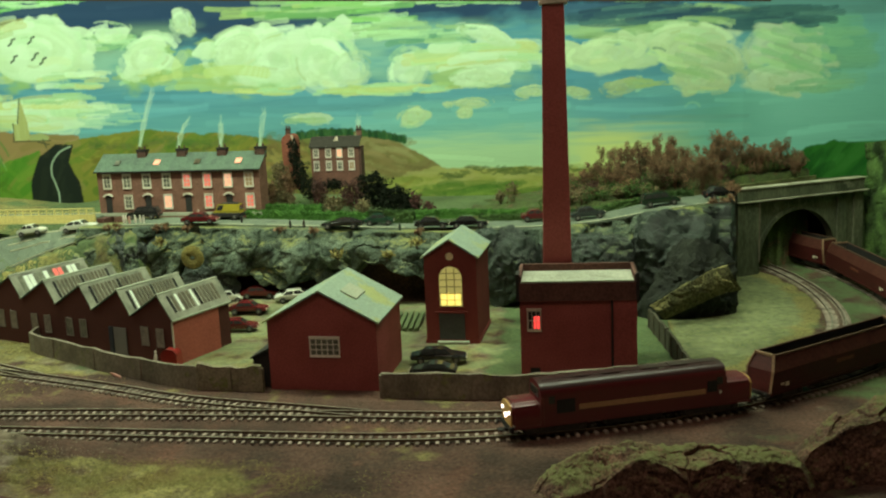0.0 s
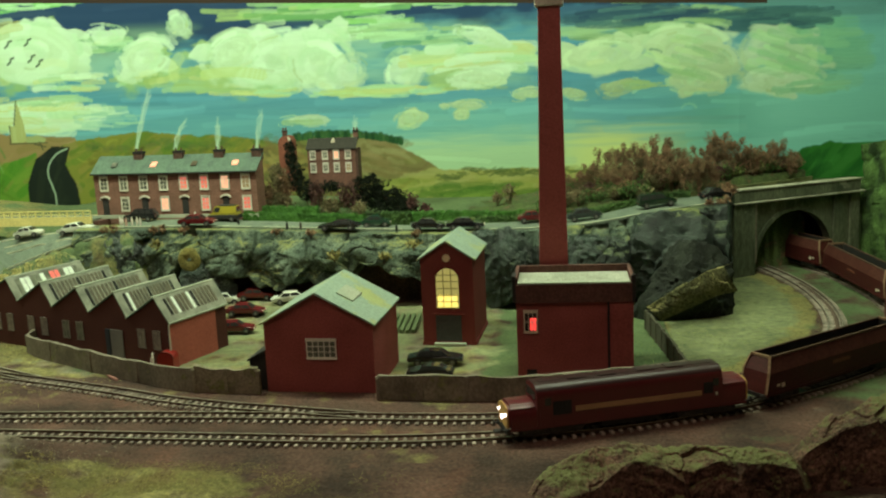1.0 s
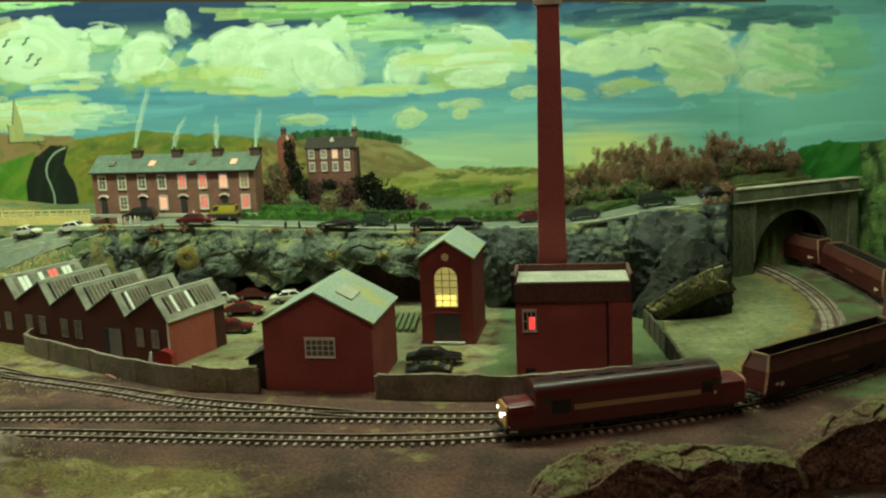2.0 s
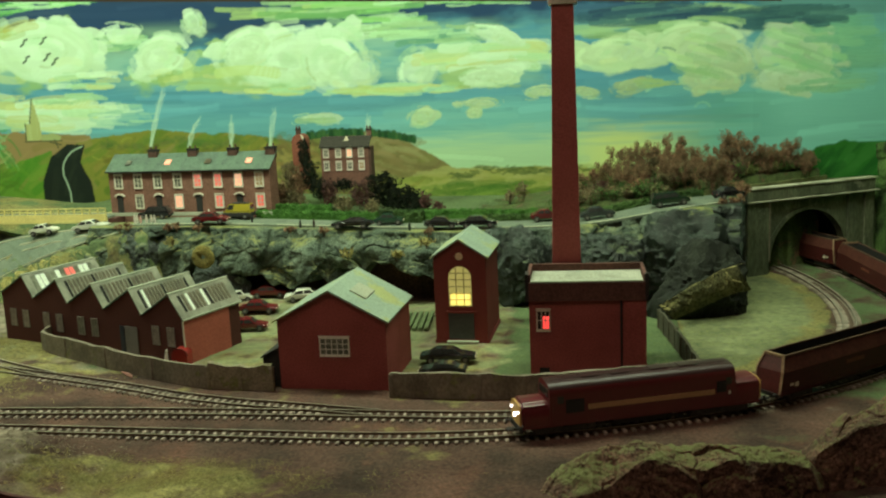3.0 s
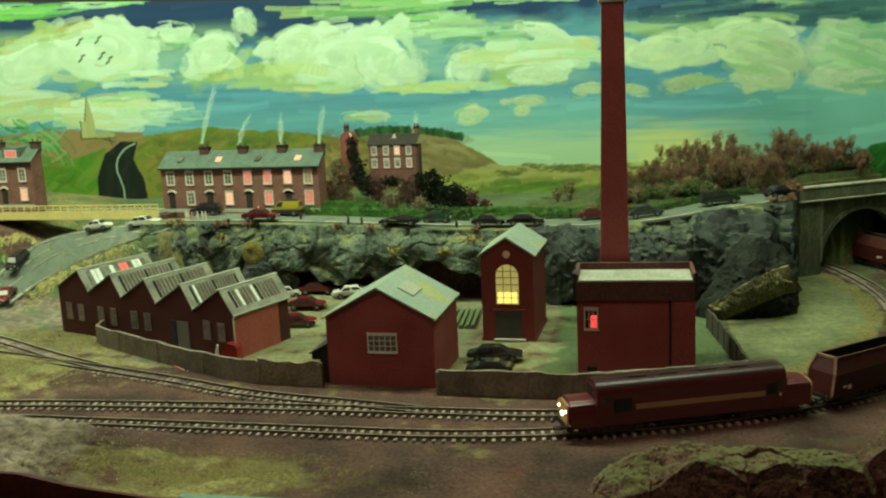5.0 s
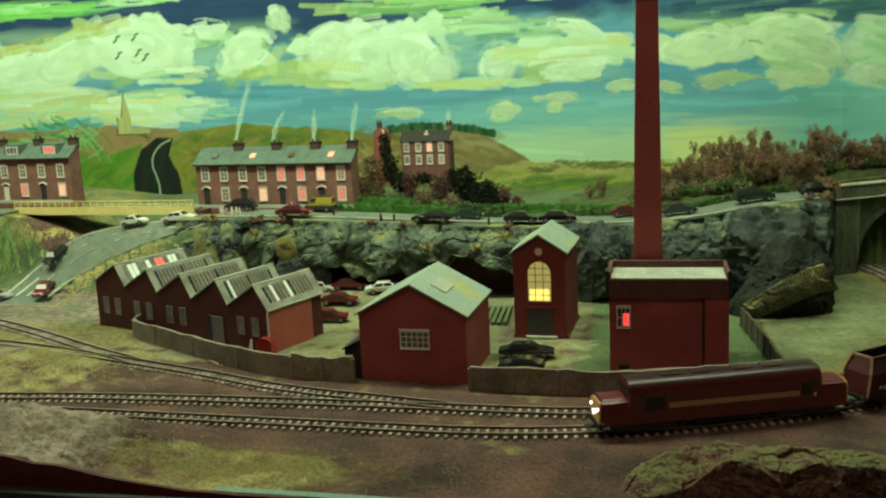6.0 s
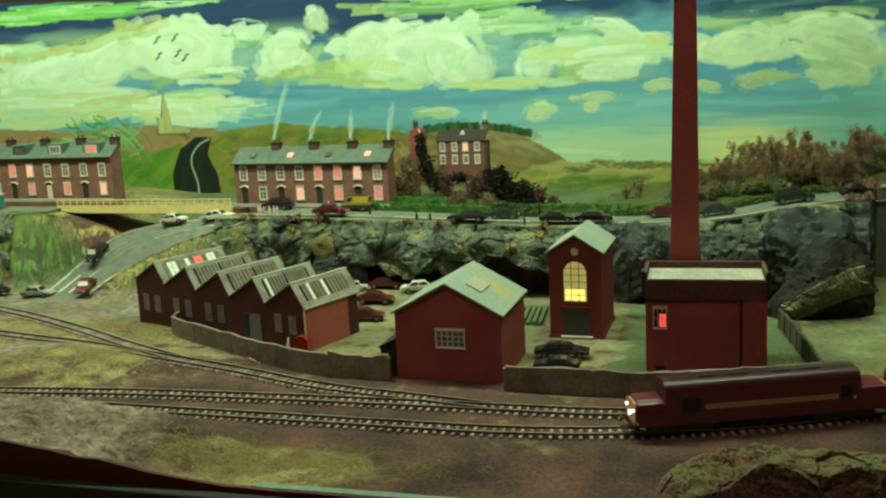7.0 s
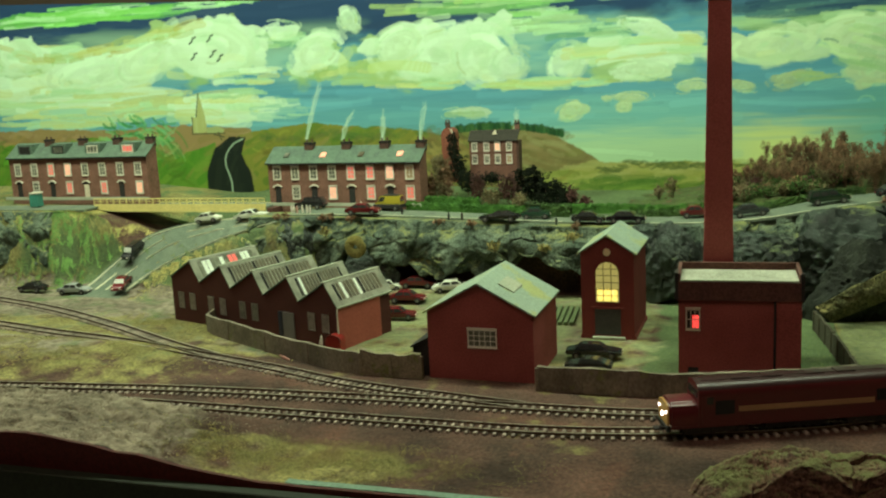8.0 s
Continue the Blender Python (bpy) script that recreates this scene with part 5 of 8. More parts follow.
# sawtooth weaving shed
shed = thing("sawtooth_shed", pose(-0.8300, 1.1925, -0.003, 0, 0, -20.1), "long dark red factory shed with five sawtooth glazed roofs", "factory shed")
L_, N_ = 0.341, 5
GREY_FRAME = material("grey_frame", (0.24, 0.21, 0.18), 0.7)
bay = L_ / N_
for i in range(N_):
    a = i * bay
    D = (0.122, 0.113, 0.111, 0.104, 0.103)[i]
    z0, pk = 0.0655 - 0.0022 * i, 0.0925 - 0.0016 * i
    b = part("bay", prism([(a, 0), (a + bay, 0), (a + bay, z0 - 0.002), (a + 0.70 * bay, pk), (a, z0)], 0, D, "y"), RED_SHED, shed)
    part("bay_roof", prism([(a - 0.001, z0 + 0.0003), (a + 0.70 * bay, pk + 0.0003), (a + 0.70 * bay, pk + 0.0017), (a - 0.001, z0 + 0.0017)], -0.002, D + 0.002, "y"), SLATE, b)
    p, q = Vector((a + 0.70 * bay, pk + 0.0016)), Vector((a + bay + (0.003 if i == N_ - 1 else -0.001), z0 - 0.0015))
    nrm = Vector((p.y - q.y, q.x - p.x)).normalized() * 0.0014
    light = part("roof_light", prism([(p.x, p.y), (q.x, q.y), (q.x + nrm.x, q.y + nrm.y), (p.x + nrm.x, p.y + nrm.y)], -0.0025, D + 0.002, "y"), SHED_FRAME, b, "grey sloping roof light")
    part("ridge_cap", prism([(p.x - 0.0016, p.y - 0.0004), (p.x + 0.0022, p.y - 0.0006), (p.x + 0.0022, p.y + 0.0014), (p.x - 0.0016, p.y + 0.0014)], -0.003, D + 0.0025, "y"), COPING, light, "pale ridge capping")
    part("eave_trim", prism([(q.x - 0.0012, q.y + 0.0004), (q.x + 0.0012, q.y + 0.0004), (q.x + 0.0016, q.y + 0.0026), (q.x - 0.0008, q.y + 0.0026)], -0.003, D + 0.0025, "y"), COPING, light, "pale trim along the lower edge")
    n_panes = (13, 15, 14, 15, 13)[i]
    for j in range(n_panes):
        y0 = 0.009 + (D - 0.017) * j / n_panes
        y1 = y0 + (D - 0.017) / n_panes * (0.84 if i == 0 else 0.60)
        s0, s1 = p + (q - p) * 0.15 + nrm * 1.02, p + (q - p) * (0.84 if i != 4 else 0.74) + nrm * 1.02
        # glowing panes stand in for white and red glints on the roof glazing
        lit = (i == 0 and j in (1, 2, 5, 10, 11)) or (i == 4 and j in (2, 6)) or (i == 3 and j == 1)
        red = i == 0 and j in (7, 8)
        pane_mat = GLINT_WHITE if lit else LIT_GLINT_RED if red else ACETATE if i == 0 or (i * 7 + j * 5) % 5 == 0 else GREY_GLASS if (i * 7 + j * 5) % 7 else DARK_GLASS
        part("pane", prism([(s0.x, s0.y), (s1.x, s1.y), (s1.x + nrm.x * 0.3, s1.y + nrm.y * 0.3), (s0.x + nrm.x * 0.3, s0.y + nrm.y * 0.3)], y0, y1, "y"), pane_mat, light)
    if i != 3:
        for u in (0.30, 0.68):
            window(shed, a + bay * u, 0.0215, 0.0108, 0.0225, DUSTY if i != 2 else ACETATE, GREY_FRAME, 2, 2, sill=False)
    else:
        part("loading_door", boxed(a + 0.034, a + 0.056, -0.0012, 0.0008, 0.002, 0.040), material("pale_loading_door", (0.17, 0.16, 0.15), 0.7), shed, "tall pale grey loading door")
        part("door_leaf", boxed(a + 0.0255, a + 0.0332, -0.0016, 0.0008, 0.002, 0.040), material("blue_black_door", (0.03, 0.035, 0.05), 0.6), shed)
# the end wall is a lighter, more orange red than the bay fronts
part("end_wall", boxed(L_ + 0.0002, L_ + 0.0018, -0.001, D - 0.022, 0, 0.0545), RED_SIDE, shed, "orange red end wall, lighter than the shed front")
part("corner_trim", boxed(L_ + 0.0004, L_ + 0.0024, -0.0022, -0.0010, 0, 0.0545), WHITE, shed)


# ---- yard walls ----
def wall_run(knots, h, thick=0.004, label="low weathered grey concrete yard wall", post_every=0.045, mat=None):
    """A low wall of panels between posts, sagging a little."""
    way = smooth_way([(x, y, 0) for x, y in knots], 0.01) if len(knots) > 2 else straight((*knots[0], 0), (*knots[1], 0), 0.01) + [Vector((*knots[1], 0))]
    t = thing("yard_wall", pose(0, 0, -0.003), label, "wall", "yard walls")
    total = length(way)
    n = max(1, round(total / post_every))
    for i in range(n):
        seg = [along(way, total * (i + j / 4) / n)[0] for j in range(5)]
        bm = sweep(seg, -thick / 2, thick / 2, 0.0, h)
        for v in bm.verts:
            if v.co.z > h * 0.5:
                v.co.z += (0.0035 if mat is not WALL_PALE else 0.008) * noise.noise(Vector((v.co.x * 45, v.co.y * 45, 3)))
            v.co.y += 0.001 * noise.noise(Vector((v.co.x * 90, v.co.z * 90, 6)))
        part("panel", bm, mat or CONCRETE, t)
    for i in range(n + 1):
        p, a = along(way, total * i / n)
        part("post", boxed(-0.0022, 0.0022, -0.0028, 0.0028, 0, h * random.uniform(0.94, 1.02), 0.0004), mat or CONCRETE, t, at=pose(p.x, p.y, 0, 0, 0, math.degrees(a)))
    return t


WALL_PALE = material("pale_broken_concrete", (0.27, 0.24, 0.165), 0.9, 0.3, 350, 40, 0.5, colour2=(0.16, 0.145, 0.09), patch=(0.17, 0.19, 0.07), patch_size=50, patch_at=0.54)
wall_run([(-0.742, 1.160), (-0.740, 1.135), (-0.70, 1.110), (-0.6487, 1.0806), (-0.56, 1.035), (-0.484, 1.000), (-0.4444, 0.987)], 0.0265, label="low curved grey wall round the weaving shed", post_every=0.095)
wall_run([(-0.442, 0.986), (-0.366, 0.982)], 0.029, label="short broken mossy grey wall by the hut", mat=WALL_PALE)
wall_run([(-0.226, 0.966), (-0.132, 0.963), (-0.078, 0.967), (0.02, 0.988), (0.1016, 1.022)], 0.027, label="low stained grey wall before the boiler house")
wall_run([(0.1016, 1.024), (0.094, 1.10), (0.073, 1.245)], 0.026, label="dark slatted fence beside the field", post_every=0.03, thick=0.003, mat=OLD_WOOD)


# ---- rock face ----
def rock_mesh(nx, nz, place, seed, rough=0.014, chunk=26, split=1.0, facet=1.0):
    """A slab of carved rock: broad tilted faces split by clefts, smaller faces on them, then fine breakage."""
    bm = bmesh.new()
    grid = []
    for j in range(nz + 1):
        row = []
        for i in range(nx + 1):
            p, out = place(i / nx, j / nz)
            q = p * chunk + Vector((seed * 7.3, seed * 3.1, seed))
            q += 0.25 * Vector((fbm(q.x, q.y, q.z, 2), 0, fbm(q.z, q.x, q.y, 2)))
            d = -0.35
            for k, tilt, cleft, lift in ((1.0, 1.4, 0.34, 0.9), (2.3, 0.45, 0.12, 0.25)):
                w = q * k
                (d0, d1, _, _), pts = noise.voronoi(w)
                face = noise.cell_vector(pts[0] * 3.7) - Vector((0.5, 0.5, 0.5))
                d += min(1.0, (d1 - d0) * 3.0) * cleft * split + facet * (tilt * face.dot(w - pts[0]) + lift * face.x)
            d += 0.07 * noise.ridged_multi_fractal(q * 3.1, 1.0, 2.0, 4, 1.0, 2.0) + 0.20 * fbm(q.x * 5, q.y * 5, q.z * 5, 5) + (1 - facet) * (0.9 * fbm(q.x * 1.7, q.y * 1.7, q.z * 1.7, 5) - 0.22 * max(0.0, 1 - abs(fbm(q.x * 1.3 + 9, q.y * 1.3, q.z * 1.3, 4)) / 0.10))
            row.append(bm.verts.new(p + out * d * rough))
        grid.append(row)
    for r, s in zip(grid, grid[1:]):
        for i in range(nx):
            bm.faces.new((r[i], r[i + 1], s[i + 1], s[i]))
    return bm


def rock_material(name, base, dark, moss, amount, speck=(0.20, 0.22, 0.18), tilt=0.33, clump=17, fade=0.14):
    """Grey rock with moss where the faces look up."""
    m = material(name, base, 0.85, 0.65, 420, 30, 1.0, colour2=dark, patch=speck, patch_size=48, patch_at=0.60)
    n, l = m.node_tree.nodes, m.node_tree.links
    bsdf = n["Principled BSDF"]
    src = bsdf.inputs["Base Color"].links[0].from_socket
    geo, sp, no, tc = n.new("ShaderNodeNewGeometry"), n.new("ShaderNodeSeparateXYZ"), n.new("ShaderNodeTexNoise"), n.new("ShaderNodeTexCoord")
    no.inputs["Scale"].default_value, no.inputs["Detail"].default_value = clump, 9
    l.new(tc.outputs["Object"], no.inputs["Vector"])
    l.new(geo.outputs["True Normal"], sp.inputs[0])
    ad = n.new("ShaderNodeMath")
    ad.operation = "MULTIPLY_ADD"
    ad.inputs[1].default_value = tilt
    l.new(sp.outputs["Z"], ad.inputs[0]), l.new(no.outputs[0], ad.inputs[2])
    mr = n.new("ShaderNodeMapRange")
    mr.inputs[1].default_value, mr.inputs[2].default_value = 0.78 - amount, 0.78 - amount + fade
    l.new(ad.outputs[0], mr.inputs[0])
    mx = n.new("ShaderNodeMix")
    mx.data_type = "RGBA"
    mx.inputs[7].default_value = (*moss, 1)
    l.new(mr.outputs[0], mx.inputs[0]), l.new(src, mx.inputs[6])
    l.new(mx.outputs[2], bsdf.inputs["Base Color"])
    pits, relief = n.new("ShaderNodeTexNoise"), n.new("ShaderNodeBump")
    pits.inputs["Scale"].default_value, pits.inputs["Detail"].default_value, pits.inputs["Roughness"].default_value = 95, 10, 0.7
    relief.inputs["Strength"].default_value, relief.inputs["Distance"].default_value = 1.0, 0.0045
    l.new(tc.outputs["Object"], pits.inputs["Vector"]), l.new(pits.outputs[0], relief.inputs["Height"])
    l.new(bsdf.inputs["Normal"].links[0].from_socket, relief.inputs["Normal"])
    l.new(relief.outputs[0], bsdf.inputs["Normal"])
    return m


ROCK_MOSS = rock_material("mossy_slate_rock", (0.135, 0.178, 0.125), (0.040, 0.060, 0.043), (0.215, 0.235, 0.085), 0.06, (0.19, 0.225, 0.15))
ROCK_GREY = rock_material("grey_slate_rock", (0.040, 0.060, 0.045), (0.009, 0.014, 0.011), (0.085, 0.115, 0.045), 0.0, (0.095, 0.130, 0.095))
ROCK_FRONT = rock_material("mossy_brown_rock", (0.200, 0.108, 0.075), (0.085, 0.048, 0.034), (0.160, 0.170, 0.064), 0.03, (0.235, 0.145, 0.095), 0.52, 42, 0.28)


ROCK_GREY.node_tree.nodes["Principled BSDF"].inputs["Roughness"].default_value = 0.42
ROCK_GREY.node_tree.nodes["Principled BSDF"].inputs["Specular IOR Level"].default_value = 0.5


def cliff_piece(x0, x1, under, seed, label, back=0.0, mat=None):
    """One casting of the rock face: dark hollows at the foot, a bulging lip, then a slope rolling back to a mossy verge."""
    def place(u, v):
        x = x0 - 0.006 + (x1 - x0 + 0.012) * u
        top = lerp_table(x, UPPER) + 0.0005
        lip = 0.13 + under * max(0.0, 0.15 + 0.26 * noise.noise(Vector((x * 15, 1.3, 0))) + 0.12 * noise.noise(Vector((x * 47, 2.7, 0))))
        roll = ramp01(0.60, 0.86, v)
        y = 1.372 + back + 0.010 * (1 - under) + 0.010 * noise.noise(Vector((x * 19, v * 3, 2))) + 0.020 * roll + 0.050 * ramp01(0.84, 1.0, v)
        y += (0.074 * under + 0.01) * ramp01(lip + 0.07, lip - 0.05, v)
        return Vector((x, y, -0.008 + (top + 0.008) * min(1.0, v / 0.86) ** 0.9)), Vector((0, -1, 0.25)).normalized() * (1 - 0.85 * ramp01(0.80, 0.92, v))
    ob = part("cliff", rock_mesh(int((x1 - x0) / 0.0022), 70, place, seed, 0.015, 15), mat or ROCK_MOSS)
    return tagged(ob, label, "cliff", "rock castings below the road")


for i, (a, b, g) in enumerate(((-0.80, -0.70, 0.8), (-0.70, -0.585, 1.0), (-0.585, -0.47, 1.0), (-0.47, -0.35, 1.1), (-0.35, -0.23, 1.1), (-0.23, -0.10, 1.0), (-0.10, 0.035, 0.7), (0.035, 0.15, 0.4), (0.15, 0.192, 0.2))):
    cliff_piece(a, b, g, 1 + i * 1.7, "grey green carved slate rock face with mossy ledges", 0.0, ROCK_GREY if a > 0.1 else None)
for i, (a, b, g) in enumerate(((-1.56, -1.42, 0.45), (-1.42, -1.30, 0.5), (-1.30, -1.225, 0.35))):
    cliff_piece(a, b, g, 31 + i * 1.3, "grey green rock face with dark hollows in the embankment", 0.016)
bm = rock_mesh(24, 50, lambda u, v: (Vector((0.190 + 0.032 * u, 1.352 + 0.20 * u, -0.008 + 0.148 * v)), Vector((1, -0.2, 0)).normalized()), 44.0, 0.006, 18)
tagged(part("cliff", bm, ROCK_GREY), "narrow rock return beside the tunnel portal", "cliff", "rock castings below the road")


def broken_block(rx, ry, rz, seed, rough=0.3):
    """A block broken along a score of planes, with chipped edges and a pitted skin."""
    r = random.Random(int(seed * 100))
    planes = []
    for _ in range(17):
        u = Vector((r.gauss(0, 1), r.gauss(0, 1), r.gauss(0, 0.8))).normalized()
        planes.append((u, r.uniform(0.70, 1.0)))
    bm = bmesh.new()
    bmesh.ops.create_icosphere(bm, subdivisions=5, radius=1.0)
    for v in bm.verts:
        p = v.co.copy()
        w = p + 0.06 * Vector((fbm(p.x * 2 + seed, p.y * 2, p.z * 2, 3), fbm(p.y * 2, p.z * 2 + seed, p.x * 2, 3), fbm(p.z * 2, p.x * 2, p.y * 2 + seed, 3)))
        k = min(min(1.15, d / max(0.05, u.dot(w))) for u, d in planes)
        k += rough * (0.18 * fbm(p.x * 5 + seed, p.y * 5, p.z * 5, 4) + 0.16 * noise.ridged_multi_fractal(p * 7 + Vector((seed, 0, 0)), 1.0, 2.0, 3, 1.0, 2.0) - 0.1)
        q = w * 2.6 + Vector((seed, seed * 0.7, 0))
        (d0, d1, _, _), pts = noise.voronoi(q)
        face = noise.cell_vector(pts[0] * 3.7) - Vector((0.5, 0.5, 0.5))
        k += rough * (0.34 * face.dot(q - pts[0]) - 0.16 * max(0.0, 1 - (d1 - d0) * 5))
        v.co = Vector((p.x * rx, p.y * ry, p.z * rz)) * k
    return bm


def boulder(name, x, y, z, rx, ry, rz, seed, mat, label, rot=0.0, rough=0.3):
    ob = rounded(part(name, broken_block(rx, ry, rz, seed, rough), mat), 26 if mat is ROCK_GREY else 32)
    ob.matrix_basis = pose(x, y, z, 0, 0, rot)
    return tagged(ob, label, "rock", "rocks")


for x, y, z, rx, ry, rz, seed, lab in ((0.114, 1.388, 0.052, 0.084, 0.050, 0.070, 3.1, "huge dark speckled boulder beside the boiler house"), (0.012, 1.382, 0.062, 0.048, 0.040, 0.050, 5.9, "angular grey boulder behind the chimney"), (-0.040, 1.375, 0.040, 0.050, 0.034, 0.050, 8.3, "dark boulder behind the boiler house"),
                                     (-0.112, 1.375, 0.048, 0.046, 0.036, 0.058, 4.7, "grey faceted boulder beside the engine house"), (-0.150, 1.388, 0.070, 0.040, 0.030, 0.034, 2.2, "grey rock ledge behind the engine house"), (-0.585, 1.385, 0.034, 0.040, 0.026, 0.036, 6.4, "round dark boulder at the cliff foot"),
                                     (-0.715, 1.385, 0.075, 0.036, 0.024, 0.040, 3.9, "grey boulder at the end of the rock face")):
    boulder("boulder", x, y, z, rx, ry, rz, seed, ROCK_GREY, lab, 0, 0.32)


def front_rock(crest, edge, y0, seed):
    """A casting at the layout's near edge: a mossy shelf between crest and edge, then a steep broken face."""
    xa, xb = crest[0][0], crest[-1][0]

    def place(u, v):
        x = xa + (xb - xa) * u
        zc, ze = lerp_table(x, crest), lerp_table(x, edge)
        y = y0 + 0.008 * noise.noise(Vector((x * 28, seed, 0)))
        if v > 0.80:
            w = (v - 0.80) / 0.20
            return Vector((x, y + 0.045 * w, zc - (zc + 0.020) * w ** 1.6)), Vector((0, 0.4, 0.9))
        if v > 0.46:
            w = (0.80 - v) / 0.34
            return Vector((x, y - 0.028 * w, zc + (ze - zc) * w + 0.0015 * math.sin(math.pi * w))), Vector((0, -0.25, 0.95))
        w = (0.46 - v) / 0.46
        return Vector((x, y - 0.028 - 0.011 * w, ze - (ze + 0.075) * w)), Vector((0, -0.97, 0.2))
    ob = part("mossy_rock", rock_mesh(int((xb - xa) / 0.0011), 120, place, seed, 0.0064, 30, 0.40, 0.50), ROCK_FRONT)
    return tagged(ob, "brown broken rock with a green mossy top", "rock", "rocks")


front_rock([(-0.060, -0.020), (-0.050, -0.007), (-0.036, 0.009), (-0.016, 0.020), (0.004, 0.030), (0.027, 0.034), (0.039, 0.032), (0.054, 0.029), (0.075, 0.018), (0.092, -0.030)],
           [(-0.055, -0.012), (-0.024, -0.003), (-0.002, 0.003), (0.011, 0.011), (0.022, 0.021), (0.032, 0.028), (0.042, 0.029), (0.057, 0.024), (0.072, 0.014), (0.090, -0.040)], 0.762, 11.4)
front_rock([(0.040, 0.018), (0.054, 0.026), (0.072, 0.026), (0.101, 0.028), (0.138, 0.029), (0.159, 0.025), (0.173, 0.016), (0.188, -0.030)],
           [(0.042, 0.022), (0.060, 0.021), (0.080, 0.018), (0.097, 0.026), (0.116, 0.028), (0.137, 0.027), (0.160, 0.021), (0.184, -0.040)], 0.770, 14.9)
front_rock([(0.142, -0.020), (0.155, 0.009), (0.172, 0.027), (0.188, 0.040), (0.210, 0.055), (0.232, 0.067), (0.264, 0.082), (0.340, 0.100)],
           [(0.145, -0.010), (0.162, 0.018), (0.171, 0.028), (0.182, 0.036), (0.198, 0.045), (0.225, 0.056), (0.256, 0.069), (0.340, 0.088)], 0.790, 18.2)
# tyre-like ring and mossy slab shelter
bm = bmesh.new()
for i in range(20):
    for j in range(8):
        a, b = 2 * math.pi * i / 20, 2 * math.pi * j / 8
        bm.verts.new(((0.0105 + 0.0078 * math.cos(b)) * math.cos(a), 0.0045 * math.sin(b), (0.0105 + 0.0078 * math.cos(b)) * math.sin(a)))
bm.verts.ensure_lookup_table()
for i in range(20):
    for j in range(8):
        bm.faces.new([bm.verts[k] for k in (i * 8 + j, ((i + 1) % 20) * 8 + j, ((i + 1) % 20) * 8 + (j + 1) % 8, i * 8 + (j + 1) % 8)])
bmesh.ops.recalc_face_normals(bm, faces=bm.faces)
for v in bm.verts:
    v.co += Vector((1, 1, 1)) * 0.0012 * noise.noise(v.co * 160)
ring = part("moss_ring", bm, MOSS)
ring.matrix_basis = pose(-0.600, 1.357, 0.078)
tagged(ring, "yellow mossy ring of lichen on the rock face", "moss ring")
shelter = thing("rock_shelter", pose(0.125, 1.30, -0.003), "dark rock shelter with a leaning yellow mossy slab", "rock shelter")
SLAB_MOSS = rock_material("slab_moss", (0.135, 0.130, 0.055), (0.055, 0.060, 0.027), (0.36, 0.33, 0.13), 0.16, (0.15, 0.145, 0.062))
# the slab: a thick wedge with a narrow mossy top face, rising from its tip to a broad knob
for low_, high_, y_, nx_, nz_, sd in ((0.0, 1.0, -0.052, 90, 30, 21.0),):
    def leaning(u, v):
        tip, knob = Vector((-0.052, -0.052, 0.030)), Vector((0.050, -0.018, 0.082))
        top = tip.lerp(knob, u) + Vector((0, 0, -0.006 * ramp01(0.75, 1.0, u)))
        if v < 0.35:
            w = (0.35 - v) / 0.35
            return top + Vector((0.004 + 0.012 * u, 0.005 + 0.012 * u, 0.001)) * w, Vector((-0.2, -0.2, 0.95))
        w = (v - 0.35) / 0.65
        return top + Vector((0.020 * w, -0.004 * math.sin(w * 3.1) + 0.008 * w, -(0.022 + 0.014 * u) * w)), Vector((0.1, -0.98, 0.1))
    part("slab", rock_mesh(nx_, nz_, leaning, sd, 0.0024, 34), SLAB_MOSS, shelter, "yellow mossy leaning slab")
# rock body: the hollow's deep shade is put into its near-black colour
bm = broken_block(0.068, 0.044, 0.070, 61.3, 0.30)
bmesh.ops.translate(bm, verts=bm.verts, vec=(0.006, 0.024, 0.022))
rounded(part("rock_body", bm, material("shade_black_rock", (0.026, 0.032, 0.022), 0.9, 0.5, 400, 30, 0.9, colour2=(0.011, 0.013, 0.010)), shelter, "rock coloured near black for the hollow's shade"), 26)

# ---- tunnel ----
tunnel = thing("tunnel_portal", pose(0.222, 1.552, -0.003, 0, 0, 30), "weathered concrete tunnel portal with a dark arched mouth", "tunnel portal")
R_, C0, ZS, TW, TH = 0.0765, 0.127, 0.0205, 0.262, 0.1180
arch_pts = [(C0 + R_ * math.cos(a), ZS + R_ * math.sin(a)) for a in [math.pi * i / 22 for i in range(23)]]
part("face", prism([(0, 0), (C0 - R_, 0)] + arch_pts[::-1] + [(C0 + R_, 0), (TW, 0), (TW, TH), (0, TH)], 0, 0.014, "y"), CONCRETE_DARK, tunnel)
for s, w in ((0.002, 0.041), (0.2050, 0.020), (0.240, 0.020)):
    part("pilaster", boxed(s, s + w, -0.007 if s < 0.1 else -0.004, -0.0003, 0, TH - 0.0005, 0.0008), CONCRETE_DARK, tunnel)
part("corner_strip", boxed(0.0435, 0.0475, -0.0055, -0.0003, 0.02, TH - 0.0005, 0.0006), CONCRETE, tunnel, "pale streaked corner strip")
ring_o = [(C0 + (R_ + 0.007) * math.cos(a), ZS + (R_ + 0.007) * math.sin(a)) for a in [math.pi * i / 22 for i in range(23)]]
part("arch_ring", prism(ring_o + arch_pts[::-1], -0.002, 0.0, "y"), CONCRETE_DARK, tunnel)
part("parapet", boxed(0.0, TW - 0.006, -0.009, 0.006, TH + 0.0025, TH + 0.0205, 0.001), CONCRETE_DARK, tunnel)
part("string_course", boxed(0.0, TW + 0.002, -0.0115, 0.006, TH, TH + 0.0022, 0.0004), COPING_STONE, tunnel)
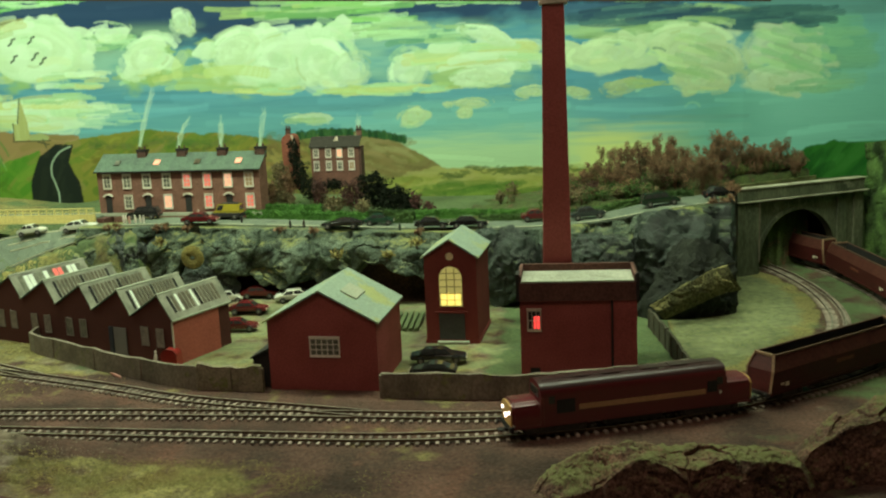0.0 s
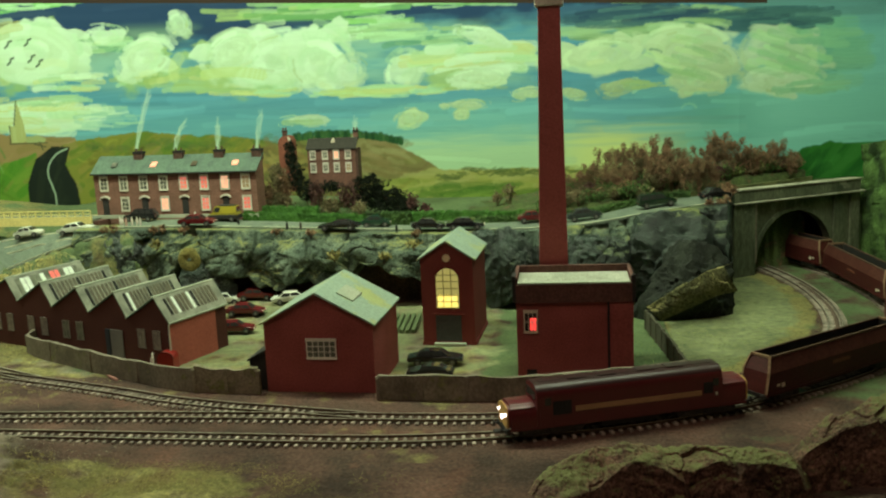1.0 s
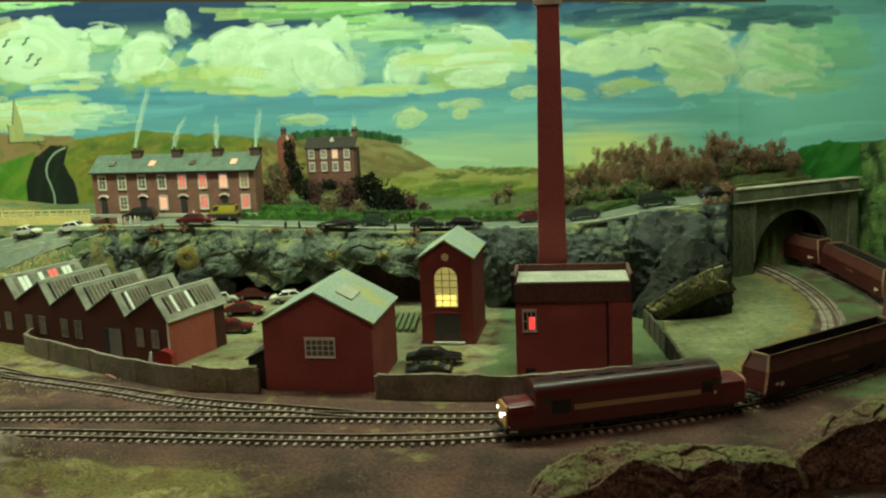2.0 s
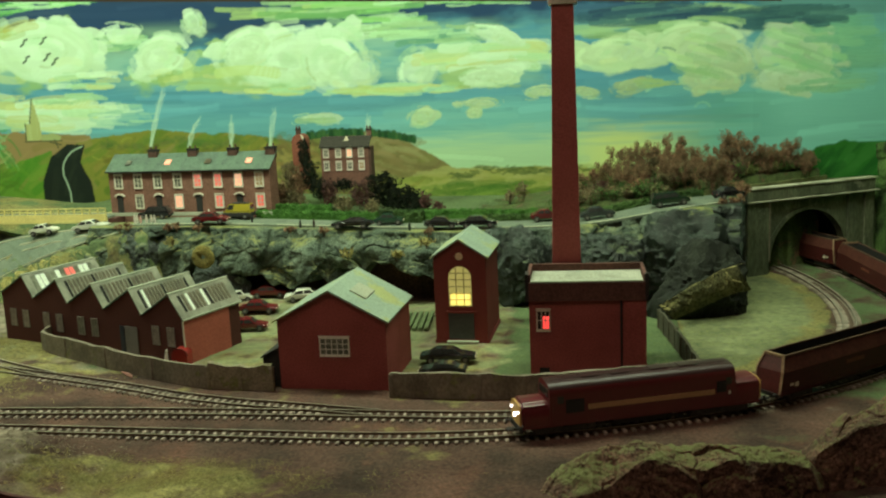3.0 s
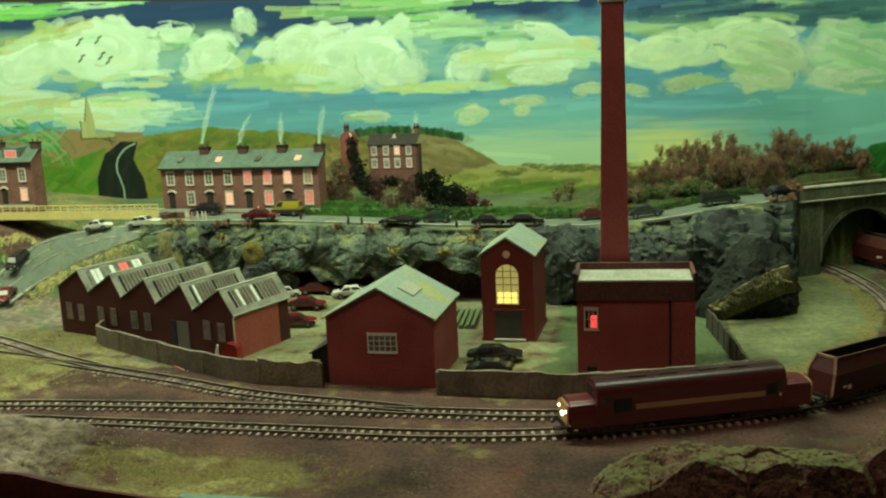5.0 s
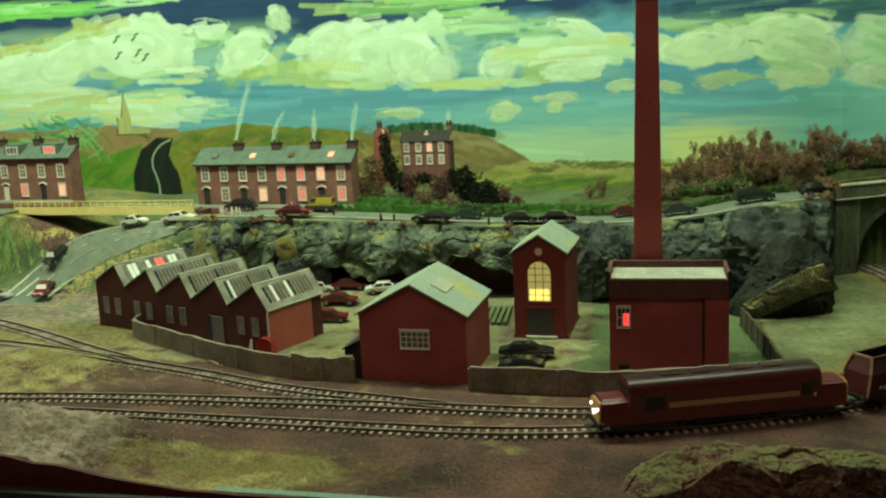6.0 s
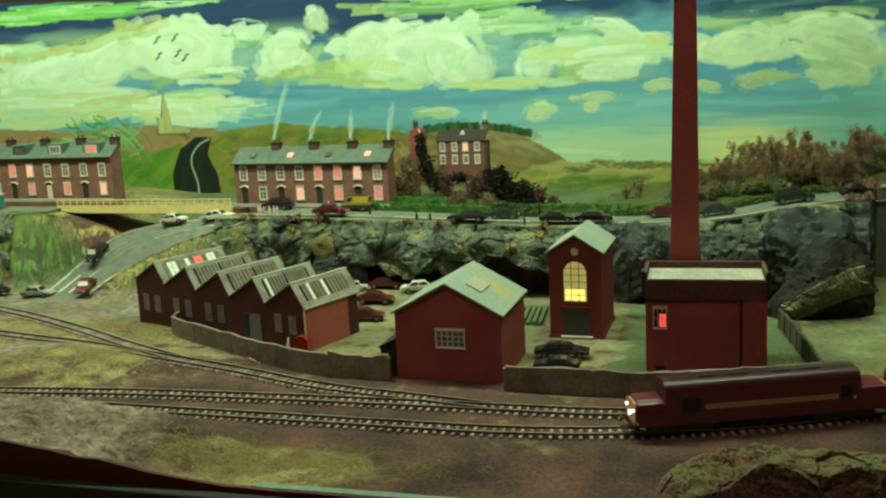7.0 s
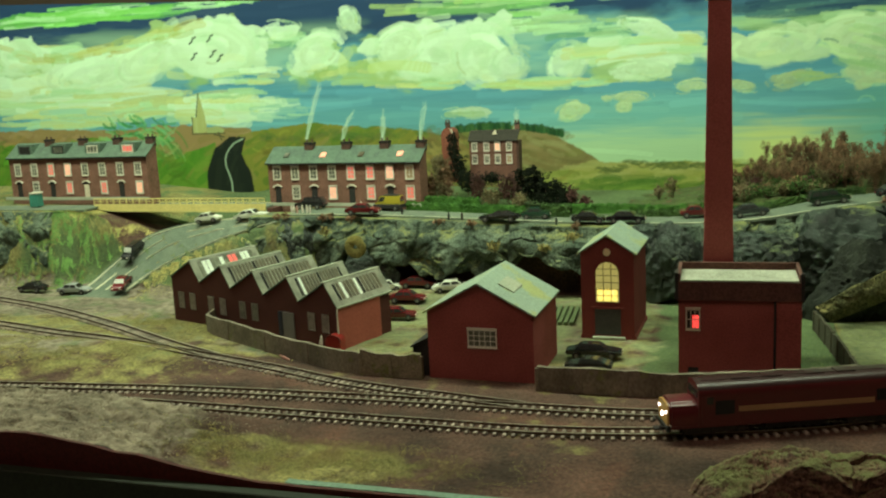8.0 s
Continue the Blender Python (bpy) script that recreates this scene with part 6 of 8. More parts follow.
part("coping", boxed(-0.001, TW - 0.006, -0.0105, 0.007, TH + 0.0207, TH + 0.0232, 0.0006), COPING_STONE, tunnel, "pale weathered coping")
lining = [(C0 + (R_ + 0.0005) * math.cos(a), ZS + (R_ + 0.0005) * math.sin(a)) for a in [math.pi * i / 22 for i in range(23)]]
outer = [(C0 + (R_ + 0.005) * math.cos(a), ZS + (R_ + 0.005) * math.sin(a)) for a in [math.pi * i / 22 for i in range(23)]]
part("bore", prism([(C0 + R_ + 0.005, 0)] + outer + [(C0 - R_ - 0.005, 0), (C0 - R_ - 0.0005, 0)] + lining[::-1] + [(C0 + R_ + 0.0005, 0)], 0.0145, 0.200, "y"), BORE_SHADE, tunnel, "tunnel lining coloured black for the bore's shade")
part("end_wall", boxed(C0 - R_ - 0.006, C0 + R_ + 0.006, 0.2005, 0.203, 0, 0.11), BORE_SHADE, tunnel)
part("deck", boxed(0, TW, 0.0145, 0.085, TH - 0.010, TH - 0.002), TARMAC, tunnel)
bm = rock_mesh(40, 50, lambda u, v: (Vector((0.455 + 0.10 * u, 1.70 - 0.42 * u, -0.01 + (0.20 + 0.07 * u) * v)), Vector((-0.9, -0.4, 0.1))), 31.0, 0.006, 16)
tagged(part("green_bank", bm, material("dark_green_flock", (0.105, 0.195, 0.050), 0.95, 0.5, 400, 30, 1.0, colour2=(0.02, 0.04, 0.012))), "steep dark green flocked bank beside the tunnel", "bank")

# ---- roads ----
road_way = smooth_way([(-1.70, 1.457, lerp_table(-1.7, UPPER) + 0.0014), (-1.16, 1.457, 0.1285)], 0.02)
structure("road", sweep(road_way, -0.028, 0.028, -0.004, 0.0), TARMAC, "grey green tarmac road past the houses", "road")
main_way = smooth_way([(x, y, lerp_table(x, UPPER) + 0.0030) for x, y in ((-0.74, 1.438), (-0.66, 1.440), (-0.55, 1.444), (-0.4, 1.449), (-0.25, 1.449), (-0.1, 1.437), (0.0, 1.433), (0.08, 1.439), (0.125, 1.452))] + [(0.155, 1.468, 0.1338), (0.188, 1.490, 0.1340)], 0.012)
structure("main_road", sweep(main_way, -0.035, 0.038, -0.0035, 0.0), TARMAC, "grey green tarmac road above the rock face", "road")
bm = bmesh.new()
rows_ = [[bm.verts.new(p + Vector((0, 0, dz))) for p in row] for dz in (0.0, -0.006) for row in RAMP_ROWS]
for k in (0, 41):
    for r, q in zip(rows_[k:k + 40], rows_[k + 1:k + 41]):
        for i in range(8):
            bm.faces.new((r[i], r[i + 1], q[i + 1], q[i]))
bmesh.ops.recalc_face_normals(bm, faces=bm.faces)
structure("ramp_road", bm, TARMAC, "tarmac ramp climbing to the bridge", "road")


def dashes(way, u, dash, gap, w=0.0011, first=0.0):
    s, total = first, length(way)
    line = thing("road_marking", pose(0, 0, 0), "worn pale painted road line", "road marking")
    while s < total - dash:
        seg = [along(way, s + dash * j / 5)[0] for j in range(6)]
        part("dash", sweep(seg, u - w, u + w, -0.0012, 0.0003), LINE, line)
        s += dash + gap


for k, dash, gap in ((0.4, 0.10, 0.002), (7.5, 0.10, 0.002), (4.2, 0.07, 0.02), (2.4, 0.05, 0.05)):
    c = int(k)
    dashes([row[c].lerp(row[c + 1], k - c) + Vector((0, 0, 0.0003)) for row in RAMP_ROWS], 0.0, dash, gap, 0.0024, 0.040)
dashes(main_way, -0.0325, 0.22, 0.02, 0.0014)

VERGE = material("olive_mossy_wall", (0.20, 0.215, 0.085), 0.95, 0.3, 350, 40, 0.5, colour2=(0.11, 0.125, 0.05))
verge_wall = smooth_way([(0.140, 1.515, 0.1265), (0.163, 1.530, 0.1270), (0.215, 1.565, 0.1270), (0.268, 1.600, 0.1275), (0.323, 1.640, 0.1275), (0.37, 1.675, 0.128)], 0.01)
tagged(part("verge_wall", sweep(verge_wall, -0.002, 0.002, -0.012, 0.0140), VERGE), "low olive mossy wall beyond the tunnel road", "wall")

# ---- bridge ----
bridge = thing("road_bridge", pose(-1.168, 1.4955, 0, 0, 0, -1.6), "cream yellow plate girder road bridge with railings", "bridge")
BL = 0.360
part("deck", boxed(0, BL, -0.022, 0.03, 0.118, 0.127), TARMAC, bridge)
part("girder", prism([(0, 0.1225), (0.05, 0.1185), (BL - 0.05, 0.1180), (BL, 0.1205), (BL, 0.1325), (0, 0.1325)], -0.0255, -0.0222, "y"), YELLOW, bridge)
part("top_rail", boxed(0, BL, -0.0262, -0.0240, 0.1412, 0.1430), YELLOW, bridge)
part("mid_rail", boxed(0, BL, -0.0258, -0.0244, 0.1368, 0.1378), YELLOW, bridge)
for i in range(26):
    u = BL * i / 25
    part("stanchion", boxed(max(0, u - 0.0008), min(BL, u + 0.0008), -0.0256, -0.0242, 0.1327, 0.1411), YELLOW, bridge)
for u in (-0.012, BL):
    part("abutment", boxed(u, u + 0.012, -0.020, 0.030, 0.100, 0.124), PARAPET, bridge, "dark brown abutment")
part("far_girder", boxed(0, BL, 0.0305, 0.033, 0.117, 0.1275), YELLOW, bridge)


# ---- houses ----
def chimney_stack(parent, x, y, z, h, w=0.010, mat=None):
    c = part("chimney", boxed(x - w / 2, x + w / 2, y - w * 0.3, y + w * 0.3, z, z + h), mat or BRICK_SOOT_SHADE, parent, "sooty brick chimney stack")
    part("chimney_band", boxed(x - w / 2 - 0.0008, x + w / 2 + 0.0008, y - w * 0.3 - 0.0008, y + w * 0.3 + 0.0008, z + h * 0.82, z + h), BLACK, c)
    for k in (-0.3, 0.3):
        part("chimney_pot", drum(0.0017, z + h, z + h + 0.005, 8, 0.0014, (x + k * w, y)), BRICK_SOOT_SHADE, c)


def terrace(m, label, lit, dormers, width=0.291, h=0.070):
    """Four brick houses in a row: sash windows over doors and windows, a slate roof."""
    t = thing("terrace_row", m, label, "terraced houses", "terraces")
    d, rise = 0.062, 0.0245
    part("wall", prism([(0, -0.02), (d * 0.52, -0.02), (d * 0.52, h + rise - 0.001), (d * 0.5, h + rise - 0.001), (0, h)], 0, width, "x"), BRICK, t)
    part("roof", prism([(-0.004, h - 0.0015), (d / 2, h + rise), (d * 0.53, h + rise), (d * 0.53, h + rise + 0.002), (d / 2, h + rise + 0.002), (-0.004, h + 0.0005)], -0.003, width + 0.003, "x"), SLATE, t)
    part("gutter", boxed(-0.003, width + 0.003, -0.0055, -0.0041, h - 0.002, h - 0.0002), BLACK, t)
    for i in range(8):
        x = width * (i + 0.5) / 8
        window(t, x, 0.0425, 0.0125, 0.0205, lit.get(("u", i), NET), WHITE, 2, 3, surround=0.0017)
        if lit.get(("d", i)) == "door":
            door = part("door", boxed(x - 0.0055, x + 0.0055, -0.0006, 0.0006, 0.0, 0.025), lit.get(("c", i), BLACK), t)
            part("fanlight", boxed(x - 0.0055, x + 0.0055, -0.0008, 0.0006, 0.0255, 0.0285), DARK_GLASS, door)
            hood = [(math.cos(a_) , math.sin(a_)) for a_ in [math.pi * (0.15 + 0.70 * j_ / 8) for j_ in range(9)]]
            part("door_hood", prism([(x + 0.0105 * c_, 0.0245 + 0.0085 * s_) for c_, s_ in hood] + [(x + 0.0090 * c_, 0.0235 + 0.0070 * s_) for c_, s_ in hood[::-1]], -0.0026, 0.0006, "y"), WHITE, door, "white arched door hood")
        else:
            window(t, x, 0.0085, 0.0125, 0.0195, lit.get(("d", i), NET), WHITE, 2, 3, surround=0.0017)
    for i in range(4):
        x = width * (i + 0.5) / 4 - 0.002
        k = rise / (d / 2 + 0.004)
        if dormers:
            dm = part("dormer", boxed(x - 0.0175, x + 0.0175, 0.005, d / 2, h + 0.004, h + rise + 0.0005), SLATE, t)
            window(dm, x, h + 0.0085, 0.022, 0.0115, lit.get(("r", i), DARK_GLASS), [BLACK, BLACK, WHITE, WHITE][i], 3, 1, at=pose(0, 0.005, 0), sill=False, surround=0.0016)
        else:
            z0, z1 = h + 0.009 * k + 0.003, h + 0.018 * k + 0.003
            part("skylight", prism([(0.006, z0), (0.015, z1), (0.015, z1 + 0.0012), (0.006, z0 + 0.0012)], x - 0.005, x + 0.005, "x"), lit.get(("r", i), GREY_GLASS), t)
    part("kerb", boxed(-0.01, width + 0.004, -0.010, -0.0065, -0.004, 0.0012), COPING, t, "pale kerb before the doors")
    for i in range(1, 5):
        chimney_stack(t, width * i / 4 - (0.0 if i < 4 else 0.006), d * 0.44, h + rise - 0.009, 0.018, 0.0165)
    return t


terrace(pose(-0.819, 1.500, 0.1285, 0, 0, -4), "long two storey brick terrace with a slate roof and lit windows", {("u", 4): LIT_GLINT_RED, ("u", 5): LIT_GLINT_RED, ("u", 6): LIT_WARM, ("u", 7): NET_LIT, ("d", 0): "door", ("d", 2): "door", ("d", 3): LIT_WARM, ("d", 4): "door", ("d", 5): LIT_GLINT_RED, ("d", 6): "door", ("d", 7): LIT_GLINT_RED, ("r", 1): LIT_WARM, ("r", 3): LIT_WARM, ("r", 0): NET}, False)
terrace(pose(-1.386, 1.510, 0.1415, 0, 0, -2.7), "two storey brick terrace with dormers and red lit windows", {("u", 2): LIT_GLINT_RED, ("u", 3): LIT_WARM, ("d", 3): LIT_GLINT_RED, ("d", 5): LIT_GLINT_RED, ("d", 7): LIT_WARM, ("d", 0): "door", ("d", 2): "door", ("d", 4): "door", ("d", 6): "door", ("c", 4): FRAME, ("r", 1): NET, ("r", 2): NET, ("r", 3): LIT_GLINT_RED}, True, 0.323, 0.076)

villa = thing("hillside_house", pose(-0.469, 1.575, 0.1575, 0, 0, -1.5), "small square brick house on the hillside with lit windows", "house")
VILLA_FRAME = material("weathered_frame", (0.60, 0.56, 0.47), 0.7)
# terrace brick darkened, so the house's shade sits in its colour
BRICK_DARK = material("shade_darkened_brick", (0.175, 0.088, 0.066), 0.85, 0.35, 500, 60, 0.3, spec=0.15)
part("wall", boxed(0, 0.0835, 0, 0.022, 0, 0.0640), BRICK_DARK, villa)
part("roof", prism([(-0.002, 0.0632), (0.016, 0.0800), (0.022, 0.0800), (0.022, 0.0815), (0.0155, 0.0818), (-0.002, 0.0650)], -0.002, 0.0860, "x"), material("dark_slate", (0.032, 0.030, 0.023), 0.85, 0.3, 500, 60, 0.3), villa)
# the side away from the light is shaded by a darker brick colour
part("side_wall", boxed(0.0836, 0.0875, 0.001, 0.022, 0, 0.0640), BRICK_SOOT_SHADE, villa, "side wall in darker brick for its shade")
part("dormer", prism([(0.040, 0.0745), (0.048, 0.0745), (0.044, 0.0815)], 0.006, 0.018, "y"), FRAME, villa, "small pale roof gablet")
for i in range(4):
    x = 0.0095 + (0.0195, 0.0215, 0.0205)[min(i, 2)] * i
    window(villa, x, 0.0485, 0.0078, 0.0118, {2: LIT_WARM}.get(i, NET), VILLA_FRAME, 2, 2, surround=0.0013)
    window(villa, x, 0.0270, 0.0078, 0.0118, {3: NET_LIT}.get(i, NET), VILLA_FRAME, 2, 2, surround=0.0013)
chimney_stack(villa, 0.081, 0.02, 0.076, 0.017, 0.008, BRICK)
folly = thing("brick_chimney_house", pose(-0.522, 1.585, 0.150, 0, 0, -2), "narrow red brick gable with a rounded top and a chimney", "house")
gable_top = [(0.011 + 0.011 * math.cos(a_), 0.083 + 0.012 * math.sin(a_)) for a_ in [math.pi * i / 10 for i in range(11)]]
part("wall", prism([(0, 0), (0.022, 0)] + gable_top, 0, 0.03, "y"), material("orange_gable_brick", (0.24, 0.085, 0.055), 0.85, 0.35, 420, 60, 0.3, spec=0.15), folly)
part("barge_board", prism([(0.0225, 0.045), (0.0245, 0.045), (0.0245, 0.080), (0.0185, 0.094), (0.017, 0.093), (0.0225, 0.079)], -0.001, 0.004, "y"), FRAME, folly, "pale weathered edge board")
chimney_stack(folly, 0.009, 0.012, 0.094, 0.010, 0.008)

# ---- train ----
def wheel_set(parent, x, r=0.0062):
    ax = part("wheelset", drum(0.0012, -0.0085, 0.0085, 8, centre=(x, r + 0.0021), axis="y"), METAL, parent)
    for s in (-1, 1):
        part("wheel", drum(r, s * 0.0085 - 0.0014, s * 0.0085 + 0.0014, 20, centre=(x, r + 0.0021), axis="y"), METAL, ax)


def bogie(parent, x, axles, half):
    b = part("bogie", boxed(x - half, x + half, -0.0135, 0.0135, 0.0055, 0.0115, 0.001), BLACK, parent)
    for s in (-1, 1):
        part("side_frame", boxed(x - half + 0.002, x + half - 0.002, s * 0.0142 - 0.001, s * 0.0142 + 0.001, 0.0045, 0.0105, 0.0005), METAL, b)
        for u in axles:
            part("axle_box", boxed(x + u - 0.0022, x + u + 0.0022, s * 0.0157 - 0.0008, s * 0.0157 + 0.0008, 0.005, 0.010, 0.0004), METAL, b)
    for u in axles:
        wheel_set(b, x + u)


def locomotive():
    t = thing("diesel_locomotive", pose(0, 0, 0), "maroon nose-ended diesel locomotive with gold stripe and yellow ends", "locomotive")
    HL, Wd = 0.1215, 0.0172
    shoulder = [(Wd * math.cos(a_) ** 0.55, 0.0385 + 0.0133 * math.sin(a_) ** 0.8) for a_ in [math.pi * i / 24 for i in range(12)]] + [(0.0, 0.0518)]
    sect = [(-Wd, 0.0135), (Wd, 0.0135)] + shoulder + [(-u, z) for u, z in shoulder[-2::-1]]
    body_bm = prism(sect, -HL + 0.028, HL - 0.028, "x")
    for f in body_bm.faces:
        if len(f.verts) == 4 and f.calc_center_median().z > 0.0455:
            f.material_index = 1
    body = rounded(part("body", body_bm, [MAROON, GREYROOF], t), 30)
    part("roof_walkway", boxed(-HL + 0.034, HL - 0.034, -0.0042, 0.0042, 0.0514, 0.0523, 0.0003), GREYROOF, body, "dark weathered roof walkway")
    for u in (-0.072, -0.036, 0.0, 0.036, 0.072):
        part("roof_seam", boxed(u - 0.0004, u + 0.0004, -Wd * 0.55, Wd * 0.55, 0.0500, 0.0520), GREYROOF, body)
    for s in (-1, 1):
        part("stripe", boxed(-0.056, 0.072, s * (Wd + 0.0002) - 0.0003, s * (Wd + 0.0002) + 0.0003, 0.0245, 0.0295), GOLD, body, "dull gold side stripe")
        part("side_grille", boxed(-0.078, -0.060, s * (Wd + 0.0002) - 0.0004, s * (Wd + 0.0002) + 0.0004, 0.023, 0.036), BLACK, body)
        part("side_grille", boxed(0.074, 0.084, s * (Wd + 0.0002) - 0.0004, s * (Wd + 0.0002) + 0.0004, 0.026, 0.037), BLACK, body)
        for u in (-0.087, 0.0905):
            part("cab_door", boxed(u - 0.0035, u + 0.0035, s * (Wd + 0.0002) - 0.0003, s * (Wd + 0.0002) + 0.0003, 0.015, 0.040), MAROON, body)
            part("side_window", boxed(u - 0.003 + (0.004 if u < 0 else -0.004), u + 0.003 + (0.004 if u < 0 else -0.004), s * (Wd + 0.0006) - 0.0002, s * (Wd + 0.0006) + 0.0002, 0.033, 0.040), DARK_GLASS, body)
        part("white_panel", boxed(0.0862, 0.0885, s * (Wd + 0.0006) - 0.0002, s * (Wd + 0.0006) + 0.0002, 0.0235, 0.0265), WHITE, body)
        part("valance", boxed(-HL + 0.002, HL - 0.002, s * (Wd - 0.001) - 0.0008, s * (Wd - 0.001) + 0.0008, 0.0110, 0.0134), MAROON, body)
    for e in (-1, 1):
        x0, x1 = e * (HL - 0.0285), e * (HL - 0.001)
        ns = [(-Wd * 0.97, 0.0135), (Wd * 0.97, 0.0135), (Wd * 0.97, 0.0305), (Wd * 0.80, 0.0345), (Wd * 0.4, 0.0362), (-Wd * 0.4, 0.0362), (-Wd * 0.80, 0.0345), (-Wd * 0.97, 0.0305)]
        nose_bm = prism(ns, min(x0, x1), max(x0, x1), "x")
        bmesh.ops.bevel(nose_bm, geom=[g for g in nose_bm.edges if min(v_.co.z for v_ in g.verts) > 0.02 or all(abs(v_.co.x - x1) < 1e-5 for v_ in g.verts)], offset=0.0022, segments=3, affect="EDGES")
        nose = rounded(part("nose", nose_bm, MAROON, t), 40)
        ys = [(u * 0.86, 0.0140 + (z - 0.0135) * 0.90) for u, z in ns]
        part("nose_end", prism(ys, *sorted((x1, x1 + e * 0.0015)), "x"), ENDYELLOW, nose, "yellow warning end")
        for k in (-0.009, 0.0, 0.009):
            part("cab_window", boxed(*sorted((e * (HL - 0.0280), e * (HL - 0.0272))), k - 0.0038, k + 0.0038, 0.0385, 0.0455), DARK_GLASS, body)
        lens = LAMP_WHITE if e < 0 else LAMP_RED
        if e < 0:
            part("headlight", drum(0.0022, x1 - 0.0030, x1 - 0.0014, 14, centre=(0.0, 0.0215), axis="x"), lens, nose, "lit white headlight")
            for k in (-0.0105, 0.0105):
                part("marker_light", drum(0.0013, x1 - 0.0026, x1 - 0.0014, 12, centre=(k, 0.0262), axis="x"), lens, nose)
        else:
            for k in (-0.0105, 0.0105):
                part("tail_light", drum(0.0014, x1 + 0.0014, x1 + 0.0024, 12, centre=(k, 0.0215), axis="x"), lens, nose, "red tail light")
        part("buffer_beam", boxed(*sorted((e * (HL - 0.002), e * (HL + 0.0016))), -0.0165, 0.0165, 0.0088, 0.0134), BLACK, t)
        for k in (-0.0115, 0.0115):
            bf = part("buffer", drum(0.0009, *sorted((e * (HL + 0.0016), e * (HL + 0.0060))), 8, centre=(k, 0.0118), axis="x"), METAL, t)
            part("buffer_head", drum(0.0028, *sorted((e * (HL + 0.0060), e * (HL + 0.0068))), 14, centre=(k, 0.0118), axis="x"), METAL, bf)
        part("coupling", boxed(*sorted((e * (HL + 0.001), e * (HL + 0.0095))), -0.004, 0.004, 0.0066, 0.0080), BLACK, t)
        bogie(t, e * 0.078, (-0.024, 0.0, 0.024), 0.032)
    part("fuel_tank", boxed(-0.030, 0.030, -0.0150, 0.0150, 0.0045, 0.0130, 0.0015), BLACK, t)
    for u in (-0.05, -0.02, 0.02, 0.05):
        part("roof_hatch", boxed(u - 0.009, u + 0.009, -0.006, 0.006, 0.0514, 0.0530, 0.0003), GREYROOF, body)
    return t


WAGON_SLOPE = material("rust_dusted_wagon_paint", (0.080, 0.027, 0.019), 0.6, 0.25, 300, 40, 0.05, spec=0.2, colour2=(0.060, 0.017, 0.013))
RIM_DUST = material("rust_dusted_rim", (0.10, 0.055, 0.036), 0.7, 0.3, 300, 40, 0.1)


def hopper():
    t = thing("hopper_wagon", pose(0, 0, 0), "dark red open bogie hopper wagon with a tan end rim", "wagon", "hopper wagons")
    HL, Wd = 0.1140, 0.0170
    sides = bmesh.new()
    lo, hi = [], []
    for sx, sy in ((-1, -1), (1, -1), (1, 1), (-1, 1)):
        lo.append(sides.verts.new((sx * HL, sy * Wd, 0.0135)))
        hi.append(sides.verts.new((sx * (HL - 0.010), sy * (Wd - 0.0015), 0.0490)))
    mid = [sides.verts.new((v.co.x + (0.0035 if v.co.x < 0 else -0.0035), v.co.y, 0.0345)) for v in lo]
    for v in hi:
        v.co.y *= 0.74
    inn = [sides.verts.new((v.co.x * 0.985, v.co.y * 0.90, 0.0490)) for v in hi]
    flo = [sides.verts.new((v.co.x * 0.90, v.co.y * 0.75, 0.022)) for v in lo]
    sides.faces.new(lo[::-1]), sides.faces.new(flo)
    for i in range(4):
        j = (i + 1) % 4
        for a, b in ((lo, mid), (mid, hi), (hi, inn), (inn, flo)):
            sides.faces.new((a[i], a[j], b[j], b[i]))
    bmesh.ops.recalc_face_normals(sides, faces=sides.faces)
    for f in sides.faces:
        f.material_index = 1 if all(v in inn or v in flo for v in f.verts) else 2 if all(v in mid or v in hi for v in f.verts) and abs(f.normal.y) > 0.5 else 0
    body = part("hopper_body", sides, [MAROON_WAGON, BLACK, WAGON_SLOPE], t)
    for s in (-1, 1):
        part("top_rim", boxed(-HL + 0.0095, HL - 0.0095, s * (Wd * 0.675) - 0.0008, s * (Wd * 0.675) + 0.0008, 0.0483, 0.0502), RIM_DUST, body, "dusty top rim")
        part("sill", boxed(-HL - 0.001, HL + 0.001, s * (Wd + 0.0002) - 0.0008, s * (Wd + 0.0002) + 0.0008, 0.0120, 0.0145), MAROON_WAGON, body)
        for u in (-0.098, -0.091):
            part("data_panel", boxed(u - 0.0024, u + 0.0024, s * (Wd + 0.0004) - 0.0003, s * (Wd + 0.0004) + 0.0003, 0.0180 + 0.002 * (u < -0.095), 0.0222), FRAME, body)
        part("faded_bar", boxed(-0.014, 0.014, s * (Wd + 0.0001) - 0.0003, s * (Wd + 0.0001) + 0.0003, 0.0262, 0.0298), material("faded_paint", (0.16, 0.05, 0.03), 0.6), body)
    for e in (-1, 1):
        for k in (-1, 1):
            bm = sweep([Vector((e * (HL + 0.0006), k * (Wd - 0.0012), 0.0135)), Vector((e * (HL - 0.0032), k * (Wd - 0.0013), 0.0345)), Vector((e * (HL - 0.0094), k * Wd * 0.66, 0.0500))], -0.0013, 0.0013, -0.0004, 0.0012)
            part("end_post", bm, WAGON_END, body, "dusty tan end post")
        part("end_rim", boxed(*sorted((e * (HL - 0.0118), e * (HL - 0.0085))), -Wd * 0.67, Wd * 0.67, 0.0481, 0.0504), WAGON_END, body, "dusty tan rim")
        part("buffer_beam", boxed(*sorted((e * (HL - 0.001), e * (HL + 0.0012))), -0.0160, 0.0160, 0.0095, 0.0134), BLACK, t)
